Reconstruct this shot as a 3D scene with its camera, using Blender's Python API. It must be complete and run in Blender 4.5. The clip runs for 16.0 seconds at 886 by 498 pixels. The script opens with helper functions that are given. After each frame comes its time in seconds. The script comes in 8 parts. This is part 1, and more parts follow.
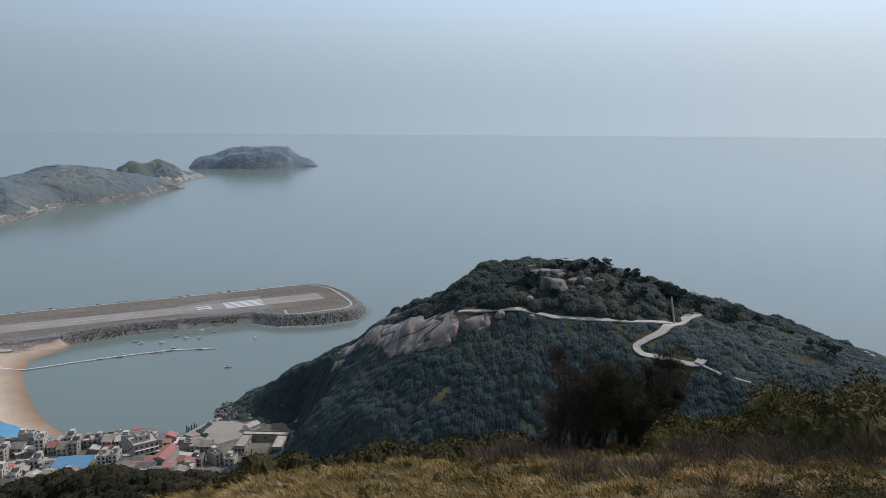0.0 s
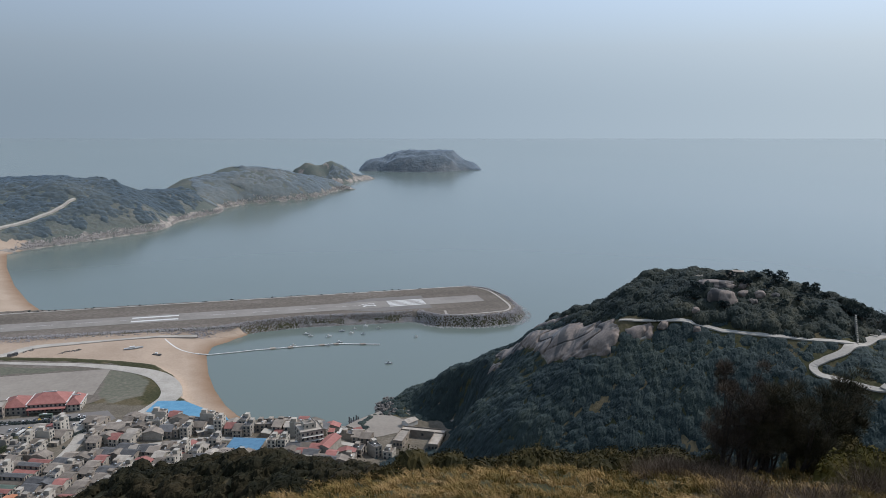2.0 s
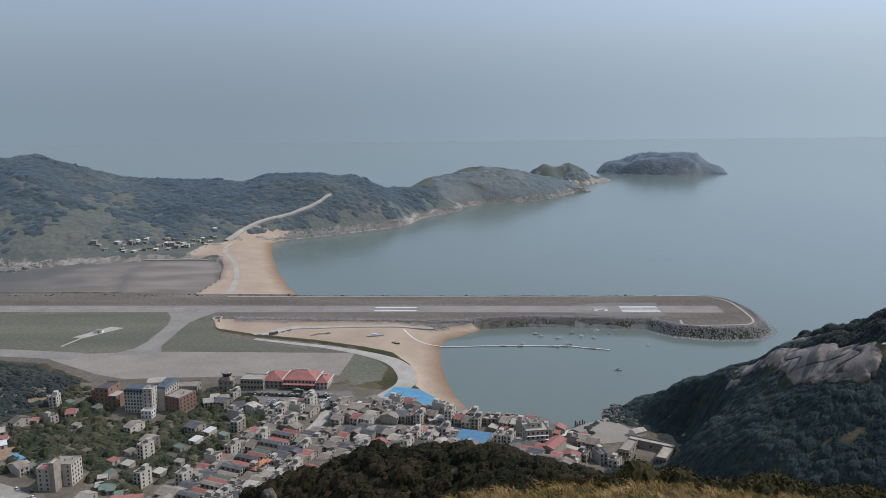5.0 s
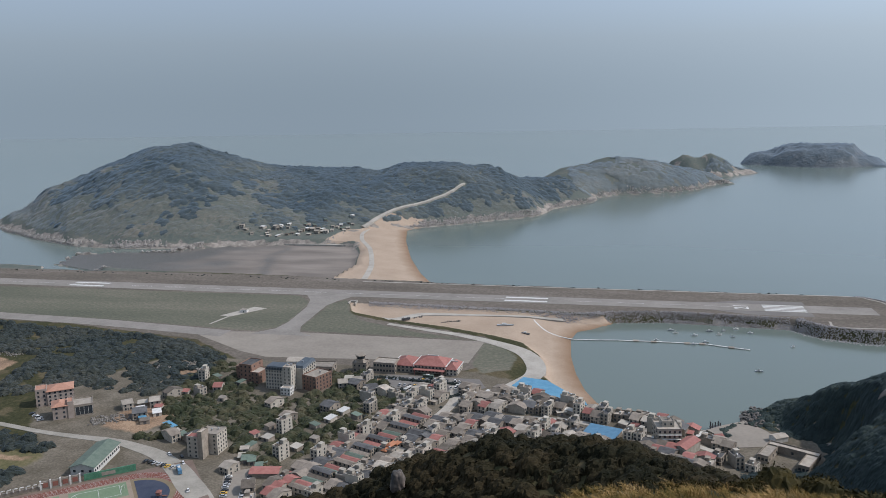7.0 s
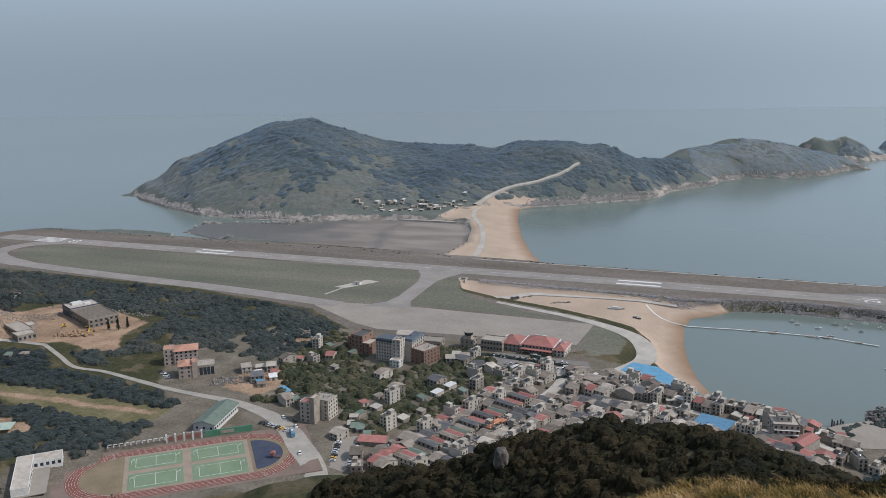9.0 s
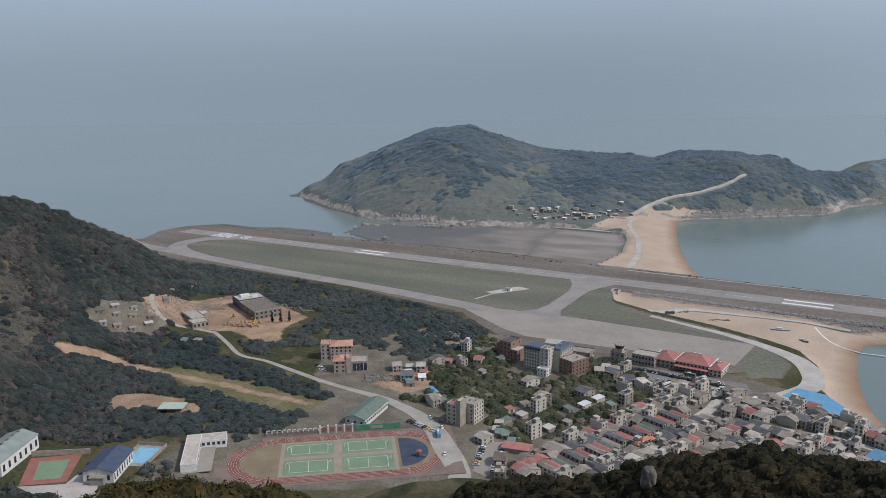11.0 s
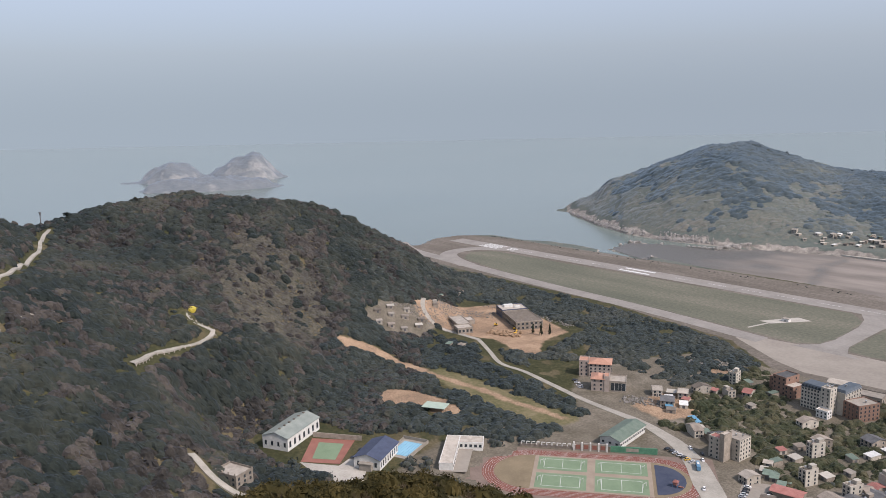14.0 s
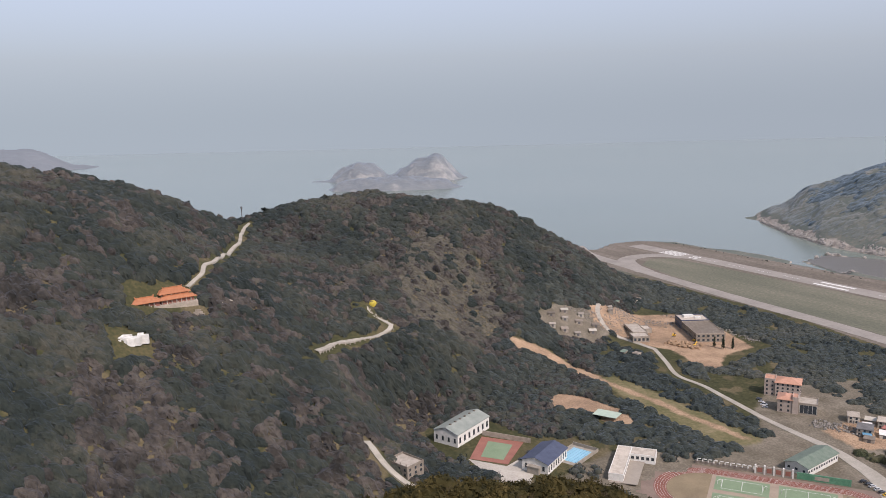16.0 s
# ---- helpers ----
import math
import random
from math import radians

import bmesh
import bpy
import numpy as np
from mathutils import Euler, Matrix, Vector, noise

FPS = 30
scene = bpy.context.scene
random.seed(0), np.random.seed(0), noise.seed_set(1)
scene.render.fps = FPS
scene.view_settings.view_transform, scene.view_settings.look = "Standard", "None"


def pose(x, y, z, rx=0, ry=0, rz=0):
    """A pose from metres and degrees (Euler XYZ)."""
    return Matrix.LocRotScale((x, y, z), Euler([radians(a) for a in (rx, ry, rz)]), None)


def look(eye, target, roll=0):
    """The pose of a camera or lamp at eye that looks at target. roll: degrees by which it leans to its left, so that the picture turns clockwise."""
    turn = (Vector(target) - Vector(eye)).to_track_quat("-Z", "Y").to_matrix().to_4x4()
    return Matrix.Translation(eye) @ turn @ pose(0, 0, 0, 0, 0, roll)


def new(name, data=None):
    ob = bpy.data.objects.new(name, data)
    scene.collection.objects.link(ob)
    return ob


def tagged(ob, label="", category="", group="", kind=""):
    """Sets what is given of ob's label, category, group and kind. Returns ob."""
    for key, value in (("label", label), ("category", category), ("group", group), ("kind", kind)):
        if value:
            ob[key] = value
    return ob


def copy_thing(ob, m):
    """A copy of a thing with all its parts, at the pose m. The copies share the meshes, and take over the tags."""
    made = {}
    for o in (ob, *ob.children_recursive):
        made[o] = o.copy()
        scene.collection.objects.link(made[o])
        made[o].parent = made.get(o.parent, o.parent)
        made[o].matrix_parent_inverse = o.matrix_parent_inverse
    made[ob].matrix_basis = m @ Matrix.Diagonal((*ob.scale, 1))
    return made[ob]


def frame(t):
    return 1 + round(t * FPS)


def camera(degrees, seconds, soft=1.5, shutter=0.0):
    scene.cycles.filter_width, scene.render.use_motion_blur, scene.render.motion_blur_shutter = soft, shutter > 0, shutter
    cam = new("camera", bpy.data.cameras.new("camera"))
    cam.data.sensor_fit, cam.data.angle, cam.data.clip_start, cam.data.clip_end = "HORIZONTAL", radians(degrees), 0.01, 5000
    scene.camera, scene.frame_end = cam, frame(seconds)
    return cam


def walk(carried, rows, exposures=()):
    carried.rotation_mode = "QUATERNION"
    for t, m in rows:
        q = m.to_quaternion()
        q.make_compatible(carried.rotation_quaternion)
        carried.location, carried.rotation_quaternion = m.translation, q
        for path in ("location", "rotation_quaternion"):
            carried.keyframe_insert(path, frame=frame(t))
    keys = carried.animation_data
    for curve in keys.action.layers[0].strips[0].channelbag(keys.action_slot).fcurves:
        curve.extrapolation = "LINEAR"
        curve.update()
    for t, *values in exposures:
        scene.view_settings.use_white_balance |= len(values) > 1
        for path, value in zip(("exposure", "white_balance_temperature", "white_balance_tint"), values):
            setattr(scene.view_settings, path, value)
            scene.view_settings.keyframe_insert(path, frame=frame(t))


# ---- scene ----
cam = camera(57.6, 16.0, 0.75)
# eye at a fixed height over the sea; seconds and the three turns in degrees
ROWS = [
    (0.0, 79.20, -0.40, -26.10),
    (0.5, 79.36, -0.11, -23.27),
    (1.0, 79.40, 0.09, -20.21),
    (1.5, 79.53, 0.08, -17.01),
    (2.0, 79.44, -0.02, -14.59),
    (2.5, 79.20, -0.10, -12.02),
    (3.0, 79.10, -0.08, -8.90),
    (3.5, 79.03, 0.02, -6.31),
    (4.0, 79.14, 0.12, -3.83),
    (4.5, 79.38, 0.34, -0.95),
    (5.0, 79.62, 0.52, 2.08),
    (5.2, 79.60, 0.34, 3.14),
    (7.3, 78.86, 0.96, 12.97),
    (7.5, 78.75, 0.92, 13.95),
    (8.0, 78.35, 0.79, 16.04),
    (8.5, 77.89, 0.69, 17.81),
    (8.7, 77.74, 0.67, 18.53),
    (10.8, 78.04, 0.64, 29.08),
    (11.0, 78.19, 0.67, 30.65),
    (11.5, 78.52, 0.84, 33.96),
    (12.0, 78.83, 1.00, 37.01),
    (12.5, 79.05, 1.06, 40.37),
    (13.0, 79.13, 1.16, 43.64),
    (13.5, 79.16, 1.16, 46.45),
    (14.0, 79.57, 1.20, 49.53),
    (14.5, 79.80, 1.32, 52.74),
    (15.0, 79.82, 1.38, 56.02),
    (15.5, 79.90, 1.40, 59.47),
    (16.0, 80.01, 1.36, 62.15),
]
walk(cam, [(t, pose(0.02 * t, -0.01 * t, 242.0, rx, ry, rz)) for t, rx, ry, rz in ROWS], [(0.0, 0.16, 6150, 13), (5.0, 0.1, 6150, 14), (8.5, 0.2, 6250, 14), (11.0, 0.15, 6200, 15), (12.5, 0.17, 6450, 18), (13.5, 0.17, 6500, 18), (14.0, 0.58, 6650, 20), (14.5, 0.63, 6700, 20), (15.5, 0.56, 6850, 22), (16.0, 0.62, 6850, 23)])

# ---- daylight ----
SUN_AZ, SUN_UP = 78.0, 46.0
sky_world = bpy.data.worlds.new("sky")
scene.world = sky_world
sky_world.use_nodes = True
wn, wl = sky_world.node_tree.nodes, sky_world.node_tree.links
sky = wn.new("ShaderNodeTexSky")
sky.sky_type, sky.sun_disc = "NISHITA", False
sky.sun_elevation, sky.sun_rotation = radians(SUN_UP), radians(SUN_AZ)
sky.air_density, sky.dust_density, sky.ozone_density, sky.altitude = 1.0, 2.0, 2.0, 100
# a sea haze evens the sky out and goes on below the horizon
way, cut, back = wn.new("ShaderNodeTexCoord"), wn.new("ShaderNodeSeparateXYZ"), wn.new("ShaderNodeCombineXYZ")
lift, veil = wn.new("ShaderNodeMath"), wn.new("ShaderNodeMix")
lift.operation, lift.inputs[1].default_value = "MAXIMUM", 0.06
wl.new(way.outputs["Generated"], cut.inputs[0])
wl.new(cut.outputs[2], lift.inputs[0])
wl.new(cut.outputs[0], back.inputs[0]), wl.new(cut.outputs[1], back.inputs[1]), wl.new(lift.outputs[0], back.inputs[2])
wl.new(back.outputs[0], sky.inputs["Vector"])
veil.data_type = "RGBA"
veil.inputs[0].default_value = 0.62
veil.inputs[7].default_value = (4.3, 5.2, 6.2, 1)
wl.new(sky.outputs["Color"], veil.inputs[6])
# the haze thickens and dulls towards the horizon
dull, deep = wn.new("ShaderNodeMapRange"), wn.new("ShaderNodeMix")
dull.interpolation_type = "SMOOTHSTEP"
for key, value in (("From Min", -0.02), ("From Max", 0.19), ("To Min", 0.0), ("To Max", 1.0)):
    dull.inputs[key].default_value = value
deep.data_type, deep.blend_type = "RGBA", "MULTIPLY"
deep.inputs[0].default_value = 1.0
tone = wn.new("ShaderNodeMix")
tone.data_type = "RGBA"
tone.inputs[6].default_value, tone.inputs[7].default_value = (0.60, 0.63, 0.642, 1), (0.98, 0.98, 0.98, 1)
wl.new(cut.outputs[2], dull.inputs["Value"])
wl.new(dull.outputs["Result"], tone.inputs[0])
wl.new(veil.outputs[2], deep.inputs[6])
wl.new(tone.outputs[2], deep.inputs[7])
# the haze is brighter on the sun's side
toward, glow, lit = wn.new("ShaderNodeVectorMath"), wn.new("ShaderNodeMapRange"), wn.new("ShaderNodeVectorMath")
toward.operation, lit.operation = "DOT_PRODUCT", "SCALE"
toward.inputs[1].default_value = (math.sin(radians(SUN_AZ)), math.cos(radians(SUN_AZ)), 0.0)
glow.interpolation_type = "SMOOTHSTEP"
for key, value in (("From Min", -0.2), ("From Max", 0.85), ("To Min", 1.0), ("To Max", 1.42)):
    glow.inputs[key].default_value = value
wl.new(way.outputs["Generated"], toward.inputs[0])
wl.new(toward.outputs["Value"], glow.inputs["Value"])
wl.new(deep.outputs[2], lit.inputs[0])
wl.new(glow.outputs["Result"], lit.inputs["Scale"])
wl.new(lit.outputs["Vector"], wn["Background"].inputs["Color"])
wn["Background"].inputs["Strength"].default_value = 0.096
sun = new("sun", bpy.data.lights.new("sun", "SUN"))
sun.data.energy, sun.data.angle, sun.data.color = 2.6, radians(1.5), (1.0, 0.94, 0.85)
sun.matrix_world = look((800 * math.sin(radians(SUN_AZ)), 800 * math.cos(radians(SUN_AZ)), 800 * math.tan(radians(SUN_UP))), (0, 0, 0))

# ---- materials ----


class Nodes:
    """A short way to write node trees."""

    def __init__(self, name, rough=0.9, spec=0.3, sheen=0.0, sheen_tint=(1, 1, 1), metal=0.0):
        self.mat = bpy.data.materials.new(name)
        self.mat.use_nodes = True
        self.tree = self.mat.node_tree
        self.bsdf = self.tree.nodes["Principled BSDF"]
        self.bsdf.inputs["Roughness"].default_value = rough
        self.bsdf.inputs["Specular IOR Level"].default_value = spec
        self.bsdf.inputs["Metallic"].default_value = metal
        self.bsdf.inputs["Sheen Weight"].default_value = sheen
        self.bsdf.inputs["Sheen Tint"].default_value = (*sheen_tint, 1)
        self.coord = None

    def put(self, kind, **values):
        n = self.tree.nodes.new(kind)
        for k, v in values.items():
            n.inputs[k.replace("_", " ")].default_value = v
        return n

    def link(self, a, b):
        self.tree.links.new(a, b)

    def place(self):
        if self.coord is None:
            self.coord = self.tree.nodes.new("ShaderNodeNewGeometry")
        return self.coord.outputs["Position"]

    def noise(self, scale, detail=4.0, squash=None):
        n = self.put("ShaderNodeTexNoise", Scale=scale, Detail=detail)
        src = self.place()
        if squash:
            m = self.tree.nodes.new("ShaderNodeMapping")
            m.inputs["Scale"].default_value = squash
            self.link(src, m.inputs["Vector"])
            src = m.outputs["Vector"]
        self.link(src, n.inputs["Vector"])
        return n.outputs["Fac"]

    def ramp(self, fac, stops):
        n = self.tree.nodes.new("ShaderNodeValToRGB")
        while len(n.color_ramp.elements) < len(stops):
            n.color_ramp.elements.new(0.5)
        for e, (p, c) in zip(n.color_ramp.elements, stops):
            e.position, e.color = p, (*c, 1)
        self.link(fac, n.inputs["Fac"])
        return n.outputs["Color"]

    def step(self, value, lo, hi):
        n = self.put("ShaderNodeMapRange")
        n.inputs["From Min"].default_value, n.inputs["From Max"].default_value = lo, hi
        self.link(value, n.inputs["Value"])
        return n.outputs["Result"]

    def mix(self, fac, a, b, mode="MIX"):
        n = self.tree.nodes.new("ShaderNodeMix")
        n.data_type, n.blend_type = "RGBA", mode
        for sock, v in ((n.inputs[0], fac), (n.inputs[6], a), (n.inputs[7], b)):
            if isinstance(v, (int, float)):
                sock.default_value = v
            elif isinstance(v, tuple):
                sock.default_value = (*v, 1)
            else:
                self.link(v, sock)
        return n.outputs[2]

    def math(self, op, a, b=0.0):
        n = self.tree.nodes.new("ShaderNodeMath")
        n.operation = op
        for sock, v in zip(n.inputs, (a, b)):
            if isinstance(v, (int, float)):
                sock.default_value = v
            else:
                self.link(v, sock)
        return n.outputs[0]

    def attr(self, name):
        n = self.tree.nodes.new("ShaderNodeAttribute")
        n.attribute_name = name
        return n.outputs["Fac"]

    def colour(self, out):
        self.link(out, self.bsdf.inputs["Base Color"])
        return self

    def bump(self, height, strength, distance):
        n = self.put("ShaderNodeBump", Strength=strength, Distance=distance)
        self.link(height, n.inputs["Height"])
        self.link(n.outputs["Normal"], self.bsdf.inputs["Normal"])
        return self


def plain(name, a, b, scale=0.6, rough=0.85, spec=0.3, bump=0.0, each=0.0, metal=0.0, sheen=0.0):
    """Two tones over two sizes of noise; each: how much pieces differ from one another."""
    m = Nodes(name, rough, spec, sheen, metal=metal)
    fac = m.mix(0.4, m.noise(scale, 5), m.noise(scale * 9, 3))
    col = m.ramp(fac, ((0.36, a), (0.64, b)))
    if each:
        info = m.tree.nodes.new("ShaderNodeObjectInfo")
        hsv = m.tree.nodes.new("ShaderNodeHueSaturation")
        m.link(m.step(info.outputs["Random"], 0, 1), hsv.inputs["Value"])
        hsv.inputs["Value"].default_value = 1
        rng = m.put("ShaderNodeMapRange")
        rng.inputs["To Min"].default_value, rng.inputs["To Max"].default_value = 1 - each, 1 + each
        m.link(info.outputs["Random"], rng.inputs["Value"])
        m.link(rng.outputs["Result"], hsv.inputs["Value"])
        m.link(col, hsv.inputs["Color"])
        col = hsv.outputs["Color"]
    m.colour(col)
    if bump:
        m.bump(m.noise(scale * 9, 4), bump, 0.2)
    return m.mat


def foliage(name, tones, sheen=0.0, tint=(0.6, 0.75, 0.9), patch=0.012, rough=0.75, amp=1.1):
    """Leaves: each clump its own tone, drifting from patch to patch; the sheen stands in for haze."""
    m = Nodes(name, rough, 0.08, sheen, tint)
    geo = m.tree.nodes.new("ShaderNodeNewGeometry")
    drift = m.math("ADD", m.math("MULTIPLY", m.math("SUBTRACT", m.noise(patch, 4), 0.5 - 0.22 / amp), amp), m.math("MULTIPLY", m.math("SUBTRACT", m.noise(0.22, 3), 0.30), 0.75))
    fac = m.math("ADD", m.math("MULTIPLY", geo.outputs["Random Per Island"], 0.24), drift)
    k = len(tones)
    col = m.ramp(fac, [(0.1 + 0.8 * i / (k - 1), c) for i, c in enumerate(tones)])
    fine = m.ramp(m.noise(1.7, 4), ((0.3, (0.7, 0.7, 0.7)), (0.7, (1.28, 1.28, 1.24))))
    m.colour(m.mix(1.0, col, fine, "MULTIPLY"))
    m.bump(m.noise(1.3, 5), 0.6, 0.6)
    return m.mat


# the ground: scrub and earth, with sand, mud, lawn, bare soil and rock where the land's own zones lie
g = Nodes("ground_cover", 0.97, 0.1)
scrub = g.ramp(g.mix(0.5, g.noise(0.02, 5), g.noise(0.4, 5)), ((0.35, (0.030, 0.036, 0.018)), (0.5, (0.055, 0.055, 0.028)), (0.66, (0.10, 0.085, 0.045))))
infield = g.ramp(g.mix(0.5, g.noise(0.012, 4, (0.4, 1.6, 1)), g.noise(0.3, 4)), ((0.35, (0.098, 0.105, 0.080)), (0.5, (0.134, 0.134, 0.102)), (0.65, (0.19, 0.175, 0.14))))
lawn = g.ramp(g.mix(0.5, g.noise(0.02, 5, (0.35, 1.6, 1)), g.noise(0.35, 4)), ((0.35, (0.105, 0.094, 0.078)), (0.5, (0.145, 0.126, 0.106)), (0.65, (0.20, 0.178, 0.155))))
dry_turf = g.ramp(g.mix(0.5, g.noise(0.03, 5), g.noise(0.5, 5)), ((0.35, (0.062, 0.056, 0.032)), (0.5, (0.105, 0.088, 0.052)), (0.66, (0.155, 0.128, 0.082))))
# turf for the far land, paled and blued so its colour carries haze
hazed_turf = g.ramp(g.mix(0.5, g.noise(0.02, 5), g.noise(0.2, 5)), ((0.35, (0.086, 0.106, 0.098)), (0.5, (0.115, 0.13, 0.115)), (0.66, (0.165, 0.16, 0.135))))
soil = g.ramp(g.mix(0.5, g.noise(0.05, 5), g.noise(0.9, 4)), ((0.36, (0.165, 0.12, 0.086)), (0.48, (0.275, 0.188, 0.125)), (0.62, (0.39, 0.28, 0.19))))
sand = g.ramp(g.mix(0.5, g.noise(0.03, 4), g.noise(0.6, 4)), ((0.35, (0.34, 0.263, 0.197)), (0.6, (0.425, 0.336, 0.257))))
height = g.tree.nodes.new("ShaderNodeSeparateXYZ")
g.link(g.place(), height.inputs[0])
sand = g.mix(g.step(g.math("ADD", height.outputs[2], g.math("MULTIPLY", g.noise(0.05, 4), 1.6)), 0.7, 2.9), (0.235, 0.155, 0.098), sand)
mud = g.ramp(g.noise(0.018, 6, (0.5, 1.6, 1)), ((0.36, (0.17, 0.152, 0.135)), (0.5, (0.218, 0.193, 0.17)), (0.64, (0.26, 0.23, 0.203))))
# bare rock, its colour greyed a little for haze on the far shore
rock = g.ramp(g.mix(0.4, g.noise(0.09, 6), g.noise(0.8, 5)), ((0.36, (0.13, 0.118, 0.108)), (0.52, (0.27, 0.245, 0.215)), (0.68, (0.42, 0.385, 0.34))))
meadow = g.ramp(g.mix(0.5, g.noise(0.03, 5), g.noise(0.4, 5)), ((0.35, (0.085, 0.088, 0.042)), (0.5, (0.14, 0.124, 0.066)), (0.66, (0.205, 0.172, 0.105))))
yard = g.ramp(g.mix(0.5, g.noise(0.06, 5), g.noise(0.7, 4)), ((0.32, (0.085, 0.077, 0.055)), (0.5, (0.14, 0.122, 0.095)), (0.68, (0.215, 0.19, 0.152))))
wetness = g.step(g.attr("wet"), 0, 20)
mud = g.mix(wetness, mud, (0.118, 0.116, 0.108))
g.link(g.math("SUBTRACT", 0.97, g.math("MULTIPLY", g.math("MULTIPLY", wetness, g.step(g.attr("mud"), 0, 2)), 0.62)), g.bsdf.inputs["Roughness"])
edge = g.math("MULTIPLY", g.math("SUBTRACT", g.noise(0.12, 5), 0.5), 9.0)
fine_edge = g.math("MULTIPLY", g.math("SUBTRACT", g.noise(0.3, 5), 0.5), 3.0)
col = g.mix(g.step(g.math("ADD", g.attr("dry"), edge), -4, 4), scrub, dry_turf)
col = g.mix(g.step(g.attr("far"), -40, 40), col, hazed_turf)
col = g.mix(g.step(g.math("ADD", g.attr("airfield"), edge), -1, 1), col, lawn)
col = g.mix(g.step(g.math("ADD", g.attr("infield"), edge), -1.5, 1.5), col, infield)
col = g.mix(g.step(g.math("ADD", g.attr("meadow"), edge), -2, 2), col, meadow)
col = g.mix(g.step(g.math("ADD", g.attr("town"), edge), -2, 2), col, yard)
col = g.mix(g.step(g.math("ADD", g.attr("soil"), edge), -1.5, 1.5), col, soil)
col = g.mix(g.step(g.math("ADD", g.attr("sand"), fine_edge), -1, 1), col, sand)
col = g.mix(g.step(g.math("ADD", g.attr("mud"), fine_edge), -1, 1), col, mud)
col = g.mix(g.step(g.math("ADD", g.attr("rock"), g.math("MULTIPLY", edge, 0.9)), -0.8, 0.8), col, rock)
g.colour(col).bump(g.mix(0.5, g.noise(0.35, 6), g.noise(2.5, 4)), 0.6, 0.6)
M_GROUND = g.mat

w = Nodes("sea_water", 0.16, 0.5)
w.bsdf.inputs["IOR"].default_value = 1.33
w.colour(w.ramp(w.noise(0.0016, 4, (1, 0.6, 1)), ((0.35, (0.124, 0.157, 0.140)), (0.65, (0.140, 0.171, 0.153)))))
w.bump(w.mix(0.5, w.noise(0.25, 3, (1, 0.6, 1)), w.noise(0.05, 3)), 0.05, 0.5)
M_SEA = w.mat
M_ASPHALT = plain("worn_pale_runway_concrete", (0.20, 0.185, 0.165), (0.27, 0.25, 0.225), 0.05, 0.9)
M_APRON = plain("apron_concrete", (0.225, 0.20, 0.17), (0.29, 0.26, 0.22), 0.04, 0.9)
M_OLD_ASPHALT = plain("old_asphalt", (0.15, 0.14, 0.13), (0.19, 0.18, 0.165), 0.05, 0.9)
M_PAINT = plain("white_marking_paint", (0.50, 0.50, 0.48), (0.66, 0.66, 0.63), 0.2, 0.7)
M_ROAD = plain("pale_concrete_road", (0.31, 0.288, 0.25), (0.44, 0.41, 0.36), 0.08, 0.9)
M_HILL_ROAD = plain("worn_hill_road_concrete", (0.25, 0.235, 0.20), (0.36, 0.335, 0.29), 0.12, 0.9)
# a bluish sheen and blue-leaning greens imitate haze over the nearer slopes
M_LEAF_NEAR = foliage("headland_woodland_leaves", ((0.019, 0.029, 0.030), (0.028, 0.041, 0.040), (0.042, 0.055, 0.047), (0.074, 0.077, 0.052)), 0.045, (0.55, 0.75, 1.0), 0.02, amp=1.4)
M_LEAF_SUMMIT = foliage("summit_evergreen_leaves", ((0.011, 0.016, 0.015), (0.018, 0.025, 0.022), (0.031, 0.037, 0.029), (0.056, 0.056, 0.038)), 0.04, (0.55, 0.75, 1.0), 0.03, amp=1.4)
M_LEAF_HILL = foliage("hillside_scrub_leaves", ((0.013, 0.018, 0.017), (0.021, 0.027, 0.024), (0.034, 0.039, 0.032), (0.062, 0.060, 0.047)), 0.09, (0.55, 0.72, 1.0), patch=0.018, amp=1.5)
M_LEAF_DRY = foliage("dry_hillside_scrub_leaves", ((0.020, 0.0195, 0.018), (0.033, 0.031, 0.028), (0.050, 0.045, 0.041), (0.076, 0.067, 0.059), (0.057, 0.058, 0.040)), 0.1, (0.6, 0.72, 1.0), patch=0.05, amp=1.5)
M_LEAF_SCREE = foliage("pale_dry_slope_scrub", ((0.045, 0.042, 0.036), (0.066, 0.061, 0.050), (0.088, 0.082, 0.062), (0.115, 0.105, 0.08)), 0.1, (0.6, 0.72, 1.0), patch=0.06, amp=1.5)
# haze is put into these far leaves as pale bluish tones and sheen
M_LEAF_FAR = foliage("hazed_far_scrub_leaves", ((0.036, 0.050, 0.056), (0.050, 0.066, 0.072), (0.068, 0.082, 0.082), (0.095, 0.105, 0.094)), 0.28, (0.52, 0.73, 1.0), 0.009, amp=1.5)
M_SCRUB_CAPE = foliage("hazed_cape_scrub", ((0.075, 0.09, 0.097), (0.095, 0.112, 0.114), (0.115, 0.128, 0.122), (0.15, 0.152, 0.138)), 0.3, (0.55, 0.75, 1.0), 0.012, amp=1.5)
M_SCRUB_FAR = foliage("hazed_far_low_scrub", ((0.070, 0.082, 0.080), (0.095, 0.105, 0.095), (0.12, 0.125, 0.106), (0.150, 0.142, 0.118)), 0.2, (0.6, 0.78, 1.0), 0.012, amp=1.5)


# ---- the shape of the land ----
EYE_Z = 242.0


def polar(az, dep, dist):
    """A place by azimuth (clockwise from +y) and depression in degrees, dist metres out."""
    a = math.radians(az)
    return dist * math.sin(a), dist * math.cos(a), EYE_Z - dist * math.tan(math.radians(dep))


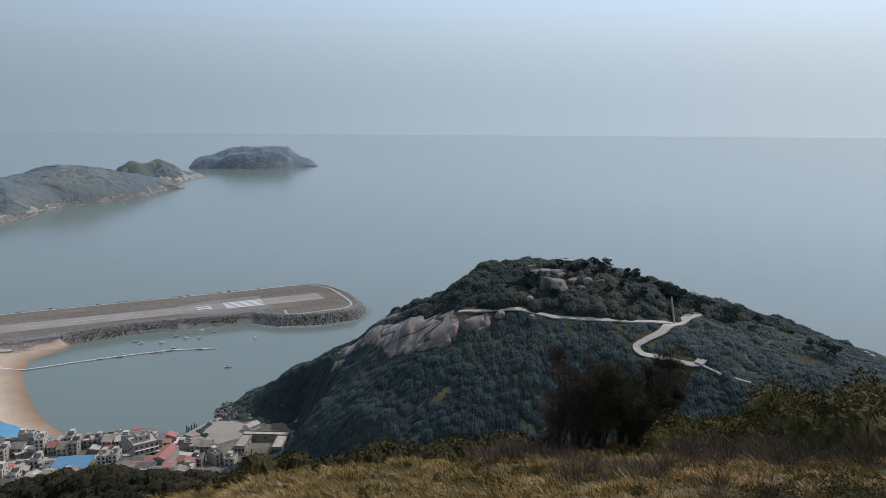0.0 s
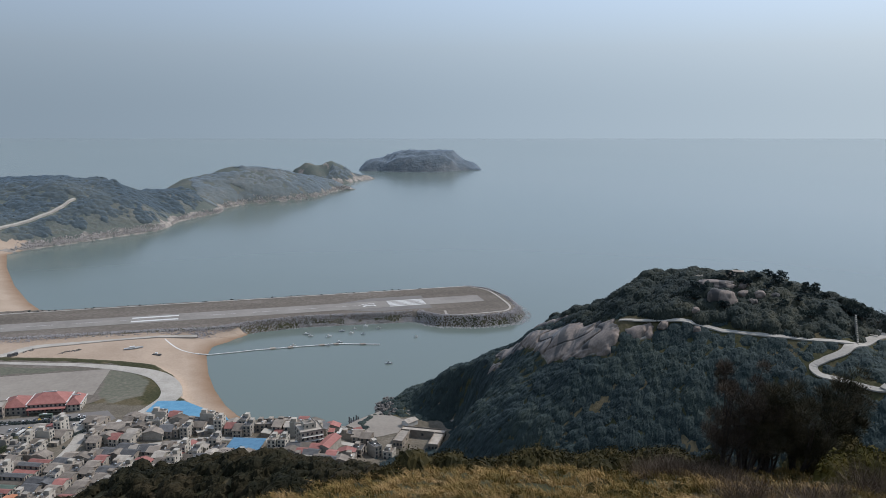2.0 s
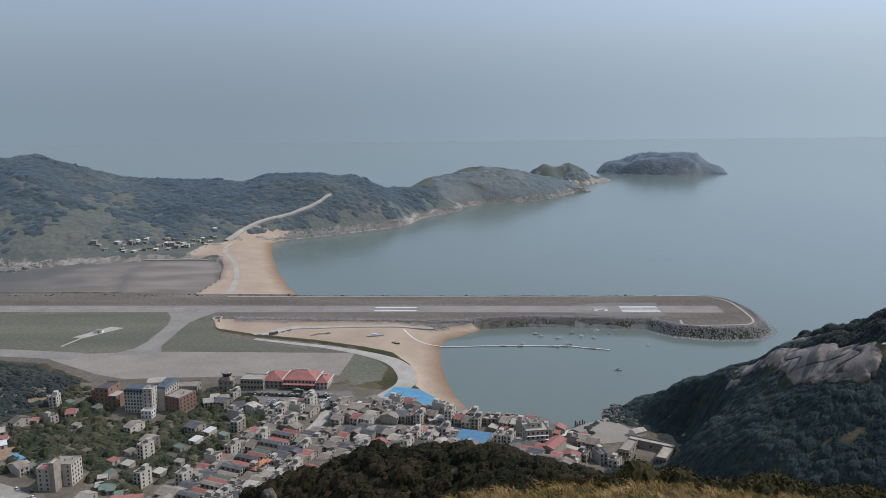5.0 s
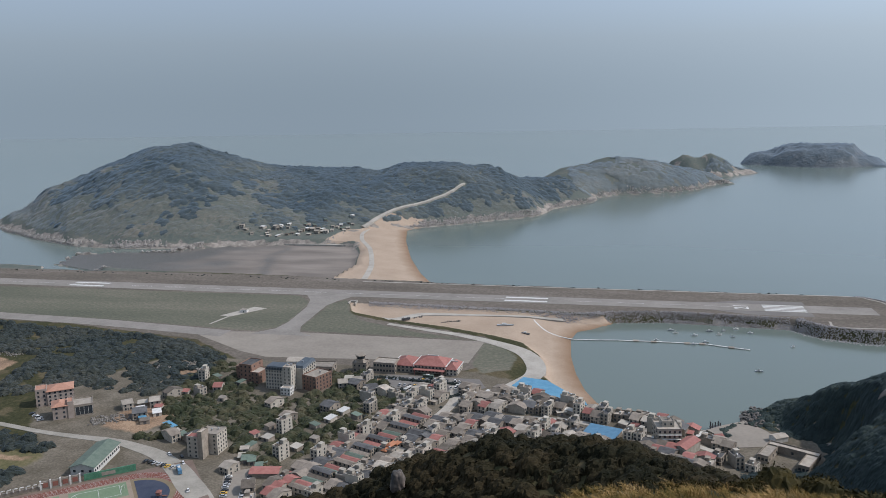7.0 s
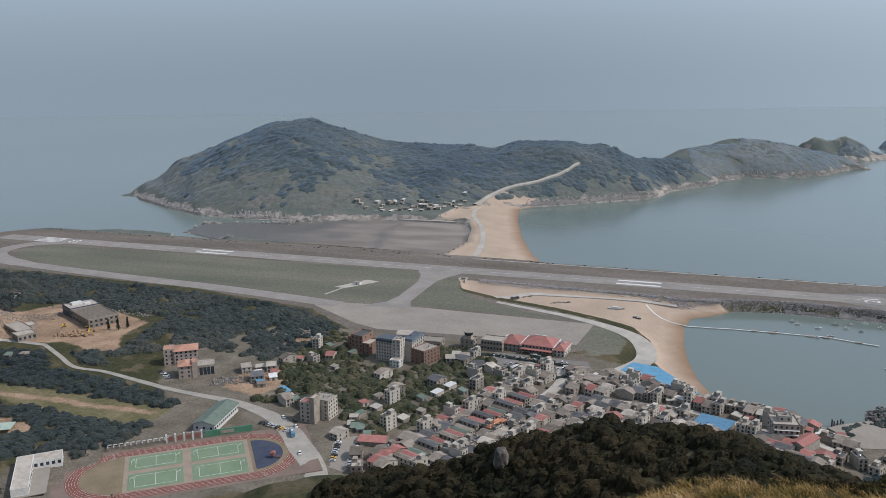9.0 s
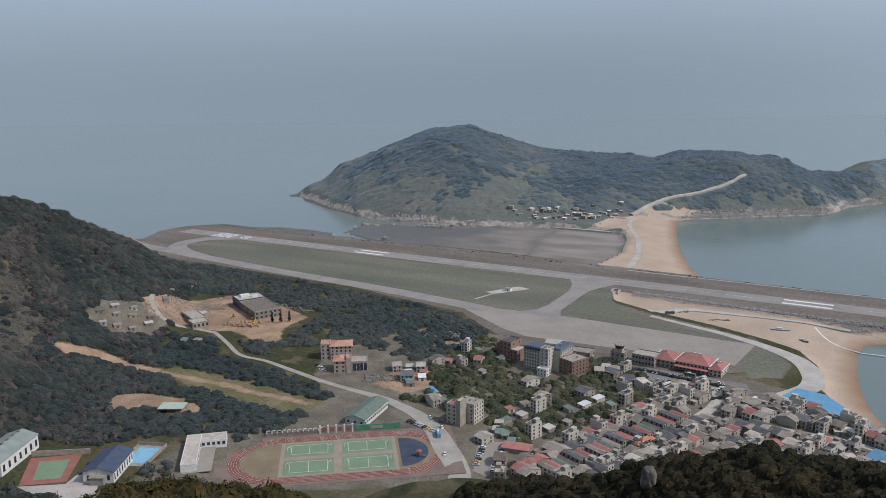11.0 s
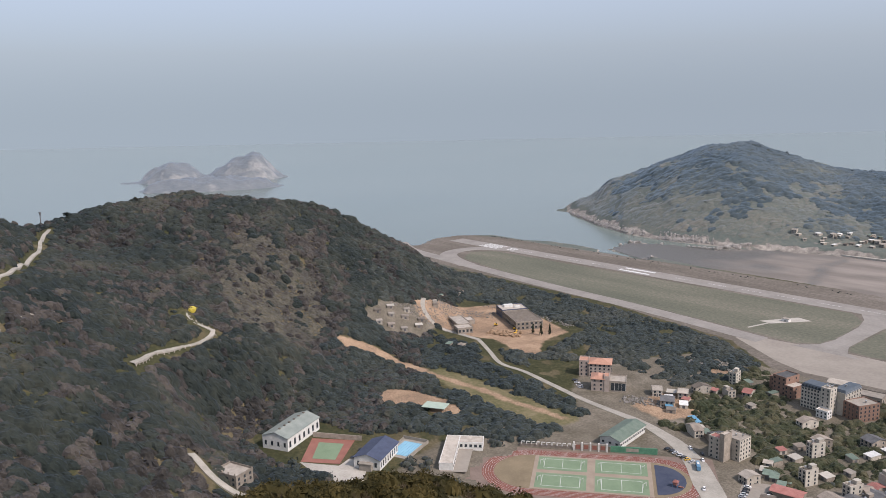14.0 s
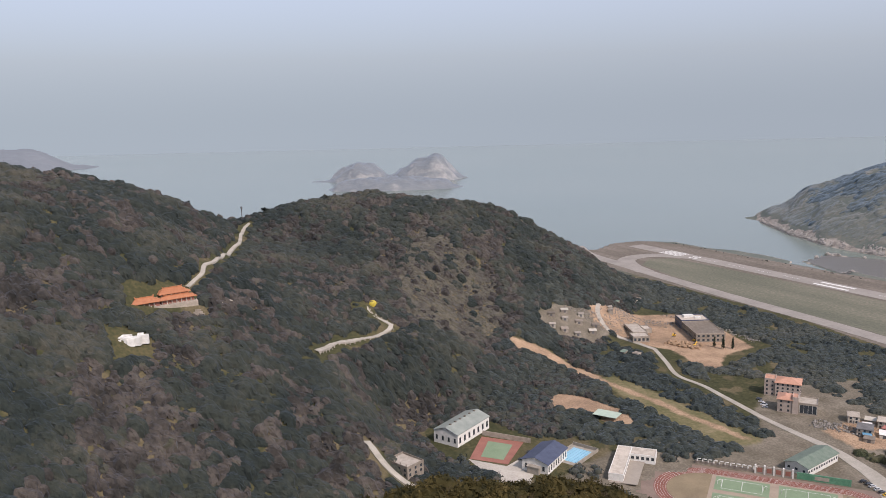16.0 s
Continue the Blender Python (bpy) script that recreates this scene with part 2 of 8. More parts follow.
def inside(px, py, poly):
    """Signed distance to a closed outline, positive inside."""
    pts = np.array(poly, float)
    best = np.full(px.shape, 1e9)
    odd = np.zeros(px.shape, bool)
    for (ax, ay), (bx, by) in zip(pts, np.roll(pts, -1, 0)):
        ex, ey = bx - ax, by - ay
        s = np.clip(((px - ax) * ex + (py - ay) * ey) / (ex * ex + ey * ey + 1e-9), 0, 1)
        best = np.minimum(best, (px - ax - s * ex) ** 2 + (py - ay - s * ey) ** 2)
        cross = (ay > py) != (by > py)
        odd ^= cross & (px < ex * (py - ay) / (ey if abs(ey) > 1e-9 else 1e-9) + ax)
    return np.where(odd, 1, -1) * np.sqrt(best)


def near_line(px, py, pts):
    """Distance to a line, and how far along each node it is (a fractional node number)."""
    best = np.full(px.shape, 1e18)
    along = np.zeros(px.shape)
    for i in range(len(pts) - 1):
        ax, ay, bx, by = pts[i][0], pts[i][1], pts[i + 1][0], pts[i + 1][1]
        ex, ey = bx - ax, by - ay
        s = np.clip(((px - ax) * ex + (py - ay) * ey) / (ex * ex + ey * ey), 0, 1)
        dd = (px - ax - s * ex) ** 2 + (py - ay - s * ey) ** 2
        along = np.where(dd < best, i + s, along)
        best = np.minimum(best, dd)
    return np.sqrt(best), along


def ridge(px, py, nodes, power=1.6, base=-6.0):
    """A ridge: nodes of azimuth, depression, distance and flank width."""
    pts = [(*polar(a, e, r), w) for a, e, r, w in nodes]
    total, height, width, near = (np.zeros(np.shape(px)) for _ in range(4))
    near = near + 1e9
    for (ax, ay, ah, aw), (bx, by, bh, bw) in zip(pts, pts[1:]):
        ex, ey = bx - ax, by - ay
        t = np.clip(((px - ax) * ex + (py - ay) * ey) / (ex * ex + ey * ey), 0, 1)
        d = np.hypot(px - ax - t * ex, py - ay - t * ey)
        k = (d + 4.0) ** -9.0
        total, height, width, near = total + k, height + k * (ah + (bh - ah) * t), width + k * (aw + (bw - aw) * t), np.minimum(near, d)
    s = np.clip(near * total / width, 0, 1.6)
    return np.where(s > 1, -60.0, (height / total - base) * (1 - s ** power) + base)


def ripple(px, py, size, seed):
    """Smooth rolling noise, about -1 to 1."""
    rng = np.random.RandomState(seed)
    out = np.zeros(px.shape)
    for i in range(9):
        a, ph, k = rng.uniform(0, 2 * np.pi), rng.uniform(0, 2 * np.pi), rng.uniform(0.6, 1.7) * 2 * np.pi / size
        out += np.sin(k * (px * np.cos(a) + py * np.sin(a)) + ph + 1.3 * np.sin(k * 0.6 * (py * np.cos(a) - px * np.sin(a)) + 2 * ph))
    return out / 4.0


HEADLAND = [(10.4, 21.4, 610, 20), (12.4, 20.65, 605, 70), (15.3, 19.0, 595, 100), (19.4, 17.65, 580, 130), (22.7, 15.8, 565, 170), (26.0, 14.25, 550, 190),
            (28.9, 12.5, 542, 200), (35.0, 11.92, 540, 210), (40.1, 12.65, 530, 210), (44.4, 13.7, 520, 210), (47.4, 14.4, 510, 200), (50.3, 15.35, 500, 200),
            (54.2, 16.7, 480, 200), (62, 19.2, 450, 200)]
LEFT_HILL = [(-47, 13.0, 1010, 130), (-49.1, 12.3, 1000, 170), (-52.3, 10.35, 990, 220), (-55.5, 8.65, 970, 280), (-58.7, 7.3, 960, 330), (-61.9, 6.5, 950, 380),
             (-67.2, 5.9, 940, 420), (-71.7, 6.4, 900, 420), (-75, 7.25, 860, 400), (-76.8, 7.7, 830, 400), (-79.4, 6.85, 800, 400),
             (-82.9, 5.3, 770, 420), (-87.2, 3.6, 730, 420), (-91, 2.8, 700, 420), (-104, 1.5, 640, 420)]
FAR_HILL = [(-40.9, 7.7, 1775, 55), (-39.6, 6.95, 1778, 150), (-37.3, 5.55, 1780, 310), (-34, 4.35, 1780, 425), (-31.2, 3.25, 1778, 458), (-28.9, 3.28, 1768, 460), (-26.1, 4.15, 1755, 450),
            (-22.9, 5.0, 1740, 425), (-19.4, 5.08, 1740, 400), (-16.4, 5.36, 1740, 350), (-13.8, 4.95, 1740, 300), (-11.6, 4.8, 1740, 270), (-8.4, 5.2, 1750, 225),
            (-6, 6.1, 1790, 130), (-4, 6.03, 1830, 110)]
CAPE = [(-4.3, 6.1, 1850, 95), (-1.9, 5.1, 2000, 125), (0.2, 4.62, 2060, 155), (1.6, 4.68, 2090, 160), (3.4, 4.95, 2140, 150), (5.0, 5.2, 2190, 125), (6.5, 5.55, 2210, 85), (7.9, 6.1, 2200, 30)]
PEAKS = [(3.9, 5.3, 2400, 50), (5.1, 4.34, 2430, 120), (5.88, 4.6, 2440, 90), (6.65, 4.28, 2450, 125), (7.52, 4.7, 2460, 100), (8.23, 5.18, 2470, 60), (9.56, 5.36, 2500, 25)]
SPUR = [(-30, 28.4, 225, 150), (-24, 27.7, 215, 150), (-14, 26.2, 195, 150), (-8, 25.0, 185, 150), (-4, 24.8, 178, 150), (1, 25.5, 172, 150), (6, 26.8, 160, 150), (14, 28.5, 130, 130)]
KNOLL = [(-70, 29.2, 46, 46), (-62, 27.5, 50, 46), (-56, 27.1, 54, 46), (-51, 27.4, 56, 46), (-44, 29.0, 56, 46)]

COAST = [(135, 612), (120, 598), (112, 591), (100, 586), (87, 573), (68, 568), (46, 577), (15, 592), (-2, 612), (-12, 638), (-21, 677), (-27, 720), (-30, 772), (-25, 800), (-10, 812), (10, 838), (60, 846), (120, 843), (185, 838), (206, 814), (252, 800), (296, 806),
         (317, 836), (320, 885), (309, 938), (284, 960), (187, 963), (44, 963), (-98, 963), (-205, 964), (-245, 1045), (-283, 1144), (-324, 1277), (-358, 1420), (-420, 1500), (-600, 1400), (-640, 1205),
         (-680, 1142), (-748, 1134), (-822, 1106), (-806, 1028), (-710, 990), (-690, 968), (-793, 985), (-806, 1015), (-850, 1022), (-920, 1018), (-1005, 975), (-1055, 918), (-1060, 865), (-1030, 812), (-1100, 600), (-900, 200), (-400, -300), (300, -300), (500, 200), (300, 560)]
SAND_BAY = [(-284, 846), (-150, 839), (-30, 832), (40, 842), (40, 700), (30, 580), (0, 580), (-16, 588), (-44, 630), (-53, 652), (-57, 694), (-76, 729), (-107, 747), (-155, 768), (-223, 788), (-270, 810)]
SAND_NORTH = [(-352, 964), (-180, 960), (-200, 1030), (-250, 1134), (-290, 1243), (-320, 1376), (-330, 1440), (-405, 1425), (-428, 1330), (-450, 1330), (-452, 1228), (-398, 1224), (-374, 1173), (-348, 1071), (-345, 1004), (-352, 968)]
MUDFLAT = [(-354, 970), (-349, 1064), (-373, 1164), (-398, 1212), (-441, 1230), (-534, 1212), (-622, 1190), (-673, 1136), (-748, 1130), (-817, 1100), (-800, 1032), (-707, 994), (-588, 980), (-466, 978)]
CHANNEL = [(-450, 980), (-478, 1040), (-486, 1085), (-506, 1135), (-500, 1190)]
INFIELDS = [[(-890, 858), (-610, 864), (-355, 868), (-331, 843), (-325, 800), (-324, 760), (-328, 738), (-345, 725), (-491, 739), (-644, 747), (-778, 762), (-880, 785), (-910, 825)], [(-290, 860), (-304, 838), (-303, 779), (-303, 746), (-297, 732), (-204, 731), (-120, 727), (-148, 734), (-190, 747), (-250, 778), (-274, 812)], [(-111, 720), (-91, 711), (-76, 682), (-78, 651), (-100, 637), (-113, 658)]]
DRY_SLOPE = [(-785, 380), (-747, 400), (-706, 408), (-660, 410), (-622, 395), (-592, 360), (-575, 312), (-606, 275), (-674, 300), (-740, 342)]
AIRFIELD = [(330, 1010), (330, 790), (190, 832), (40, 840), (-284, 842), (-268, 800), (-230, 780), (-160, 758), (-112, 738), (-88, 712), (-100, 655), (-118, 640), (-310, 630), (-390, 690), (-560, 722), (-760, 728),
            (-900, 735), (-1000, 770), (-1100, 860), (-1060, 930), (-960, 955), (-800, 958), (-700, 962), (-300, 968)]


SPORTS = [(-362, 330), (-355, 372), (-285, 432), (-240, 432), (-228, 400), (-245, 360), (-310, 308), (-345, 305)]
SCHOOL = [(-492, 232), (-497, 284), (-440, 300), (-420, 325), (-380, 356), (-352, 336), (-346, 296), (-380, 255), (-440, 228)]


HARBOUR_YARD = [(84, 500), (86, 560), (98, 578), (114, 570), (128, 556), (146, 545), (146, 516), (110, 498)]


def smooth(x, lo, hi):
    u = np.clip((x - lo) / (hi - lo), 0, 1)
    return u * u * (3 - 2 * u)


def own_mountain(px, py):
    """The peak underfoot: a grassy shelf down to a brow, then a steep flank."""
    dist = np.hypot(px, py) + 1e-6
    az = np.degrees(np.arctan2(px, py))
    dep = np.interp(az, [-180, -90, -60, -30, -10, -4, 0, 6, 14, 20, 33, 45, 56, 75, 180], [25, 29.5, 30, 31, 31, 28.9, 27.5, 26.7, 25.9, 25.6, 24.8, 23.2, 21.5, 20, 20])
    brow = np.interp(az, [-90, -20, 5, 30, 60], [60, 60, 68, 72, 78])
    zb = EYE_Z - brow * np.tan(np.radians(dep))
    near = 240.3 + (zb - 240.3) * np.clip((np.sqrt(dist ** 2 + 9) - 3) / (np.sqrt(brow ** 2 + 9) - 3), 0, 1) ** 0.73
    far = zb - 0.72 * (dist - brow) - 0.0006 * np.clip(dist - brow, 0, 90) ** 2
    return np.where(dist < brow, near, far)


def land(px, py, rough=True):
    """Ground height at plan places (arrays)."""
    px, py = np.asarray(px, float), np.asarray(py, float)
    dist = np.hypot(px, py)
    hills = np.maximum.reduce([ridge(px, py, HEADLAND, 1.7), ridge(px, py, LEFT_HILL, 1.15), ridge(px, py, FAR_HILL, 1.7), ridge(px, py, CAPE, 1.8), ridge(px, py, PEAKS, 1.25),
                               ridge(px, py, SPUR, 1.5), ridge(px, py, KNOLL, 1.5, 150), own_mountain(px, py)])
    if rough:
        keep = smooth(dist, 60, 250) * smooth(hills, 14, 60)
        hills = hills + keep * (4.0 * ripple(px, py, 150, 3) + 1.6 * ripple(px, py, 45, 5))
        hills = hills + smooth(dist, 2250, 2330) * smooth(hills, 2, 25) * (3.0 * ripple(px, py, 60, 13) + 2.5 * np.abs(ripple(px, py, 30, 14)))
        hills = hills + (1 - smooth(dist, 80, 140)) * 0.35 * ripple(px, py, 9, 8) * smooth(dist, 3, 20)
    sd = inside(px, py, COAST)
    plain = np.clip(-2.0 + 1.1 * sd, -6, 10)
    plain = np.minimum(plain, 3 + 7 * smooth(np.hypot(px - 100, py - 568), 24, 62))
    plain = np.where((px < -720) & (py > 962), np.minimum(plain, 2.6 + 7.4 * smooth(962 + 12 - py, 0, 12)), plain)
    beach = np.clip(-0.3 + 0.11 * sd, -6, 6.2)
    sandy = np.maximum(inside(px, py, SAND_BAY), inside(px, py, SAND_NORTH))
    plain = plain + (beach - plain) * smooth(sandy, -2, 9)
    mud = inside(px, py, MUDFLAT)
    plain = np.where(mud > -8, np.minimum(plain, 0.35 + 9.65 * smooth(-mud, -1, 8)), plain)
    town = 5.0 * smooth(430 - py, 0, 160) + 4.0 * smooth(-px, 200, 420) * smooth(700 - py, 0, 120)
    plain = plain + np.where((sd > 20) & (sandy < -5) & (mud < -8), town, 0)
    z = np.maximum(hills, plain)
    for outline, level, reach in ((SCHOOL, 14.0, 70), (SPORTS, 12.0, 12), (HARBOUR_YARD, 5.0, 30)):
        z = z + (level - z) * smooth(inside(px, py, outline), -reach, 0) * (z > 2.5)
    # the airfield is levelled
    air = inside(px, py, AIRFIELD)
    flat = smooth(air, -14, 0) * smooth(sd, 4, 11)
    return np.where(hills > 40, z, z + (10.0 - z) * flat * (sandy < 0) * (mud < -4))


# ---- mesh helpers ----
def mesh_np(name, verts, faces, mats, smooth_shade=False, parent=None):
    """One object from numpy arrays of vertices and of equal-sided faces."""
    verts, faces = np.asarray(verts, np.float32), np.asarray(faces, np.int32)
    me = bpy.data.meshes.new(name)
    me.vertices.add(len(verts))
    me.vertices.foreach_set("co", verts.ravel())
    me.loops.add(faces.size)
    me.loops.foreach_set("vertex_index", faces.ravel())
    me.polygons.add(len(faces))
    me.polygons.foreach_set("loop_start", np.arange(0, faces.size, faces.shape[1], dtype=np.int32))
    me.polygons.foreach_set("use_smooth", np.full(len(faces), smooth_shade))
    me.update(calc_edges=True)
    for m in (mats if isinstance(mats, (list, tuple)) else [mats]):
        me.materials.append(m)
    ob = new(name, me)
    if parent:
        ob.parent = parent
    return ob


def finish(name, bm, mats, parent=None, label=""):
    me = bpy.data.meshes.new(name)
    bm.normal_update()
    bm.to_mesh(me)
    bm.free()
    for m in (mats if isinstance(mats, (list, tuple)) else [mats]):
        me.materials.append(m)
    ob = new(name, me)
    if parent:
        ob.parent = parent
    if label:
        tagged(ob, label)
    return ob


def curve_pts(pts, step=4.0):
    """A smooth line through the nodes, with a point every few metres."""
    p = np.array(pts, float)
    ext = np.vstack([2 * p[0] - p[1], p, 2 * p[-1] - p[-2]])
    out = []
    for i in range(1, len(ext) - 2):
        a, b, c, e = ext[i - 1:i + 3]
        n = max(2, int(np.hypot(*(c - b)[:2]) / step))
        for k in range(n):
            u = k / n
            out.append(0.5 * (2 * b + (c - a) * u + (2 * a - 5 * b + 4 * c - e) * u * u + (3 * b - a - 3 * c + e) * u ** 3))
    out.append(p[-1])
    return np.array(out)


def sheet(name, poly, z, mat, thick=0.25, parent=None):
    """A flat slab with an outline."""
    bm = bmesh.new()
    top = [bm.verts.new((x, y, z)) for x, y in poly]
    low = [bm.verts.new((x, y, z - thick)) for x, y in poly]
    f = bm.faces.new(top)
    if f.normal.z < 0 or sum(poly[i - 1][0] * poly[i][1] - poly[i][0] * poly[i - 1][1] for i in range(len(poly))) < 0:
        f.normal_flip()
    for i in range(len(poly)):
        bm.faces.new((top[i - 1], top[i], low[i], low[i - 1]))
    bmesh.ops.triangulate(bm, faces=[f])
    bmesh.ops.recalc_face_normals(bm, faces=bm.faces)
    return finish(name, bm, mat, parent)


def strip(name, pts, width, mat, lift=0.35, thick=0.8, level=None, step=4.0, parent=None):
    """A road along a line, draped on the land, with a thickness."""
    p = curve_pts([q[:2] for q in pts], step)
    tang = np.gradient(p, axis=0)
    tang /= np.linalg.norm(tang, axis=1)[:, None] + 1e-9
    nrm = np.c_[-tang[:, 1], tang[:, 0]]
    ws = np.interp(np.linspace(0, 1, len(p)), np.linspace(0, 1, len(width)), width) if isinstance(width, (list, tuple)) else np.full(len(p), width)
    left, right = p + nrm * ws[:, None] / 2, p - nrm * ws[:, None] / 2
    if level is None:
        z = 0.5 * land(p[:, 0], p[:, 1]) + 0.5 * np.maximum(land(left[:, 0], left[:, 1]), land(right[:, 0], right[:, 1])) + lift
        z = np.convolve(np.pad(z, 2, mode="edge"), np.ones(5) / 5, "valid")
    else:
        z = np.interp(np.linspace(0, 1, len(p)), np.linspace(0, 1, len(level)), level) if isinstance(level, (list, tuple)) else np.full(len(p), level)
    n = len(p)
    zl, zr = z, z
    if level is None:
        zl, zr = (0.55 * z + 0.45 * np.maximum(land(q[:, 0], q[:, 1]) + lift, z - 2) for q in (left, right))
    v = np.vstack([np.c_[left, zl], np.c_[right, zr], np.c_[left, zl - thick], np.c_[right, zr - thick]])
    i = np.arange(n - 1)
    f = np.vstack([np.c_[i + n, i + n + 1, i + 1, i], np.c_[i, i + 1, i + 2 * n + 1, i + 2 * n], np.c_[i + n + 1, i + n, i + 3 * n, i + 3 * n + 1]])
    return mesh_np(name, v, f, mat, parent=parent)


# ---- the ground sheet ----
def dryness(px, py):
    """How dry the hill scrub is: a scree swath and drifting patches, about -1 to 1."""
    return 0.9 * smooth(inside(px, py, DRY_SLOPE), -30, 25) + 0.45 * ripple(px, py, 130, 41) + 0.6 * ripple(px, py, 45, 43) + 0.35 * ripple(px, py, 17, 45) - 0.05 + 0.12 * smooth(-np.hypot(px, py), -640, -460)



SOILS = [[(-650, 505), (-660, 560), (-640, 616), (-600, 622), (-545, 606), (-508, 590), (-506, 553), (-478, 514), (-494, 508), (-541, 522), (-563, 512), (-601, 508), (-616, 490)],
         [(-497, 350), (-500, 364), (-488, 375), (-470, 379), (-446, 382), (-420, 375), (-428, 358), (-452, 358), (-470, 334)],
         [(-594, 374), (-586, 396), (-569, 414), (-541, 418), (-512, 417), (-512, 408), (-541, 403), (-561, 400), (-573, 390), (-580, 374)],
         [(-512, 415), (-455, 421), (-417, 420), (-371, 425), (-334, 433), (-334, 427), (-371, 419), (-417, 414), (-455, 414), (-512, 409)],
         [(-215, 610), (-150, 615), (-110, 612), (-110, 600), (-210, 596)],
         [(-348, 478), (-352, 512), (-338, 530), (-312, 520), (-308, 492), (-318, 472)], [(-360, 596), (-330, 606), (-318, 590), (-345, 582)]]
SITE_YARD = [(-632, 428), (-650, 468), (-640, 506), (-604, 502), (-588, 470), (-598, 432)]
FIELD = [(-514, 432), (-462, 431), (-388, 430), (-333, 439), (-328, 418), (-365, 401), (-410, 397), (-458, 402), (-514, 409)]
TOWN = [(-430, 520), (-380, 640), (-250, 640), (-110, 640), (-50, 615), (10, 592), (90, 570), (150, 560), (150, 480), (60, 470), (-60, 420), (-150, 380), (-230, 360), (-330, 290), (-370, 250), (-390, 300), (-400, 370), (-350, 420), (-400, 470)]
angles = np.radians(np.concatenate([np.arange(-102, 64, 0.36), np.arange(64, 258, 4.0)]))
radii = np.concatenate([[0.01], np.geomspace(1.5, 560, 190), np.arange(566, 1420, 5.2), np.geomspace(1426, 2700, 56), [3200, 4200, 6000]])
ga, gr = np.meshgrid(angles, radii)
gx, gy = gr * np.sin(ga), gr * np.cos(ga)
gz = np.where(gr > 2690, -6.0, land(gx, gy))
na, nr = len(angles), len(radii)
ii, jj = np.meshgrid(np.arange(nr - 1), np.arange(na), indexing="ij")
j2 = (jj + 1) % na
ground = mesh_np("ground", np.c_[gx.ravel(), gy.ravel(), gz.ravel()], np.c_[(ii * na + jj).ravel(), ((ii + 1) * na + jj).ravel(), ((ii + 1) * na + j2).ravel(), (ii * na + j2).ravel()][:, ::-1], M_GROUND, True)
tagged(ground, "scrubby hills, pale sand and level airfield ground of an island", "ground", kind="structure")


def zone(name, values):
    a = ground.data.attributes.new(name, "FLOAT", "POINT")
    a.data.foreach_set("value", np.clip(values, -50, 50).astype(np.float32).ravel())


slope_x, slope_y = land(gx + 4, gy) - land(gx - 4, gy), land(gx, gy + 4) - land(gx, gy - 4)
steep = np.hypot(slope_x, slope_y) / 8
zone("airfield", np.minimum(inside(gx, gy, AIRFIELD), inside(gx, gy, COAST) - 6))
zone("sand", np.maximum(inside(gx, gy, SAND_BAY), inside(gx, gy, SAND_NORTH)))
zone("infield", np.maximum.reduce([inside(gx, gy, s) for s in INFIELDS]))
zone("meadow", inside(gx, gy, FIELD))
# beyond about 1120 m the ground takes the haze-paled turf colour
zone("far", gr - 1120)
zone("dry", dryness(gx, gy) * 30 - 10)
zone("mud", inside(gx, gy, MUDFLAT))
zone("wet", np.maximum(smooth(-gx + 40 * ripple(gx, gy, 90, 61), 470, 680) * 20, 14 - near_line(gx, gy, CHANNEL)[0] + 5 * ripple(gx, gy, 30, 62)))
zone("town", np.maximum(inside(gx, gy, TOWN), inside(gx, gy, SITE_YARD)))
zone("soil", np.maximum.reduce([inside(gx, gy, s) for s in SOILS]))
# bare rock: sea cliffs, and slabs on the headland's seaward shoulder
cliff = 8.5 - gz + 5 * ripple(gx, gy, 70, 11) + 3 * ripple(gx, gy, 24, 12)
cliff = np.where((gz > -7) & (steep > 0.22) & ((gr > 1250) | ((gx > 60) & (gx < 200) & (gy > 540) & (gz < 7))), cliff, -20)
SLABS = [[(189, 513), (203, 524), (215, 474), (227, 448), (222, 429), (213, 421), (200, 437), (188, 458), (190, 489)],
         [(203, 548), (215, 530), (226, 505), (234, 482), (228, 486), (218, 508), (207, 526)],
         [(181, 545), (190, 548), (197, 533), (187, 502), (182, 528)], [(169, 528), (178, 534), (182, 524), (175, 520)], [(226, 430), (234, 427), (242, 421), (236, 414), (226, 421)]]
slab = np.maximum.reduce([inside(gx, gy, q) for q in SLABS]) - 1.0
slab = np.where((gr > 2320) & (gz > 1), 4 * ripple(gx, gy, 45, 15) - 2.5, slab)
zone("rock", np.maximum(cliff, slab))

sea = sheet("sea", [(-40000, -40000), (40000, -40000), (40000, 40000), (-40000, 40000)], 0.0, M_SEA, 1.0)
tagged(sea, "calm hazy grey-green sea water", "sea", kind="structure")


# ---- far islands ----
def island(name, label, nodes, x0, x1, y0, y1, step, power, mat=None):
    xs, ys = np.arange(x0, x1, step), np.arange(y0, y1, step)
    X, Y = np.meshgrid(xs, ys)
    Z = ridge(X, Y, nodes, power, -8)
    Z = np.clip(np.where(Z < -8, -8, Z + smooth(Z, 0, 25) * (4 * ripple(X, Y, 90, 21) + 2.5 * ripple(X, Y, 30, 22))), -8, None)
    a, b = X.shape
    i, j = np.meshgrid(np.arange(a - 1), np.arange(b - 1), indexing="ij")
    k = (i * b + j).ravel()
    ob = mesh_np(name, np.c_[X.ravel(), Y.ravel(), Z.ravel()], np.c_[k, k + 1, k + b + 1, k + b], mat or M_ISLE, True)
    return tagged(ob, label, "island", kind="structure")


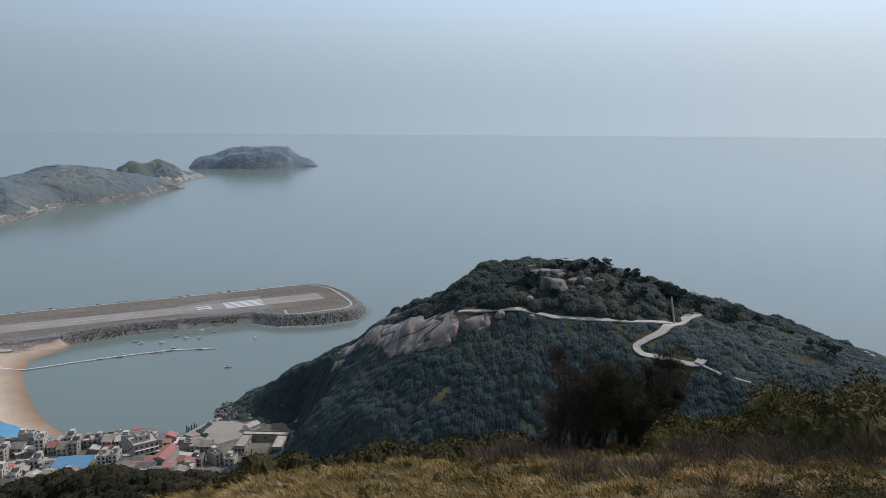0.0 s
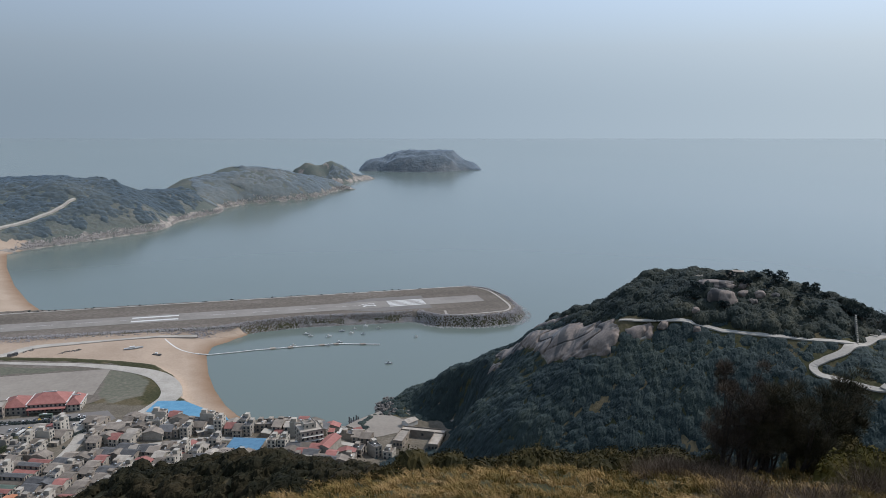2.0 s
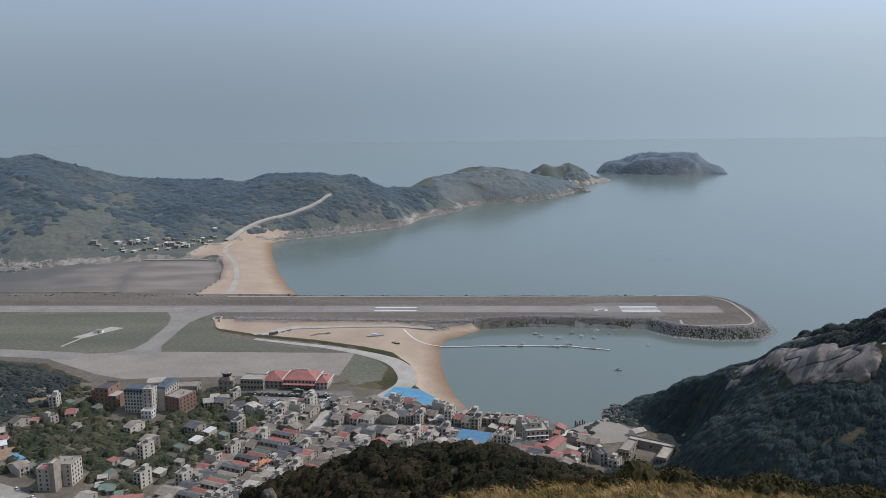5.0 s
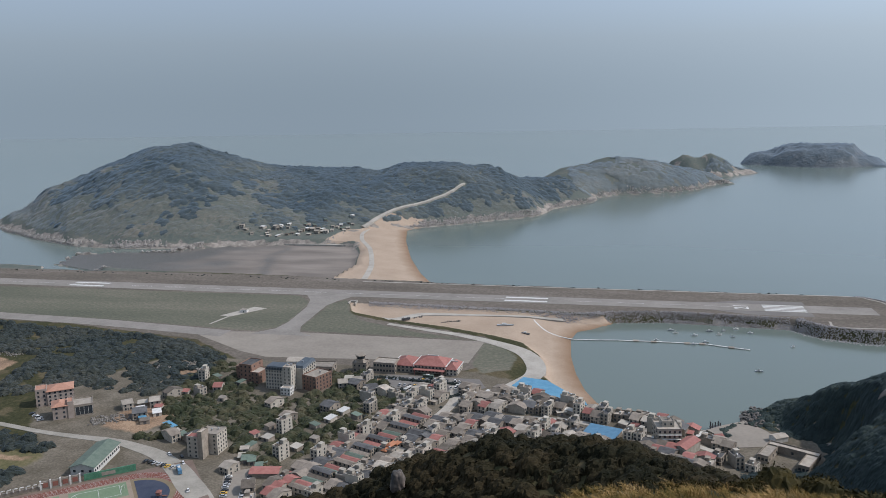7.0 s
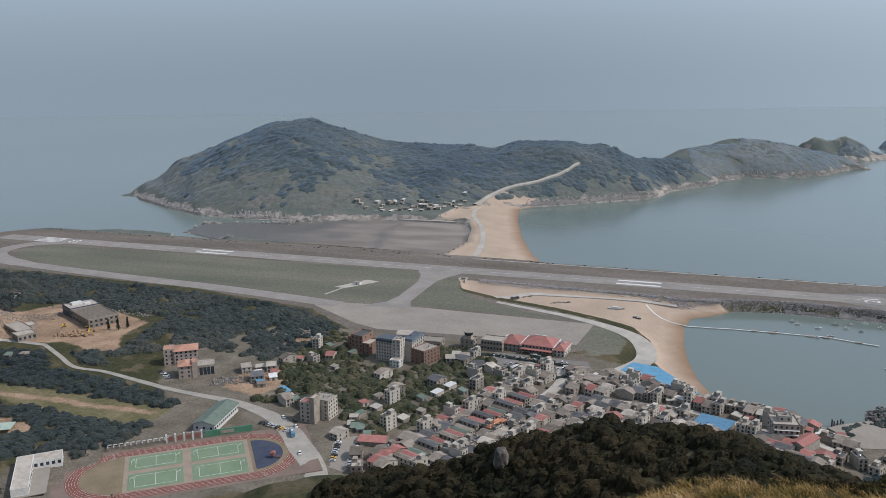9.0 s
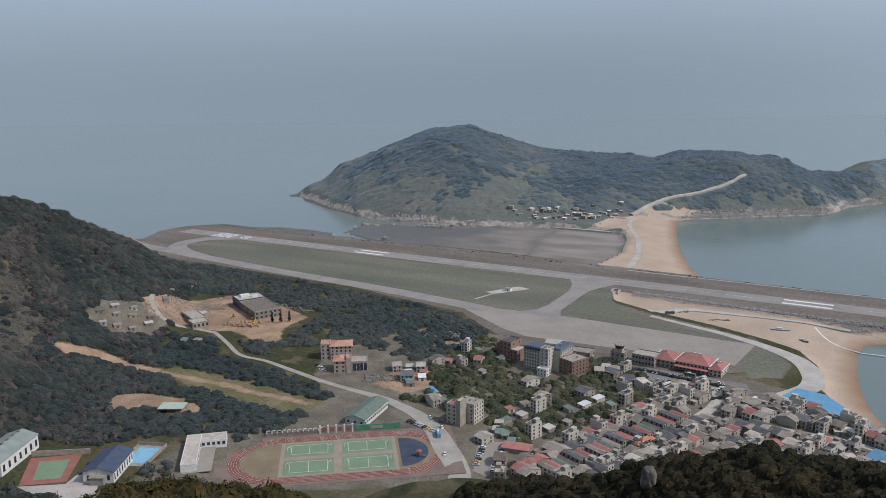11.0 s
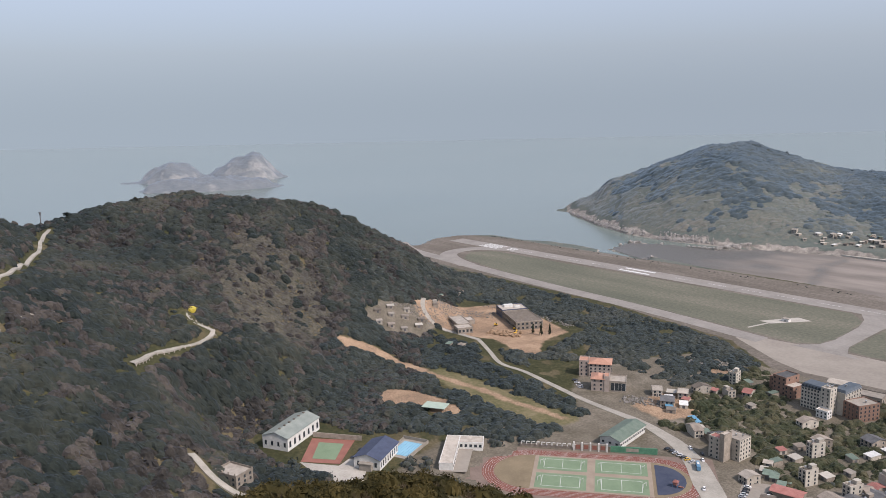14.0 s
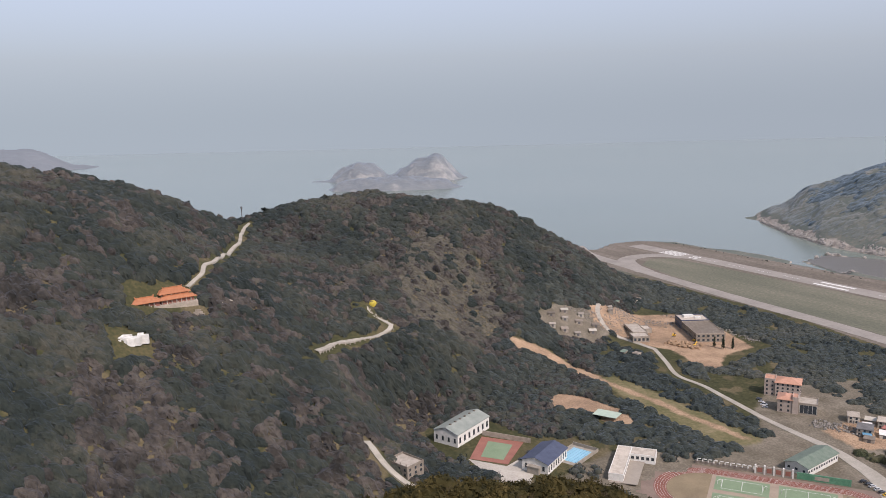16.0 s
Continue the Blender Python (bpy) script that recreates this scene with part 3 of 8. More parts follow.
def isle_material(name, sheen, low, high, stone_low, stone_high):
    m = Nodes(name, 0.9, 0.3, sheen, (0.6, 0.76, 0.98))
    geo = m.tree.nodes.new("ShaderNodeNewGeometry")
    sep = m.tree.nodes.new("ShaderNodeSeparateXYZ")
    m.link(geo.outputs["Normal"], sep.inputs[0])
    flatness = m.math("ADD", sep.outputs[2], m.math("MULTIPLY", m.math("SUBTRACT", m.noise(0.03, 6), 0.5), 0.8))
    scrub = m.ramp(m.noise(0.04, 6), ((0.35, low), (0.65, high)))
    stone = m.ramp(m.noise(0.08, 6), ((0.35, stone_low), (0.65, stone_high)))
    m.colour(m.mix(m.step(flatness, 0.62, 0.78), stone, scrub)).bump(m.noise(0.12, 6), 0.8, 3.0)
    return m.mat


# island colours are lightened and blued, with a sheen, to hold the haze
M_ISLE = isle_material("hazed_rock_and_scrub", 0.2, (0.125, 0.142, 0.155), (0.155, 0.17, 0.178), (0.19, 0.198, 0.2), (0.26, 0.262, 0.258))
M_TABLE = isle_material("hazed_scrub_and_rock", 0.3, (0.076, 0.098, 0.112), (0.094, 0.116, 0.128), (0.105, 0.122, 0.13), (0.145, 0.158, 0.162))
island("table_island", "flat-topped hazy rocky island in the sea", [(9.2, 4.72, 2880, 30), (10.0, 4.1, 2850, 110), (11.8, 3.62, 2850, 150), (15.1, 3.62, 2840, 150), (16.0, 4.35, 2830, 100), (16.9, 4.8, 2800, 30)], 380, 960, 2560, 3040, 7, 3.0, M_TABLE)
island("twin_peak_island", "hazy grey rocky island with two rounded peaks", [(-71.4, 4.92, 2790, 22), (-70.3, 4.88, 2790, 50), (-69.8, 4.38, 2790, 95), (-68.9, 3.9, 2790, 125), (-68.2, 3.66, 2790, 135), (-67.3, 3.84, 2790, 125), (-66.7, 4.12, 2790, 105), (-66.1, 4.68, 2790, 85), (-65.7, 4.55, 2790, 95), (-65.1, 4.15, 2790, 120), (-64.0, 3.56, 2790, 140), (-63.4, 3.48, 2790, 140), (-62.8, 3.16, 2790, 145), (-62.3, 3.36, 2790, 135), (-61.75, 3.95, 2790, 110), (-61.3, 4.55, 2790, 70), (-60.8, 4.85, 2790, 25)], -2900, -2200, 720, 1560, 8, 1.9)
island("low_rock_island", "low hazy pale rocky islet before a taller island", [(-70.2, 5.5, 2500, 30), (-69.4, 5.0, 2490, 75), (-67.5, 4.82, 2480, 95), (-65.5, 4.78, 2480, 95), (-63.4, 4.92, 2480, 95), (-62.0, 5.1, 2480, 80), (-61.4, 5.42, 2480, 50), (-60.9, 5.56, 2480, 20)], -2480, -1980, 700, 1340, 8, 2.2)
# the farthest island's pale base colour is haze, not its own rock
island("distant_island", "pale distant island fading into haze", [(-97, 2.9, 4100, 300), (-92, 1.95, 4150, 400), (-89, 2.0, 4200, 400), (-86.8, 3.1, 4200, 150)], -4700, -3600, -900, 700, 25, 1.5, plain("hazed_distant_rock", (0.13, 0.15, 0.17), (0.16, 0.18, 0.20), 0.004, 1.0, 0.1, sheen=0.1))

# ---- woodland ----
def crown(seed, leaves, core=1.0, fine=1):
    """A unit crown: an uneven core and loose leaf clumps round it."""
    rng = np.random.RandomState(seed)
    bm = bmesh.new()
    bmesh.ops.create_icosphere(bm, subdivisions=fine, radius=0.86 * core)
    v = np.array([p.co[:] for p in bm.verts])
    f = np.array([[q.index for q in p.verts] for p in bm.faces if p.calc_center_median().z > -0.38])
    bm.free()
    grow = np.ones(len(v))
    for _ in range(5):
        d = rng.normal(size=3)
        grow += rng.uniform(-0.16, 0.2) * np.clip(v @ (d / np.linalg.norm(d)), 0, 1) ** 2
    v *= (grow * rng.uniform(0.86, 1.14, len(v)))[:, None]
    v[:, 2] = v[:, 2] * 0.8 + 0.35
    vs, fs = [v], [f]
    n = len(v)
    for _ in range(leaves):
        d = rng.normal(size=3)
        d[2] = abs(d[2]) * 0.9 - 0.25
        d /= np.linalg.norm(d)
        c = d * rng.uniform(0.75, 1.12) * np.array([1, 1, 0.75]) + (0, 0, 0.35)
        s = rng.uniform(0.14, 0.36)
        t = rng.normal(size=(3, 3)) * s * 0.7
        vs.append(c + t)
        fs.append(np.array([[n, n + 1, n + 2]]))
        n += 3
    return np.vstack(vs), np.vstack(fs)


def woodland(name, label, places, sizes, mat, leaves, seed, tall=(0.7, 1.2), sink=0.25, fine=1):
    """Many crowns standing on the land, in one mesh."""
    rng = np.random.RandomState(seed)
    kinds = [crown(seed * 10 + i, leaves, 1.0, fine) for i in range(6)]
    pick = rng.randint(0, 6, len(places))
    V, F, base = [], [], 0
    gzs = land(places[:, 0], places[:, 1])
    for k, (cv, cf) in enumerate(kinds):
        idx = np.where(pick == k)[0]
        a = rng.uniform(0, 2 * np.pi, len(idx))
        s = sizes[idx]
        t = rng.uniform(*tall, len(idx))
        x = (cv[None, :, 0] * np.cos(a)[:, None] - cv[None, :, 1] * np.sin(a)[:, None]) * s[:, None] + places[idx, 0][:, None]
        y = (cv[None, :, 0] * np.sin(a)[:, None] + cv[None, :, 1] * np.cos(a)[:, None]) * s[:, None] + places[idx, 1][:, None]
        z = (cv[None, :, 2] - sink) * (s * t)[:, None] + gzs[idx][:, None]
        V.append(np.stack([x, y, z], -1).reshape(-1, 3))
        F.append((cf[None] + (base + np.arange(len(idx)) * len(cv))[:, None, None]).reshape(-1, 3))
        base += len(idx) * len(cv)
    ob = mesh_np(name, np.vstack(V), np.vstack(F), mat, True)
    return tagged(ob, label, "woodland", kind="stuff")


def scatter(outline, gap, seed, keep):
    """Jittered places inside an outline where keep(x, y) holds."""
    rng = np.random.RandomState(seed)
    p = np.array(outline, float)
    xs, ys = np.arange(p[:, 0].min(), p[:, 0].max(), gap), np.arange(p[:, 1].min(), p[:, 1].max(), gap)
    X, Y = np.meshgrid(xs, ys)
    X, Y = (X + rng.uniform(-0.8, 0.8, X.shape) * gap).ravel(), (Y + rng.uniform(-0.8, 0.8, Y.shape) * gap).ravel()
    ok = (inside(X, Y, outline) > 0)
    X, Y = X[ok], Y[ok]
    ok = keep(X, Y)
    return np.c_[X[ok], Y[ok]]


def clear_of(X, Y, lines=(), zones=()):
    ok = np.ones(X.shape, bool)
    for pts, gap in lines:
        ok &= near_line(X, Y, curve_pts([q[:2] for q in pts], 12))[0] > gap
    for z in zones:
        ok &= inside(X, Y, z) < 0
    return ok


def canopy(name, label, places, radii, mat, step, seed, tall=(0.6, 1.0), leaves=8, leaf=(0.3, 0.8), fuzz=0.3, soft=False):
    """A closed wood: domes of neighbouring crowns grown into one uneven roof of leaves, with loose sprays on it."""
    rng = np.random.RandomState(seed)
    x0, y0 = places.min(0) - 8
    nx, ny = ((places.max(0) + 8 - (x0, y0)) / step).astype(int) + 1
    X, Y = np.meshgrid(x0 + np.arange(nx) * step, y0 + np.arange(ny) * step)
    H = np.zeros(X.shape)
    hs = radii * rng.uniform(*tall, len(places))
    for (cx, cy), rad, h in zip(places, radii, hs):
        i0, i1, j0, j1 = int((cy - rad - y0) / step), int((cy + rad - y0) / step) + 2, int((cx - rad - x0) / step), int((cx + rad - x0) / step) + 2
        d2 = ((X[i0:i1, j0:j1] - cx) ** 2 + (Y[i0:i1, j0:j1] - cy) ** 2) / rad ** 2
        np.maximum(H[i0:i1, j0:j1], h * np.sqrt(np.clip(1 - d2, 0, 1)), out=H[i0:i1, j0:j1])
    full = H > 0.05
    quad = full[:-1, :-1].astype(int) + full[1:, :-1] + full[:-1, 1:] + full[1:, 1:] >= 2
    use = np.zeros(X.shape, bool)
    for a, b in ((0, 0), (1, 0), (0, 1), (1, 1)):
        use[a:ny - 1 + a, b:nx - 1 + b] |= quad
    number = np.cumsum(use.ravel()).reshape(X.shape) - 1
    def outward(x, y):
        n = np.c_[land(x - 6, y) - land(x + 6, y), land(x, y - 6) - land(x, y + 6), np.full(len(x), 12.0)]
        return n / np.linalg.norm(n, axis=1)[:, None]

    V = np.c_[X[use], Y[use], land(X[use], Y[use]) - 0.15] + outward(X[use], Y[use]) * H[use][:, None] + rng.normal(0, fuzz, (use.sum(), 3))
    i, j = np.where(quad)
    F = np.c_[number[i, j], number[i, j + 1], number[i + 1, j + 1], number[i + 1, j]]
    T1 = np.vstack([F[:, [0, 1, 2]], F[:, [0, 2, 3]]])
    if leaves:
        n = len(places) * leaves
        up = np.repeat(outward(places[:, 0], places[:, 1]), leaves, 0)
        d = rng.normal(size=(n, 3))
        d -= up * np.sum(d * up, 1)[:, None]
        d *= (np.sqrt(rng.uniform(0, 0.9, n)) / np.linalg.norm(d, axis=1))[:, None]
        h = np.repeat(hs, leaves) * np.sqrt(1 - np.sum(d * d, 1)) * rng.uniform(0.95, 1.2, n)
        c = np.c_[np.repeat(places, leaves, 0), np.repeat(land(places[:, 0], places[:, 1]), leaves)] + d * np.repeat(radii, leaves)[:, None] + up * h[:, None]
        s = rng.uniform(*leaf, n)
        tri = c[:, None] + rng.normal(size=(n, 3, 3)) * s[:, None, None] * 0.6
        T1 = np.vstack([T1, np.arange(3 * n).reshape(n, 3) + len(V)])
        V = np.vstack([V, tri.reshape(-1, 3)])
    return tagged(mesh_np(name, V, T1, mat, soft), label, "woodland", kind="stuff")

M_LEAF_SPUR = foliage("spur_scrub_leaves", ((0.0065, 0.0075, 0.005), (0.012, 0.013, 0.007), (0.022, 0.020, 0.0105), (0.038, 0.03, 0.016), (0.060, 0.044, 0.023)), 0.0, patch=0.05)
HEAD_ROAD = [(227, 439), (237, 429), (243, 424), (249, 418), (260, 408), (267, 400), (270, 394), (277, 388), (288, 375), (295, 370), (306, 362), (312, 358), (321, 354), (338, 357), (357, 365)]
HEAD_BEND = [(343, 359), (321, 351), (312, 347), (300, 347), (293, 346), (292, 340), (298, 335), (305, 327), (311, 320), (315, 318)]
SADDLE_ROAD = [(-814, 203), (-782, 188), (-716, 168), (-682, 152), (-618, 127), (-601, 115), (-582, 109), (-573, 101), (-565, 95)]
BEND_ROAD = [(-524, 172), (-544, 190), (-552, 202), (-563, 222), (-574, 244), (-586, 257), (-591, 250), (-598, 243), (-607, 244)]
VALLEY_ROAD = [(-436, 172), (-416, 176), (-403, 186), (-394, 204), (-380, 225)]
FAR_ROAD = [(-283, 1589), (-321, 1519), (-395, 1428), (-424, 1350)]
TRAIL = [(-586, 378), (-580, 395), (-566, 409), (-541, 411), (-501, 415), (-455, 417), (-417, 417), (-371, 421), (-334, 430)]


def this_side(X, Y, nodes, extra):
    """The slopes up to a ridge line and a little way over it."""
    return np.hypot(X, Y) < np.interp(np.degrees(np.arctan2(X, Y)), *zip(*sorted((n[0], n[2]) for n in nodes))) + extra


def headland_keep(X, Y):
    z = land(X, Y)
    bare = np.maximum.reduce([inside(X, Y, q) for q in SLABS])
    return (z > 2.5) & this_side(X, Y, HEADLAND, 45) & (bare < -1.0 + 2.4 * ripple(X, Y, 12, 63)) & clear_of(X, Y, [(HEAD_ROAD, 3.4), (HEAD_BEND, 4.8)], [HARBOUR_YARD])


rng = np.random.RandomState(5)


def sizes_for(n, mean, spread=0.32):
    return mean * np.exp(rng.normal(0, spread, n)).clip(0.5, 2.0)


pts = scatter([(100, 660), (80, 540), (90, 440), (120, 330), (150, 260), (220, 140), (480, 200), (520, 420), (400, 560), (250, 640)], 2.8, 4, headland_keep)
SUMMIT = [(215, 462), (240, 430), (262, 410), (278, 390), (300, 370), (322, 358), (350, 362), (430, 300), (480, 380), (400, 560), (230, 580)]
high = inside(pts[:, 0], pts[:, 1], SUMMIT) > 3 * ripple(pts[:, 0], pts[:, 1], 25, 70)
canopy("headland_scrub", "dense slate-green scrub over the lower headland slope", pts[~high], sizes_for((~high).sum(), 2.1, 0.4), M_LEAF_NEAR, 1.0, 1, (0.2, 0.55), 16, (0.15, 0.45), 0.16)
canopy("headland_wood", "dark evergreen woodland on the headland summit", pts[high], sizes_for(high.sum(), 2.9, 0.42), M_LEAF_SUMMIT, 1.0, 31, (0.3, 0.8), 20, (0.2, 0.55), 0.22)
HILL = [(-1100, 760), (-950, 800), (-780, 700), (-640, 560), (-560, 440), (-450, 380), (-430, 320), (-395, 235), (-350, 120), (-330, 20), (-330, -150), (-720, -200), (-980, 100), (-1060, 400)]


RUIN_PLOT = [(-506, 34), (-502, 62), (-476, 60), (-474, 34)]
TEMPLE_PLOT = [(-562, 50), (-572, 98), (-536, 104), (-524, 52)]


def hill_keep(X, Y):
    return (land(X, Y) > 8) & this_side(X, Y, LEFT_HILL, 60) & (Y > -60) & clear_of(X, Y, [(SADDLE_ROAD, 6.5), (BEND_ROAD, 8), (VALLEY_ROAD, 8), (TRAIL, 8)], [*SOILS, SCHOOL, FIELD, RUIN_PLOT, TEMPLE_PLOT, SITE_YARD])


pts = scatter(HILL, 3.8, 6, lambda X, Y: hill_keep(X, Y) & (dryness(X, Y) < 0.34 + 0.3 * ripple(X, Y, 12, 47)))
canopy("hillside_wood", "dark green evergreen woodland over a hillside", pts, sizes_for(len(pts), 2.9, 0.45), M_LEAF_HILL, 1.2, 2, (0.45, 1.05), 16, (0.18, 0.5), 0.28)
pts = scatter(HILL, 3.2, 16, lambda X, Y: hill_keep(X, Y) & (dryness(X, Y) > 0.0 + 0.25 * ripple(X, Y, 10, 48)) & ((inside(X, Y, DRY_SLOPE) < 4) | (ripple(X, Y, 8, 67) + 0.5 * ripple(X, Y, 25, 68) > 0.7)))
canopy("dry_scrub", "brown leafless scrub and dry bushes over a hillside", pts, sizes_for(len(pts), 2.0, 0.42), M_LEAF_DRY, 1.2, 12, (0.55, 1.5), 12, (0.2, 0.6), 0.36)
pts = scatter(DRY_SLOPE, 2.2, 26, lambda X, Y: hill_keep(X, Y) & (inside(X, Y, DRY_SLOPE) > 2 + 5 * ripple(X, Y, 20, 69)))
canopy("scree_scrub", "low pale olive-brown scrub over a dry slope", pts, sizes_for(len(pts), 1.5, 0.4), M_LEAF_SCREE, 1.0, 22, (0.3, 0.75), 8, (0.15, 0.4), 0.22)
FAR_WOOD = [(-1240, 1380), (-940, 1180), (-760, 1110), (-560, 1210), (-300, 1420), (-120, 1560), (-60, 1850), (-200, 1950), (-700, 1750), (-1150, 1600)]


def far_wooded(X, Y):
    """Where tall scrub stands on the far hill: the heights and the eastern half, in drifts."""
    az = np.degrees(np.arctan2(X, Y))
    return (land(X, Y, False) - 62) / 55 + 0.9 * smooth(az, -26, -20) + 0.55 * ripple(X, Y, 150, 64) + 0.45 * ripple(X, Y, 50, 65)


far_keep = lambda X, Y: (land(X, Y) > 15) & clear_of(X, Y, [(FAR_ROAD, 9)]) & this_side(X, Y, FAR_HILL, 60)
pts = scatter(FAR_WOOD, 5.2, 7, lambda X, Y: far_keep(X, Y) & (far_wooded(X, Y) > 0.1 + 0.3 * ripple(X, Y, 18, 66)))
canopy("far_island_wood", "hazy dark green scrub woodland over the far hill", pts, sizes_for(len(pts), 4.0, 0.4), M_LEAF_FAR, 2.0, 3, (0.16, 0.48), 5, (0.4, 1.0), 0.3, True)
pts = scatter(FAR_WOOD, 6.0, 17, lambda X, Y: far_keep(X, Y) & (far_wooded(X, Y) < 0.2 + 0.3 * ripple(X, Y, 18, 66)))
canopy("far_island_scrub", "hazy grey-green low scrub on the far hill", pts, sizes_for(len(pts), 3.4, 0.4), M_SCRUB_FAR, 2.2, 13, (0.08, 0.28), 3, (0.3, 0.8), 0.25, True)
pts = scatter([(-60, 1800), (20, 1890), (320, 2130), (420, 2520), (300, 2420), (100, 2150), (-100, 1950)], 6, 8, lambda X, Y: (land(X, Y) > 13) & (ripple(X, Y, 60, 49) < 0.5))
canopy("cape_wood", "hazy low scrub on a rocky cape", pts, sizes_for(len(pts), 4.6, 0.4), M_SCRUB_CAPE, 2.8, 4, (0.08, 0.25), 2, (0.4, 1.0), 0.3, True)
ridge_top = curve_pts([polar(a, e, r)[:2] for a, e, r, w in FAR_HILL if -32 < a < -7], 7.0)
pts = ridge_top[np.random.RandomState(19).uniform(size=len(ridge_top)) < 0.55]
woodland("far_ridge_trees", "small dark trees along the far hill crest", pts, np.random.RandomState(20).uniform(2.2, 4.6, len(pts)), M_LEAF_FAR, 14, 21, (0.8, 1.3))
pts = scatter([(-120, 240), (-95, 120), (-20, 110), (60, 100), (70, 230), (0, 260)], 1.9, 9, lambda X, Y: (land(X, Y) > 60) & this_side(X, Y, SPUR, 22) & (np.hypot(X, Y) > 105))
canopy("spur_wood", "dark green scrub trees on a mountain spur", pts, sizes_for(len(pts), 1.25, 0.45), M_LEAF_SPUR, 0.5, 5, (0.5, 1.25), 60, (0.06, 0.2), 0.16)

# ---- airfield ----
RZ = 10.12


def structure(ob, label, category):
    return tagged(ob, label, category, kind="structure")


runway = structure(sheet("runway", [(-1012, 872), (277, 872), (277, 902), (-1012, 902)], RZ, M_ASPHALT), "long pale concrete runway with white markings", "runway")
structure(sheet("turning_pad", [(110, 872), (150, 857), (211, 857), (211, 917), (150, 917), (110, 902)], RZ - 0.06, M_OLD_ASPHALT), "grey paved shoulder widening at the runway end", "runway shoulder")
for x0, x1 in ((-64 - 48, -64), (-667, -619)):
    for y in (880, 894):
        part_ob = sheet("aiming_bar", [(x0, y - 2.4), (x1, y - 2.4), (x1, y + 2.4), (x0, y + 2.4)], RZ + 0.05, M_PAINT, 0.04, runway)
for x0, x1 in ((166, 208), (-942, -902)):
    for k in range(5):
        y = 875.8 + k * 5.6
        sheet("threshold_stripe", [(x0, y - 1.4), (x1, y - 1.4), (x1, y + 1.4), (x0, y + 1.4)], RZ + 0.05, M_PAINT, 0.04, runway)
for k in range(22):
    x = -860 + k * 46
    if not (-670 < x < -600 or -120 < x < -60):
        sheet("centre_dash", [(x, 886.8), (x + 28, 886.8), (x + 28, 887.2), (x, 887.2)], RZ + 0.05, M_PAINT, 0.04, runway)


def text_mesh(name, body, size, mat, m, parent=None, stretch=1.0):
    cu = bpy.data.curves.new(name, "FONT")
    cu.body, cu.size, cu.extrude, cu.align_x, cu.align_y, cu.offset = body, size, 0.02, "CENTER", "CENTER", 0.012 * size
    tmp = new(name, cu)
    dg = bpy.context.evaluated_depsgraph_get()
    me = bpy.data.meshes.new_from_object(tmp.evaluated_get(dg))
    bpy.data.objects.remove(tmp)
    me.materials.clear()
    me.materials.append(mat)
    me.transform(m @ Matrix.Diagonal((1, stretch, 1, 1)))
    ob = new(name, me)
    ob.parent = parent
    return ob


text_mesh("runway_number", "21", 17, M_PAINT, pose(144, 887, RZ + 0.06, 0, 0, 90), runway, 1.25)
text_mesh("runway_number", "03", 17, M_PAINT, pose(-880, 887, RZ + 0.06, 0, 0, -90), runway, 1.25)
structure(strip("taxiway", [(-1062, 806), (-990, 775), (-895, 764), (-785, 751), (-670, 740), (-520, 730), (-370, 712)], 21, M_ASPHALT, level=RZ - 0.02), "pale concrete taxiway beside the runway", "taxiway")
structure(strip("taxiway", [(-840, 757), (-885, 770), (-922, 792), (-934, 825), (-922, 858), (-880, 886)], 26, M_ASPHALT, level=RZ - 0.04), "curved concrete taxiway loop at the runway end", "taxiway")
structure(sheet("taxiway", [(-346, 874), (-333, 850), (-326, 820), (-323, 760), (-327, 736), (-345, 716), (-280, 716), (-297, 727), (-304, 746), (-305, 779), (-306, 830), (-300, 850), (-288, 874)], RZ - 0.05, M_ASPHALT), "short concrete taxiway joining apron and runway", "taxiway")
structure(sheet("apron", [(-400, 716), (-392, 702), (-330, 662), (-300, 650), (-180, 660), (-116, 661), (-111, 724), (-300, 727)], RZ - 0.08, M_APRON), "wide bare concrete aircraft apron", "apron")
SERVICE = [(-283, 840), (-264, 802), (-225, 773), (-179, 755), (-140, 742), (-101, 722), (-72, 698), (-58, 666), (-57, 639), (-68, 617), (-79, 601)]
structure(strip("beach_road", SERVICE, [4, 5, 6, 6, 7, 8, 11, 15, 17, 16, 12], M_ROAD, level=[7.0, 8.2, 9.4, 10.2, 10.2, 10.2, 10.2, 10.2, 10.2, 10.18, 10.16], thick=6), "curving pale concrete road behind the beach", "road")
structure(strip("ramp_road", [(-226, 786), (-210, 804), (-194, 820), (-160, 824), (-110, 827), (-43, 826)], [11, 11, 8, 5, 4.5, 4.5], M_ROAD, lift=0.7, thick=1.4), "pale concrete track over the sand", "road")
structure(strip("lagoon_road", [(-305, 961), (-314, 1020), (-327, 1078), (-359, 1176), (-394, 1250), (-412, 1310), (-414, 1350)], [8, 8, 7, 7, 7, 7, 6], M_ROAD, lift=0.3), "pale road along the sandy isthmus", "road")
structure(strip("shore_road", [(-386, 1236), (-410, 1222), (-440, 1222), (-493, 1220), (-563, 1216), (-640, 1208)], 5, M_ROAD, level=3.0, thick=3), "pale shore road before a far village", "road")
structure(strip("hill_road", FAR_ROAD, [5, 6, 7, 8], M_ROAD, lift=2.2, thick=3), "pale road climbing a far hill", "road")
wall_line = strip("perimeter_track", [(-300, 947), (-100, 947), (150, 948), (264, 949), (286, 938), (298, 915), (299, 850), (290, 827), (272, 822), (224, 822), (221, 841)], 2.4, M_ROAD, lift=0.25)
structure(wall_line, "narrow pale kerbed track round the runway end", "track")

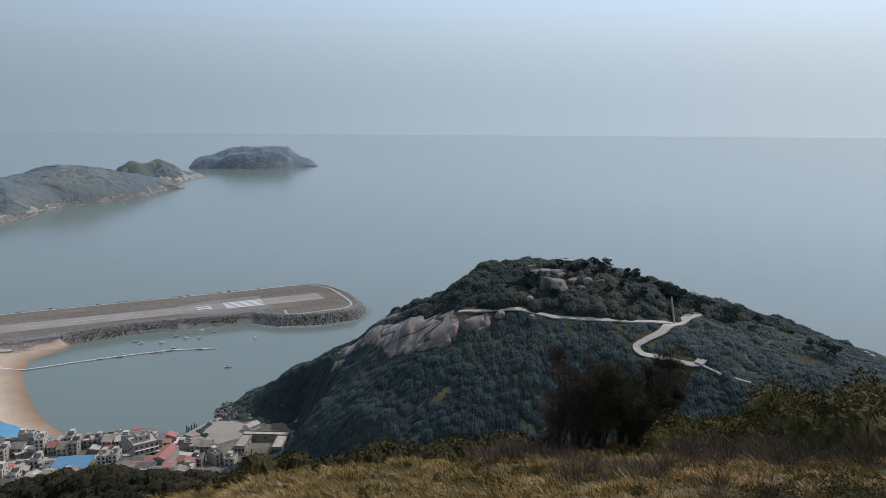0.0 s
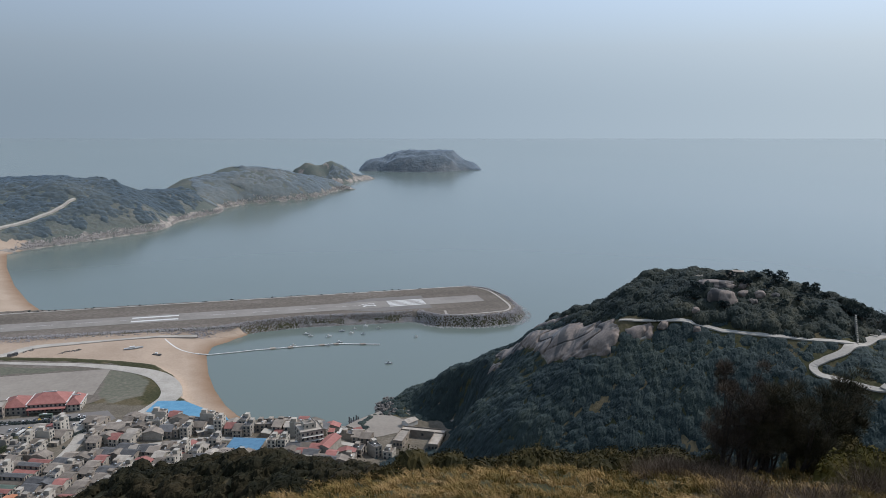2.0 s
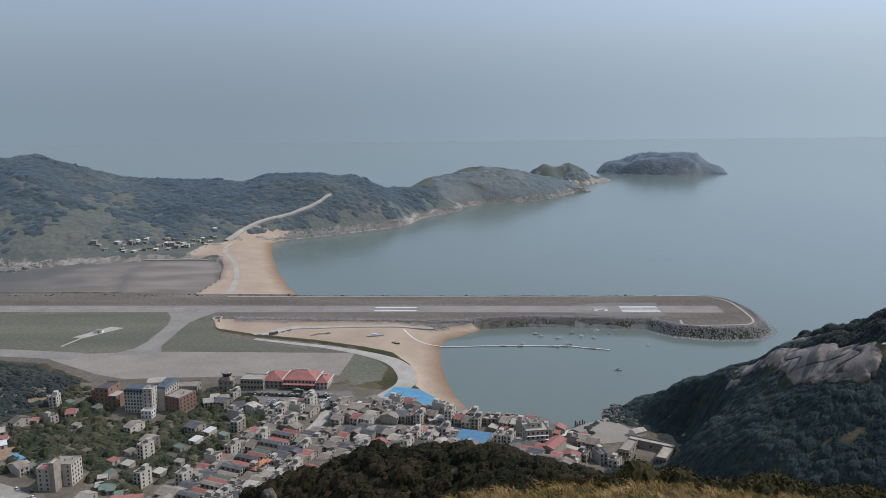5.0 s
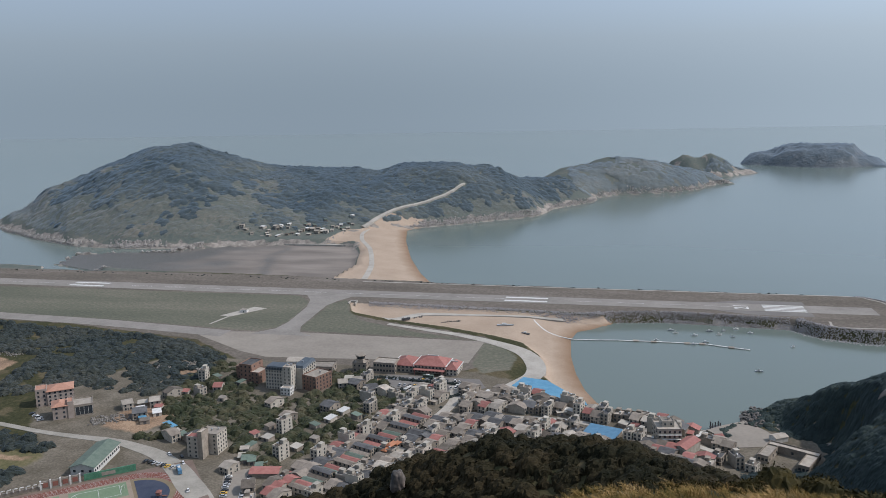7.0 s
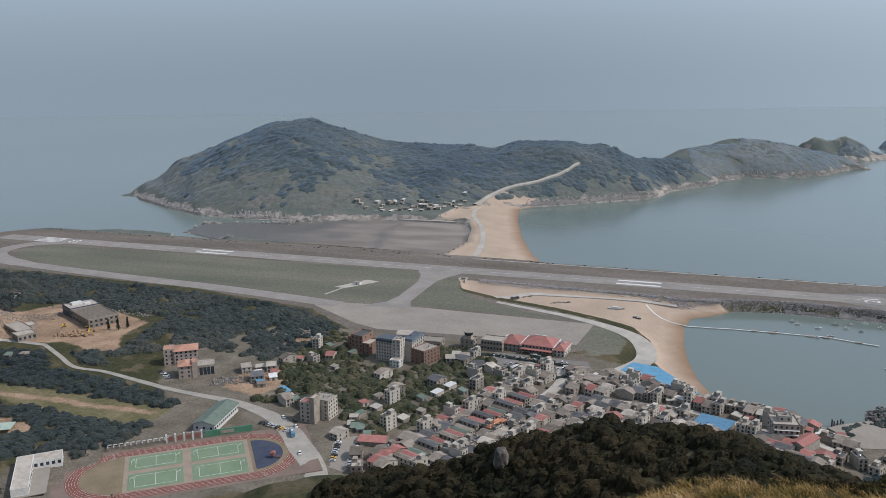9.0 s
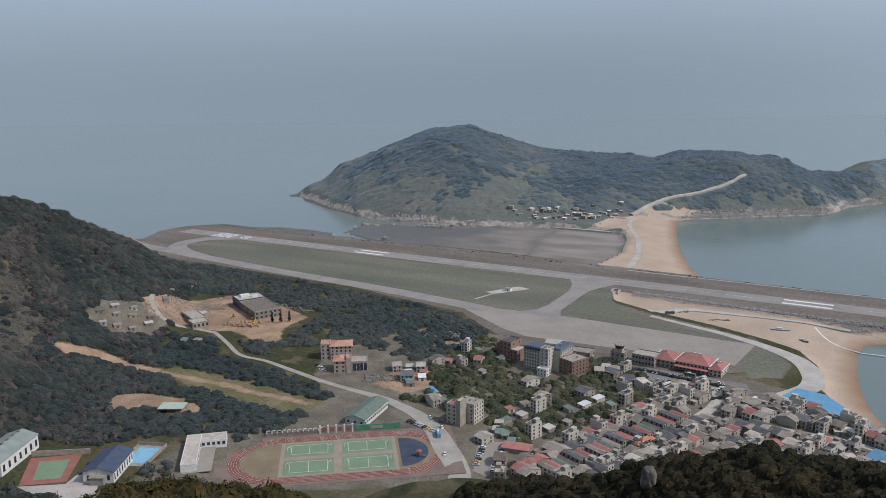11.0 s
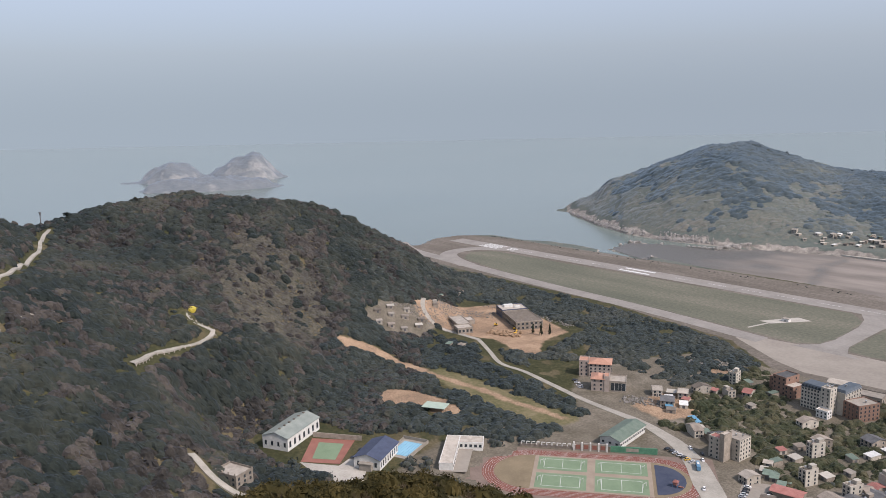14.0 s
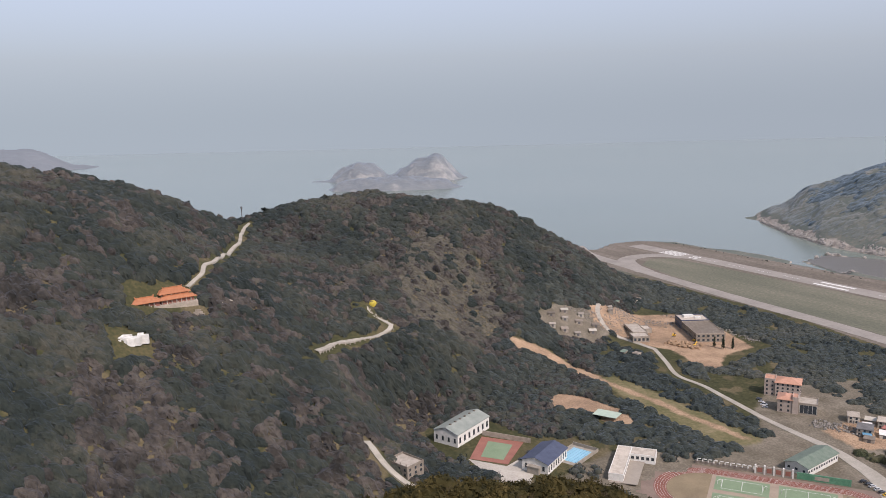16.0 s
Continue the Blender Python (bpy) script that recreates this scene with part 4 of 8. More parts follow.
# the hut and mast on the infield
M_WHITE = plain("white_weathered_paint", (0.50, 0.50, 0.47), (0.66, 0.65, 0.62), 0.5, 0.6, each=0.1)
M_GLASS = plain("dark_window_glass", (0.02, 0.028, 0.035), (0.05, 0.06, 0.07), 0.8, 0.15, 0.6)
M_CONC = plain("grey_weathered_concrete", (0.185, 0.16, 0.132), (0.315, 0.275, 0.228), 0.35, 0.9, bump=0.2, each=0.25)
M_CREAM = plain("cream_render", (0.28, 0.255, 0.215), (0.42, 0.385, 0.33), 0.4, 0.85, each=0.3)
M_TILE = plain("beige_tiled_facade", (0.36, 0.33, 0.28), (0.46, 0.43, 0.37), 0.4, 0.7, each=0.15)
M_PINK = plain("pinkish_tiled_facade", (0.30, 0.25, 0.215), (0.40, 0.335, 0.29), 0.4, 0.75, each=0.08)
M_BRICK = plain("red_brown_brick", (0.18, 0.115, 0.088), (0.26, 0.165, 0.125), 0.7, 0.85, each=0.12)
M_REDROOF = plain("faded_red_roofing", (0.25, 0.10, 0.085), (0.34, 0.155, 0.13), 0.35, 0.7, each=0.2)
M_ORANGE = plain("glazed_orange_tiles", (0.30, 0.115, 0.055), (0.40, 0.17, 0.085), 0.5, 0.5, each=0.08)
M_TERRA = plain("salmon_roof_tiles", (0.36, 0.19, 0.13), (0.46, 0.26, 0.185), 0.5, 0.7)
M_GREYROOF = plain("grey_metal_sheet_roof", (0.145, 0.124, 0.103), (0.25, 0.216, 0.18), 0.25, 0.8, 0.15, each=0.45)
M_DARKROOF = plain("dark_tar_roof", (0.07, 0.07, 0.072), (0.13, 0.13, 0.13), 0.3, 0.8, each=0.25)
M_PALEROOF = plain("pale_concrete_roof", (0.26, 0.232, 0.196), (0.40, 0.358, 0.305), 0.3, 0.85, each=0.3)
M_GREENROOF = plain("dull_green_metal_roof", (0.10, 0.14, 0.11), (0.16, 0.20, 0.16), 0.3, 0.6, each=0.2)
M_BLUEROOF = plain("blue_metal_roof", (0.07, 0.17, 0.27), (0.11, 0.24, 0.36), 0.3, 0.5, each=0.15)
M_BROWNROOF = plain("rusty_brown_sheet_roof", (0.10, 0.085, 0.072), (0.17, 0.145, 0.12), 0.3, 0.8)
M_NAVY = plain("navy_metal_roof", (0.045, 0.055, 0.09), (0.07, 0.085, 0.13), 0.3, 0.55)
M_TARP = plain("bright_blue_tarpaulin", (0.08, 0.23, 0.36), (0.13, 0.31, 0.45), 0.2, 0.5, bump=0.5)
M_STEEL = plain("stainless_steel", (0.5, 0.5, 0.5), (0.62, 0.62, 0.62), 1.0, 0.3, 0.5, metal=0.9)
M_TYRE = plain("black_rubber", (0.015, 0.015, 0.015), (0.03, 0.03, 0.03), 2, 0.8)
M_BOULDER = plain("grey_armour_rock", (0.25, 0.235, 0.232), (0.37, 0.35, 0.338), 0.25, 0.9, bump=0.25)
M_GREY_HULL = plain("grey_painted_hull", (0.30, 0.32, 0.33), (0.45, 0.47, 0.47), 0.4, 0.5, each=0.3)


def box(bm, x0, x1, y0, y1, z0, z1, taper=0.0):
    """A block; taper pulls the top in. Returns its faces."""
    v = [bm.verts.new(p) for p in ((x0, y0, z0), (x1, y0, z0), (x1, y1, z0), (x0, y1, z0), (x0 + taper, y0 + taper, z1), (x1 - taper, y0 + taper, z1), (x1 - taper, y1 - taper, z1), (x0 + taper, y1 - taper, z1))]
    return [bm.faces.new([v[i] for i in q]) for q in ((3, 2, 1, 0), (4, 5, 6, 7), (0, 1, 5, 4), (1, 2, 6, 5), (2, 3, 7, 6), (3, 0, 4, 7))]


def boxes(name, specs, mat, parent=None, label=""):
    bm = bmesh.new()
    for s in specs:
        box(bm, *s)
    return finish(name, bm, mat, parent, label)


def thing(name, label, category, x, y, turn=0.0, z=None, group=""):
    """An empty at the base of a thing that stands on the land."""
    ob = new(name)
    ob.empty_display_size = 0.5
    ob.matrix_basis = pose(x, y, float(land(np.array([x]), np.array([y]))[0]) if z is None else z, 0, 0, turn)
    return tagged(ob, label, category, group)


def gable(name, w, d, z, rise, mat, parent, over=0.4, along="x", thick=0.18):
    """A pitched roof with eaves; the ridge runs along x or y."""
    bm = bmesh.new()
    a, b = w / 2 + over, d / 2 + over
    if along == "x":
        prof = [(-b, z - 0.1), (0, z + rise), (b, z - 0.1)]
        pts = lambda t, h: [bm.verts.new((t, p[0], p[1] + h)) for p in prof]
        ends = (-a, a)
    else:
        prof = [(-a, z - 0.1), (0, z + rise), (a, z - 0.1)]
        pts = lambda t, h: [bm.verts.new((p[0], t, p[1] + h)) for p in prof]
        ends = (-b, b)
    lo0, lo1, hi0, hi1 = pts(ends[0], 0), pts(ends[1], 0), pts(ends[0], thick), pts(ends[1], thick)
    for i in (0, 1):
        bm.faces.new((hi0[i], hi0[i + 1], hi1[i + 1], hi1[i]))
        bm.faces.new((lo0[i], lo1[i], lo1[i + 1], lo0[i + 1]))
        bm.faces.new((lo0[i], lo0[i + 1], hi0[i + 1], hi0[i]))
        bm.faces.new((lo1[i], hi1[i], hi1[i + 1], lo1[i + 1]))
    for i in (0, 2):
        bm.faces.new((lo0[i], hi0[i], hi1[i], lo1[i]))
    bmesh.ops.recalc_face_normals(bm, faces=bm.faces)
    return finish(name, bm, mat, parent)


def gable_wall(w, d, h, rise, mat, parent, along="x"):
    """Walls of a pitched house, gable ends included."""
    bm = bmesh.new()
    a, b = w / 2, d / 2
    prof = [(-b, -1.5), (b, -1.5), (b, h), (0, h + rise * 0.97), (-b, h)] if along == "x" else [(-a, -1.5), (a, -1.5), (a, h), (0, h + rise * 0.97), (-a, h)]
    rows = [[bm.verts.new((t, p[0], p[1]) if along == "x" else (p[0], t, p[1])) for p in prof] for t in ((-a, a) if along == "x" else (-b, b))]
    bm.faces.new(rows[0]), bm.faces.new(rows[1])
    for i in range(5):
        bm.faces.new((rows[0][i - 1], rows[0][i], rows[1][i], rows[1][i - 1]))
    bmesh.ops.recalc_face_normals(bm, faces=bm.faces)
    return finish("wall", bm, mat, parent)


PANE = {}


def window(parent, x, y, z, w, h, side, mat=None):
    """A framed pane set into a wall face; side: 0 -y, 1 +x, 2 +y, 3 -x."""
    key = (round(w, 2), round(h, 2), side % 2)
    if key not in PANE:
        bm = bmesh.new()
        if side % 2 == 0:
            box(bm, -w / 2, w / 2, -0.06, 0.06, -h / 2, h / 2)
            box(bm, -w / 2 - 0.12, w / 2 + 0.12, -0.16, 0.16, -h / 2 - 0.14, -h / 2)
        else:
            box(bm, -0.06, 0.06, -w / 2, w / 2, -h / 2, h / 2)
            box(bm, -0.16, 0.16, -w / 2 - 0.12, w / 2 + 0.12, -h / 2 - 0.14, -h / 2)
        ob = finish("window", bm, M_GLASS, parent)
        PANE[key] = ob.data
    else:
        ob = new("window", PANE[key])
        ob.parent = parent
    ob.location = (x, y, z)
    return ob


def window_grid(parent, w, d, floors, fh, cols, side, ww=1.3, wh=1.4, base=0.0, cx=0.0, cy=0.0):
    span = w if side % 2 == 0 else d
    for f in range(floors):
        for c in range(cols):
            u = (c + 0.5) / cols * span - span / 2
            z = base + f * fh + fh * 0.55
            if side == 0:
                window(parent, cx + u, cy - d / 2, z, ww, wh, 0)
            elif side == 2:
                window(parent, cx + u, cy + d / 2, z, ww, wh, 2)
            elif side == 1:
                window(parent, cx + w / 2, cy + u, z, ww, wh, 1)
            else:
                window(parent, cx - w / 2, cy + u, z, ww, wh, 3)


def flat_roof(w, d, h, mat, parent, wall_mat, cx=0.0, cy=0.0, rim=0.7):
    """A roof slab inside a parapet."""
    boxes("roof", [(cx - w / 2 + 0.25, cx + w / 2 - 0.25, cy - d / 2 + 0.25, cy + d / 2 - 0.25, h - 0.2, h + 0.02)], mat, parent)
    t = 0.25
    return boxes("parapet", [(cx - w / 2 - 0.05, cx + w / 2 + 0.05, cy - d / 2 - 0.05, cy - d / 2 + t, h, h + rim), (cx - w / 2 - 0.05, cx + w / 2 + 0.05, cy + d / 2 - t, cy + d / 2 + 0.05, h, h + rim),
                             (cx - w / 2 - 0.05, cx - w / 2 + t, cy - d / 2 + t, cy + d / 2 - t, h, h + rim), (cx + w / 2 - t, cx + w / 2 + 0.05, cy - d / 2 + t, cy + d / 2 - t, h, h + rim)], wall_mat, parent)


def water_tank(x, y, z, parent, r=0.7):
    bm = bmesh.new()
    bmesh.ops.create_cone(bm, cap_ends=True, segments=10, radius1=r, radius2=r, depth=1.6, matrix=Matrix.Translation((x, y, z + 1.1)))
    bmesh.ops.create_cone(bm, cap_ends=True, segments=10, radius1=r, radius2=0.15, depth=0.35, matrix=Matrix.Translation((x, y, z + 2.07)))
    box(bm, x - 0.5, x + 0.5, y - 0.5, y + 0.5, z, z + 0.32)
    return finish("water_tank", bm, M_STEEL, parent, "steel water tank")


# ---- houses: a set of kinds, each copied about the village ----
def flat_house(label, w, d, floors, wall, roof, seed):
    r = random.Random(seed)
    ob = thing("house", label, "house", 0, 0, 0, 0, "village houses")
    fh = 2.5
    h = floors * fh
    boxes("wall", [(-w / 2, w / 2, -d / 2, d / 2, -2.0, h)], wall, ob)
    flat_roof(w, d, h, roof, ob, wall)
    n = max(2, int(w / 3))
    window_grid(ob, w, d, floors, fh, n, 0)
    window_grid(ob, w, d, floors, fh, 2, 1, 1.1, 1.2)
    hx = r.uniform(-w / 4, w / 4)
    boxes("roof_hut", [(hx - 1.4, hx + 1.4, d / 2 - 4.2, d / 2 - 0.6, h, h + 2.3), (hx - 1.6, hx + 1.6, d / 2 - 4.4, d / 2 - 0.4, h + 2.3, h + 2.45)], wall, ob)
    water_tank(-hx, -d / 4, h, ob)
    if seed % 3 == 0:
        boxes("awning", [(-w / 2, w / 2, -d / 2 - 1.3, -d / 2, 2.7, 2.85)], M_GREYROOF, ob)
    return ob


def pitched_house(label, w, d, floors, wall, roof, seed):
    ob = thing("house", label, "house", 0, 0, 0, 0, "village houses")
    fh = 2.5
    h = floors * fh
    rise = d * 0.16
    gable_wall(w, d, h, rise, wall, ob)
    gable("roof", w, d, h, rise, roof, ob)
    n = max(2, int(w / 3.2))
    window_grid(ob, w, d, floors, fh, n, 0)
    window_grid(ob, w, d, floors, fh, 2, 1, 1.1, 1.2)
    boxes("door", [(-0.6, 0.6, -d / 2 - 0.06, -d / 2 + 0.05, 0, 2.1)], M_DARKROOF, ob)
    return ob


def shed(label, w, d, h, wall, roof, seed):
    ob = thing("shed", label, "shed", 0, 0, 0, 0, "village sheds")
    boxes("wall", [(-w / 2, w / 2, -d / 2, d / 2, -1.5, h)], wall, ob)
    bm = bmesh.new()
    v = [bm.verts.new(p) for p in ((-w / 2 - .3, -d / 2 - .3, h), (w / 2 + .3, -d / 2 - .3, h), (w / 2 + .3, d / 2 + .3, h + 0.7), (-w / 2 - .3, d / 2 + .3, h + 0.7))]
    top = [bm.verts.new(p.co + Vector((0, 0, 0.12))) for p in v]
    bm.faces.new(v[::-1]), bm.faces.new(top)
    for i in range(4):
        bm.faces.new((v[i - 1], v[i], top[i], top[i - 1]))
    bmesh.ops.recalc_face_normals(bm, faces=bm.faces)
    finish("roof", bm, roof, ob)
    boxes("door", [(-1.0, 1.0, -d / 2 - 0.06, -d / 2 + 0.05, 0, 2.2)], M_DARKROOF, ob)
    return ob


KINDS = [flat_house("grey concrete village house with flat roof and parapet", 6.6, 9.8, 2, M_CONC, M_PALEROOF, 1),
         flat_house("cream rendered village house with dark flat roof", 5.7, 10.7, 3, M_CREAM, M_DARKROOF, 2),
         flat_house("grey concrete village house with metal awning and tank", 7.4, 9.8, 2, M_CONC, M_DARKROOF, 3),
         flat_house("white village house with flat roof and steel tank", 6.6, 8.2, 2, M_CREAM, M_GREYROOF, 4),
         flat_house("beige tiled village house with flat grey roof", 5.7, 9.8, 4, M_TILE, M_GREYROOF, 5),
         pitched_house("village house with pitched grey metal sheet roof", 7.4, 11.5, 2, M_CONC, M_GREYROOF, 6),
         pitched_house("long village house with dark grey sheet roof", 6.6, 13.9, 2, M_CREAM, M_GREYROOF, 7),
         pitched_house("village house under a faded red sheet roof", 6.6, 11.5, 2, M_CREAM, M_REDROOF, 8),
         pitched_house("pale village house with light sheet metal roof", 7.4, 10.7, 2, M_CREAM, M_PALEROOF, 9),
         pitched_house("grey village house with wide dark sheet roof", 9.8, 12.3, 2, M_CONC, M_DARKROOF, 10),
         pitched_house("narrow terraced house with grey sheet metal roof", 13.9, 4.6, 2, M_CREAM, M_GREYROOF, 11),
         pitched_house("narrow terraced house with faded red sheet roof", 13.9, 4.6, 2, M_TILE, M_REDROOF, 12),
         pitched_house("narrow terraced house with dark sheet roof", 14.8, 4.8, 3, M_CONC, M_DARKROOF, 13),
         pitched_house("narrow terraced house with pale green sheet roof", 13.1, 4.6, 2, M_CREAM, M_GREENROOF, 14)]
SHEDS = [shed("small shed with green sheet metal roof", 4.9, 6.6, 2.8, M_CONC, M_GREENROOF, 1), shed("low shed with pale sheet roof", 5.7, 4.1, 2.6, M_CREAM, M_PALEROOF, 2),
         shed("low shed with grey sheet roof", 6.6, 4.9, 2.7, M_CONC, M_GREYROOF, 3), shed("low shed with white sheet roof", 6, 8, 2.6, M_CREAM, M_WHITE, 5), shed("long low shed with pale blue sheet roof", 5, 11, 2.6, M_CONC, M_TARP, 6), shed("low shed with cream sheet roof", 7, 6, 2.5, M_CONC, M_TILE, 7), shed("small shed with red sheet roof", 5.7, 4.9, 2.6, M_CREAM, M_REDROOF, 4)]


def stand(ob, x, y, turn, lift=0.0):
    z = float(land(np.array([x]), np.array([y]))[0])
    if not ob.get("set_down"):
        ob["set_down"] = 1
        ob.matrix_basis = pose(x, y, z + lift, 0, 0, turn)
        return ob
    return copy_thing(ob, pose(x, y, z + lift, 0, 0, turn))


KEEP_OUT = [(0, 526, 14), (48, 520, 9), (57, 511, 8), (84, 506, 5), (93, 500, 5), (79, 545, 4), (122, 524, 20), (-60, 618, 13), (-42, 608, 11), (-24, 592, 8), (-13, 583, 5), (-300, 367, 75), (-320, 427, 26), (-257, 452, 17), (-255, 567, 24), (-225, 572, 18), (-390, 497, 26), (-400, 515, 24), (-150, 645, 45)]
CORE = [(-190, 395), (-196, 430), (-165, 500), (-150, 560), (-140, 600), (-100, 598), (-48, 594), (6, 569), (78, 550), (92, 538), (80, 500), (60, 472), (-20, 462), (-90, 430), (-150, 385)]
GARDEN = [(-345, 455), (-300, 480), (-345, 560), (-330, 610), (-200, 618), (-150, 575), (-175, 500), (-205, 425), (-240, 420), (-250, 480)]
MAIN_STREET = [(-178, 385), (-168, 420), (-150, 465), (-135, 500), (-118, 540), (-112, 575), (-118, 604)]
BACK_STREET = [(-118, 540), (-70, 548), (-20, 548), (30, 530), (75, 520)]
VALLEY_STREET = [(-552, 510), (-518, 492), (-486, 475), (-456, 474), (-424, 468), (-385, 461), (-357, 459), (-327, 458), (-306, 453), (-285, 445), (-262, 428), (-246, 412), (-222, 388), (-205, 360)]
rnd = random.Random(11)
ux, uy = 0.37, 0.93
done = []


def free(x, y, r):
    return all((x - a) ** 2 + (y - b) ** 2 > (r + c) ** 2 for a, b, c in KEEP_OUT) and all((x - a) ** 2 + (y - b) ** 2 > (r + c) ** 2 for a, b, c in done)


def fill(outline, gx_, gy_, chance, r, shed_share):
    n = 0
    for i in range(-60, 60):
        for j in range(-60, 60):
            a, b = i * gx_ + rnd.uniform(-1.2, 1.2), j * gy_ + rnd.uniform(-1.5, 1.5)
            x, y = -100 + a * uy + b * ux, 500 - a * ux + b * uy
            if rnd.random() > chance:
                continue
            px, py = np.array([x]), np.array([y])
            if inside(px, py, outline)[0] < 2 or not free(x, y, r):
                continue
            if min(near_line(px, py, MAIN_STREET)[0][0] - 9, near_line(px, py, BACK_STREET)[0][0] - 8, near_line(px, py, VALLEY_STREET)[0][0] - 9) < 0:
                continue
            kind = rnd.choice(SHEDS[:4] + SHEDS[5:]) if rnd.random() < shed_share else rnd.choice(KINDS[:10] + KINDS[5:7] + KINDS[9:10])
            stand(kind, x, y, math.degrees(math.atan2(-ux, uy)) + rnd.choice((0, 0, 0, 90)) + rnd.uniform(-5, 5))
            done.append((x, y, r))
            n += 1
    return n


# terraces line the main street on its uphill side, gable to gable
for k in range(26):
    b_ = -108 + k * 5.0
    x, y = -100 + -36 * uy + b_ * ux, 500 + 36 * ux + b_ * uy
    if k in (7, 16) or not free(x, y, 2.0):
        continue
    stand(KINDS[10 + (k * 5 + k // 2) % 4], x, y, math.degrees(math.atan2(-ux, uy)) + rnd.uniform(-1.5, 1.5))
    done.append((x, y, 2.4)), done.append((x - 4 * uy, y + 4 * ux, 2.4)), done.append((x + 4 * uy, y - 4 * ux, 2.4))
fill(CORE, 6.9, 8.6, 0.98, 3.1, 0.14)
fill(GARDEN, 13.5, 15.5, 0.36, 5.0, 0.7)
structure(strip("street", MAIN_STREET, 8, M_ROAD, lift=0.25), "pale concrete village street between houses", "road")
structure(strip("street", BACK_STREET, 6, M_ROAD, lift=0.2), "narrow pale village street", "road")
structure(strip("street", VALLEY_STREET, [4, 4, 4, 4, 4.5, 5, 5, 6, 8, 11, 14, 16, 14, 12], M_HILL_ROAD, lift=0.25), "wide pale concrete road past the sports field", "road")

# ---- larger buildings ----
def block(parent, x0, x1, y0, y1, h, wall, roof, floors=0, cols=(0, 0, 0, 0), ww=1.3, wh=1.4, rim=0.7, base=0.0):
    """A flat-roofed block of a building, with its rows of windows."""
    w, d, cx, cy = x1 - x0, y1 - y0, (x0 + x1) / 2, (y0 + y1) / 2
    boxes("wall", [(x0, x1, y0, y1, -2.0 if base == 0 else base, h)], wall, parent)
    flat_roof(w, d, h, roof, parent, wall, cx, cy, rim)
    for side in range(4):
        if floors and cols[side]:
            window_grid(parent, w, d, floors, (h - base) / floors, cols[side], side, ww, wh, base, cx, cy)


hotel = thing("hotel", "seven-storey beige tiled hotel with blue mansard roof", "building", -250, 580, -4)
block(hotel, -18, 2, -9, 6, 19.5, M_TILE, M_GREYROOF, 6, (7, 0, 0, 3), 1.4, 1.5)
block(hotel, 2, 10.5, -13, -2, 24, M_TILE, M_PALEROOF, 7, (2, 2, 0, 0), 1.2, 1.5)
block(hotel, 6, 18, -2, 26, 19.5, M_TILE, M_GREYROOF, 6, (0, 6, 0, 0), 1.4, 1.5)
block(hotel, 3, 13, -21, -13.1, 6.5, M_WHITE, M_PALEROOF, 2, (3, 2, 0, 0))
M_SLATE = plain("slate_blue_roof", (0.06, 0.078, 0.095), (0.095, 0.115, 0.135), 0.3, 0.6)
front_roof = boxes("mansard", [(-18.4, 1.9, -9.5, 6.3, 19.4, 22.6, 1.6)], M_SLATE, hotel, "steep blue mansard roof")
boxes("mansard", [(6.2, 18.4, -1.9, 26.3, 19.4, 22.4, 1.6)], M_SLATE, hotel, "steep blue mansard roof")
for i in range(7):
    boxes("dormer", [(-16.9 + i * 2.9, -15.5 + i * 2.9, -9.6, -8.0, 20.0, 21.6)], M_GLASS, front_roof)
water_tank(5, -8, 24, hotel, 1.3), water_tank(8, -6, 24, hotel, 1.1), water_tank(12, 10, 22.2, hotel, 1.0)
hotel.matrix_basis = hotel.matrix_basis @ Matrix.Scale(0.84, 4)

brick = thing("brick_building", "red brick four-storey building with flat roof", "building", -226, 583, -22)
block(brick, -7, 7, -9, 10, 12, M_BRICK, M_PALEROOF, 4, (4, 5, 0, 4), 1.2, 1.4)
boxes("pillar", [(-7.2 + i * 4.7, -6.6 + i * 4.7, -9.25, -8.9, 0, 12) for i in range(4)], M_BRICK, brick)
water_tank(2, 2, 12, brick)
brick2 = thing("brick_building", "stepped red brick building with bare walls", "building", -283, 592, -10)
block(brick2, -10, 2, -8, 8, 14, M_BRICK, M_DARKROOF, 4, (3, 2, 0, 3), 1.2, 1.3)
block(brick2, 2.05, 10, -10, 4, 9, M_BRICK, M_PALEROOF, 3, (2, 2, 0, 0), 1.2, 1.3)
block(brick2, -16, -10.05, -4, 8, 10, M_BRICK, M_DARKROOF, 3, (1, 0, 0, 2), 1.2, 1.3)

tower = thing("apartment_tower", "slender grey apartment tower joined to a five-storey block", "building", -257, 455, -3)
block(tower, -9, 1.0, -10, -2, 17, M_TILE, M_REDROOF, 5, (2, 0, 0, 2), 1.3, 1.4)
block(tower, 1.05, 5, -11, -1, 21.5, M_CONC, M_PALEROOF, 0, rim=0.9)
block(tower, -4, 12, -0.9, 14, 16.5, M_CREAM, M_PALEROOF, 5, (3, 4, 0, 0), 1.3, 1.4)
water_tank(4, 6, 16.5, tower), water_tank(8, 9, 16.5, tower)
tower.matrix_basis = tower.matrix_basis @ Matrix.Scale(0.84, 4)


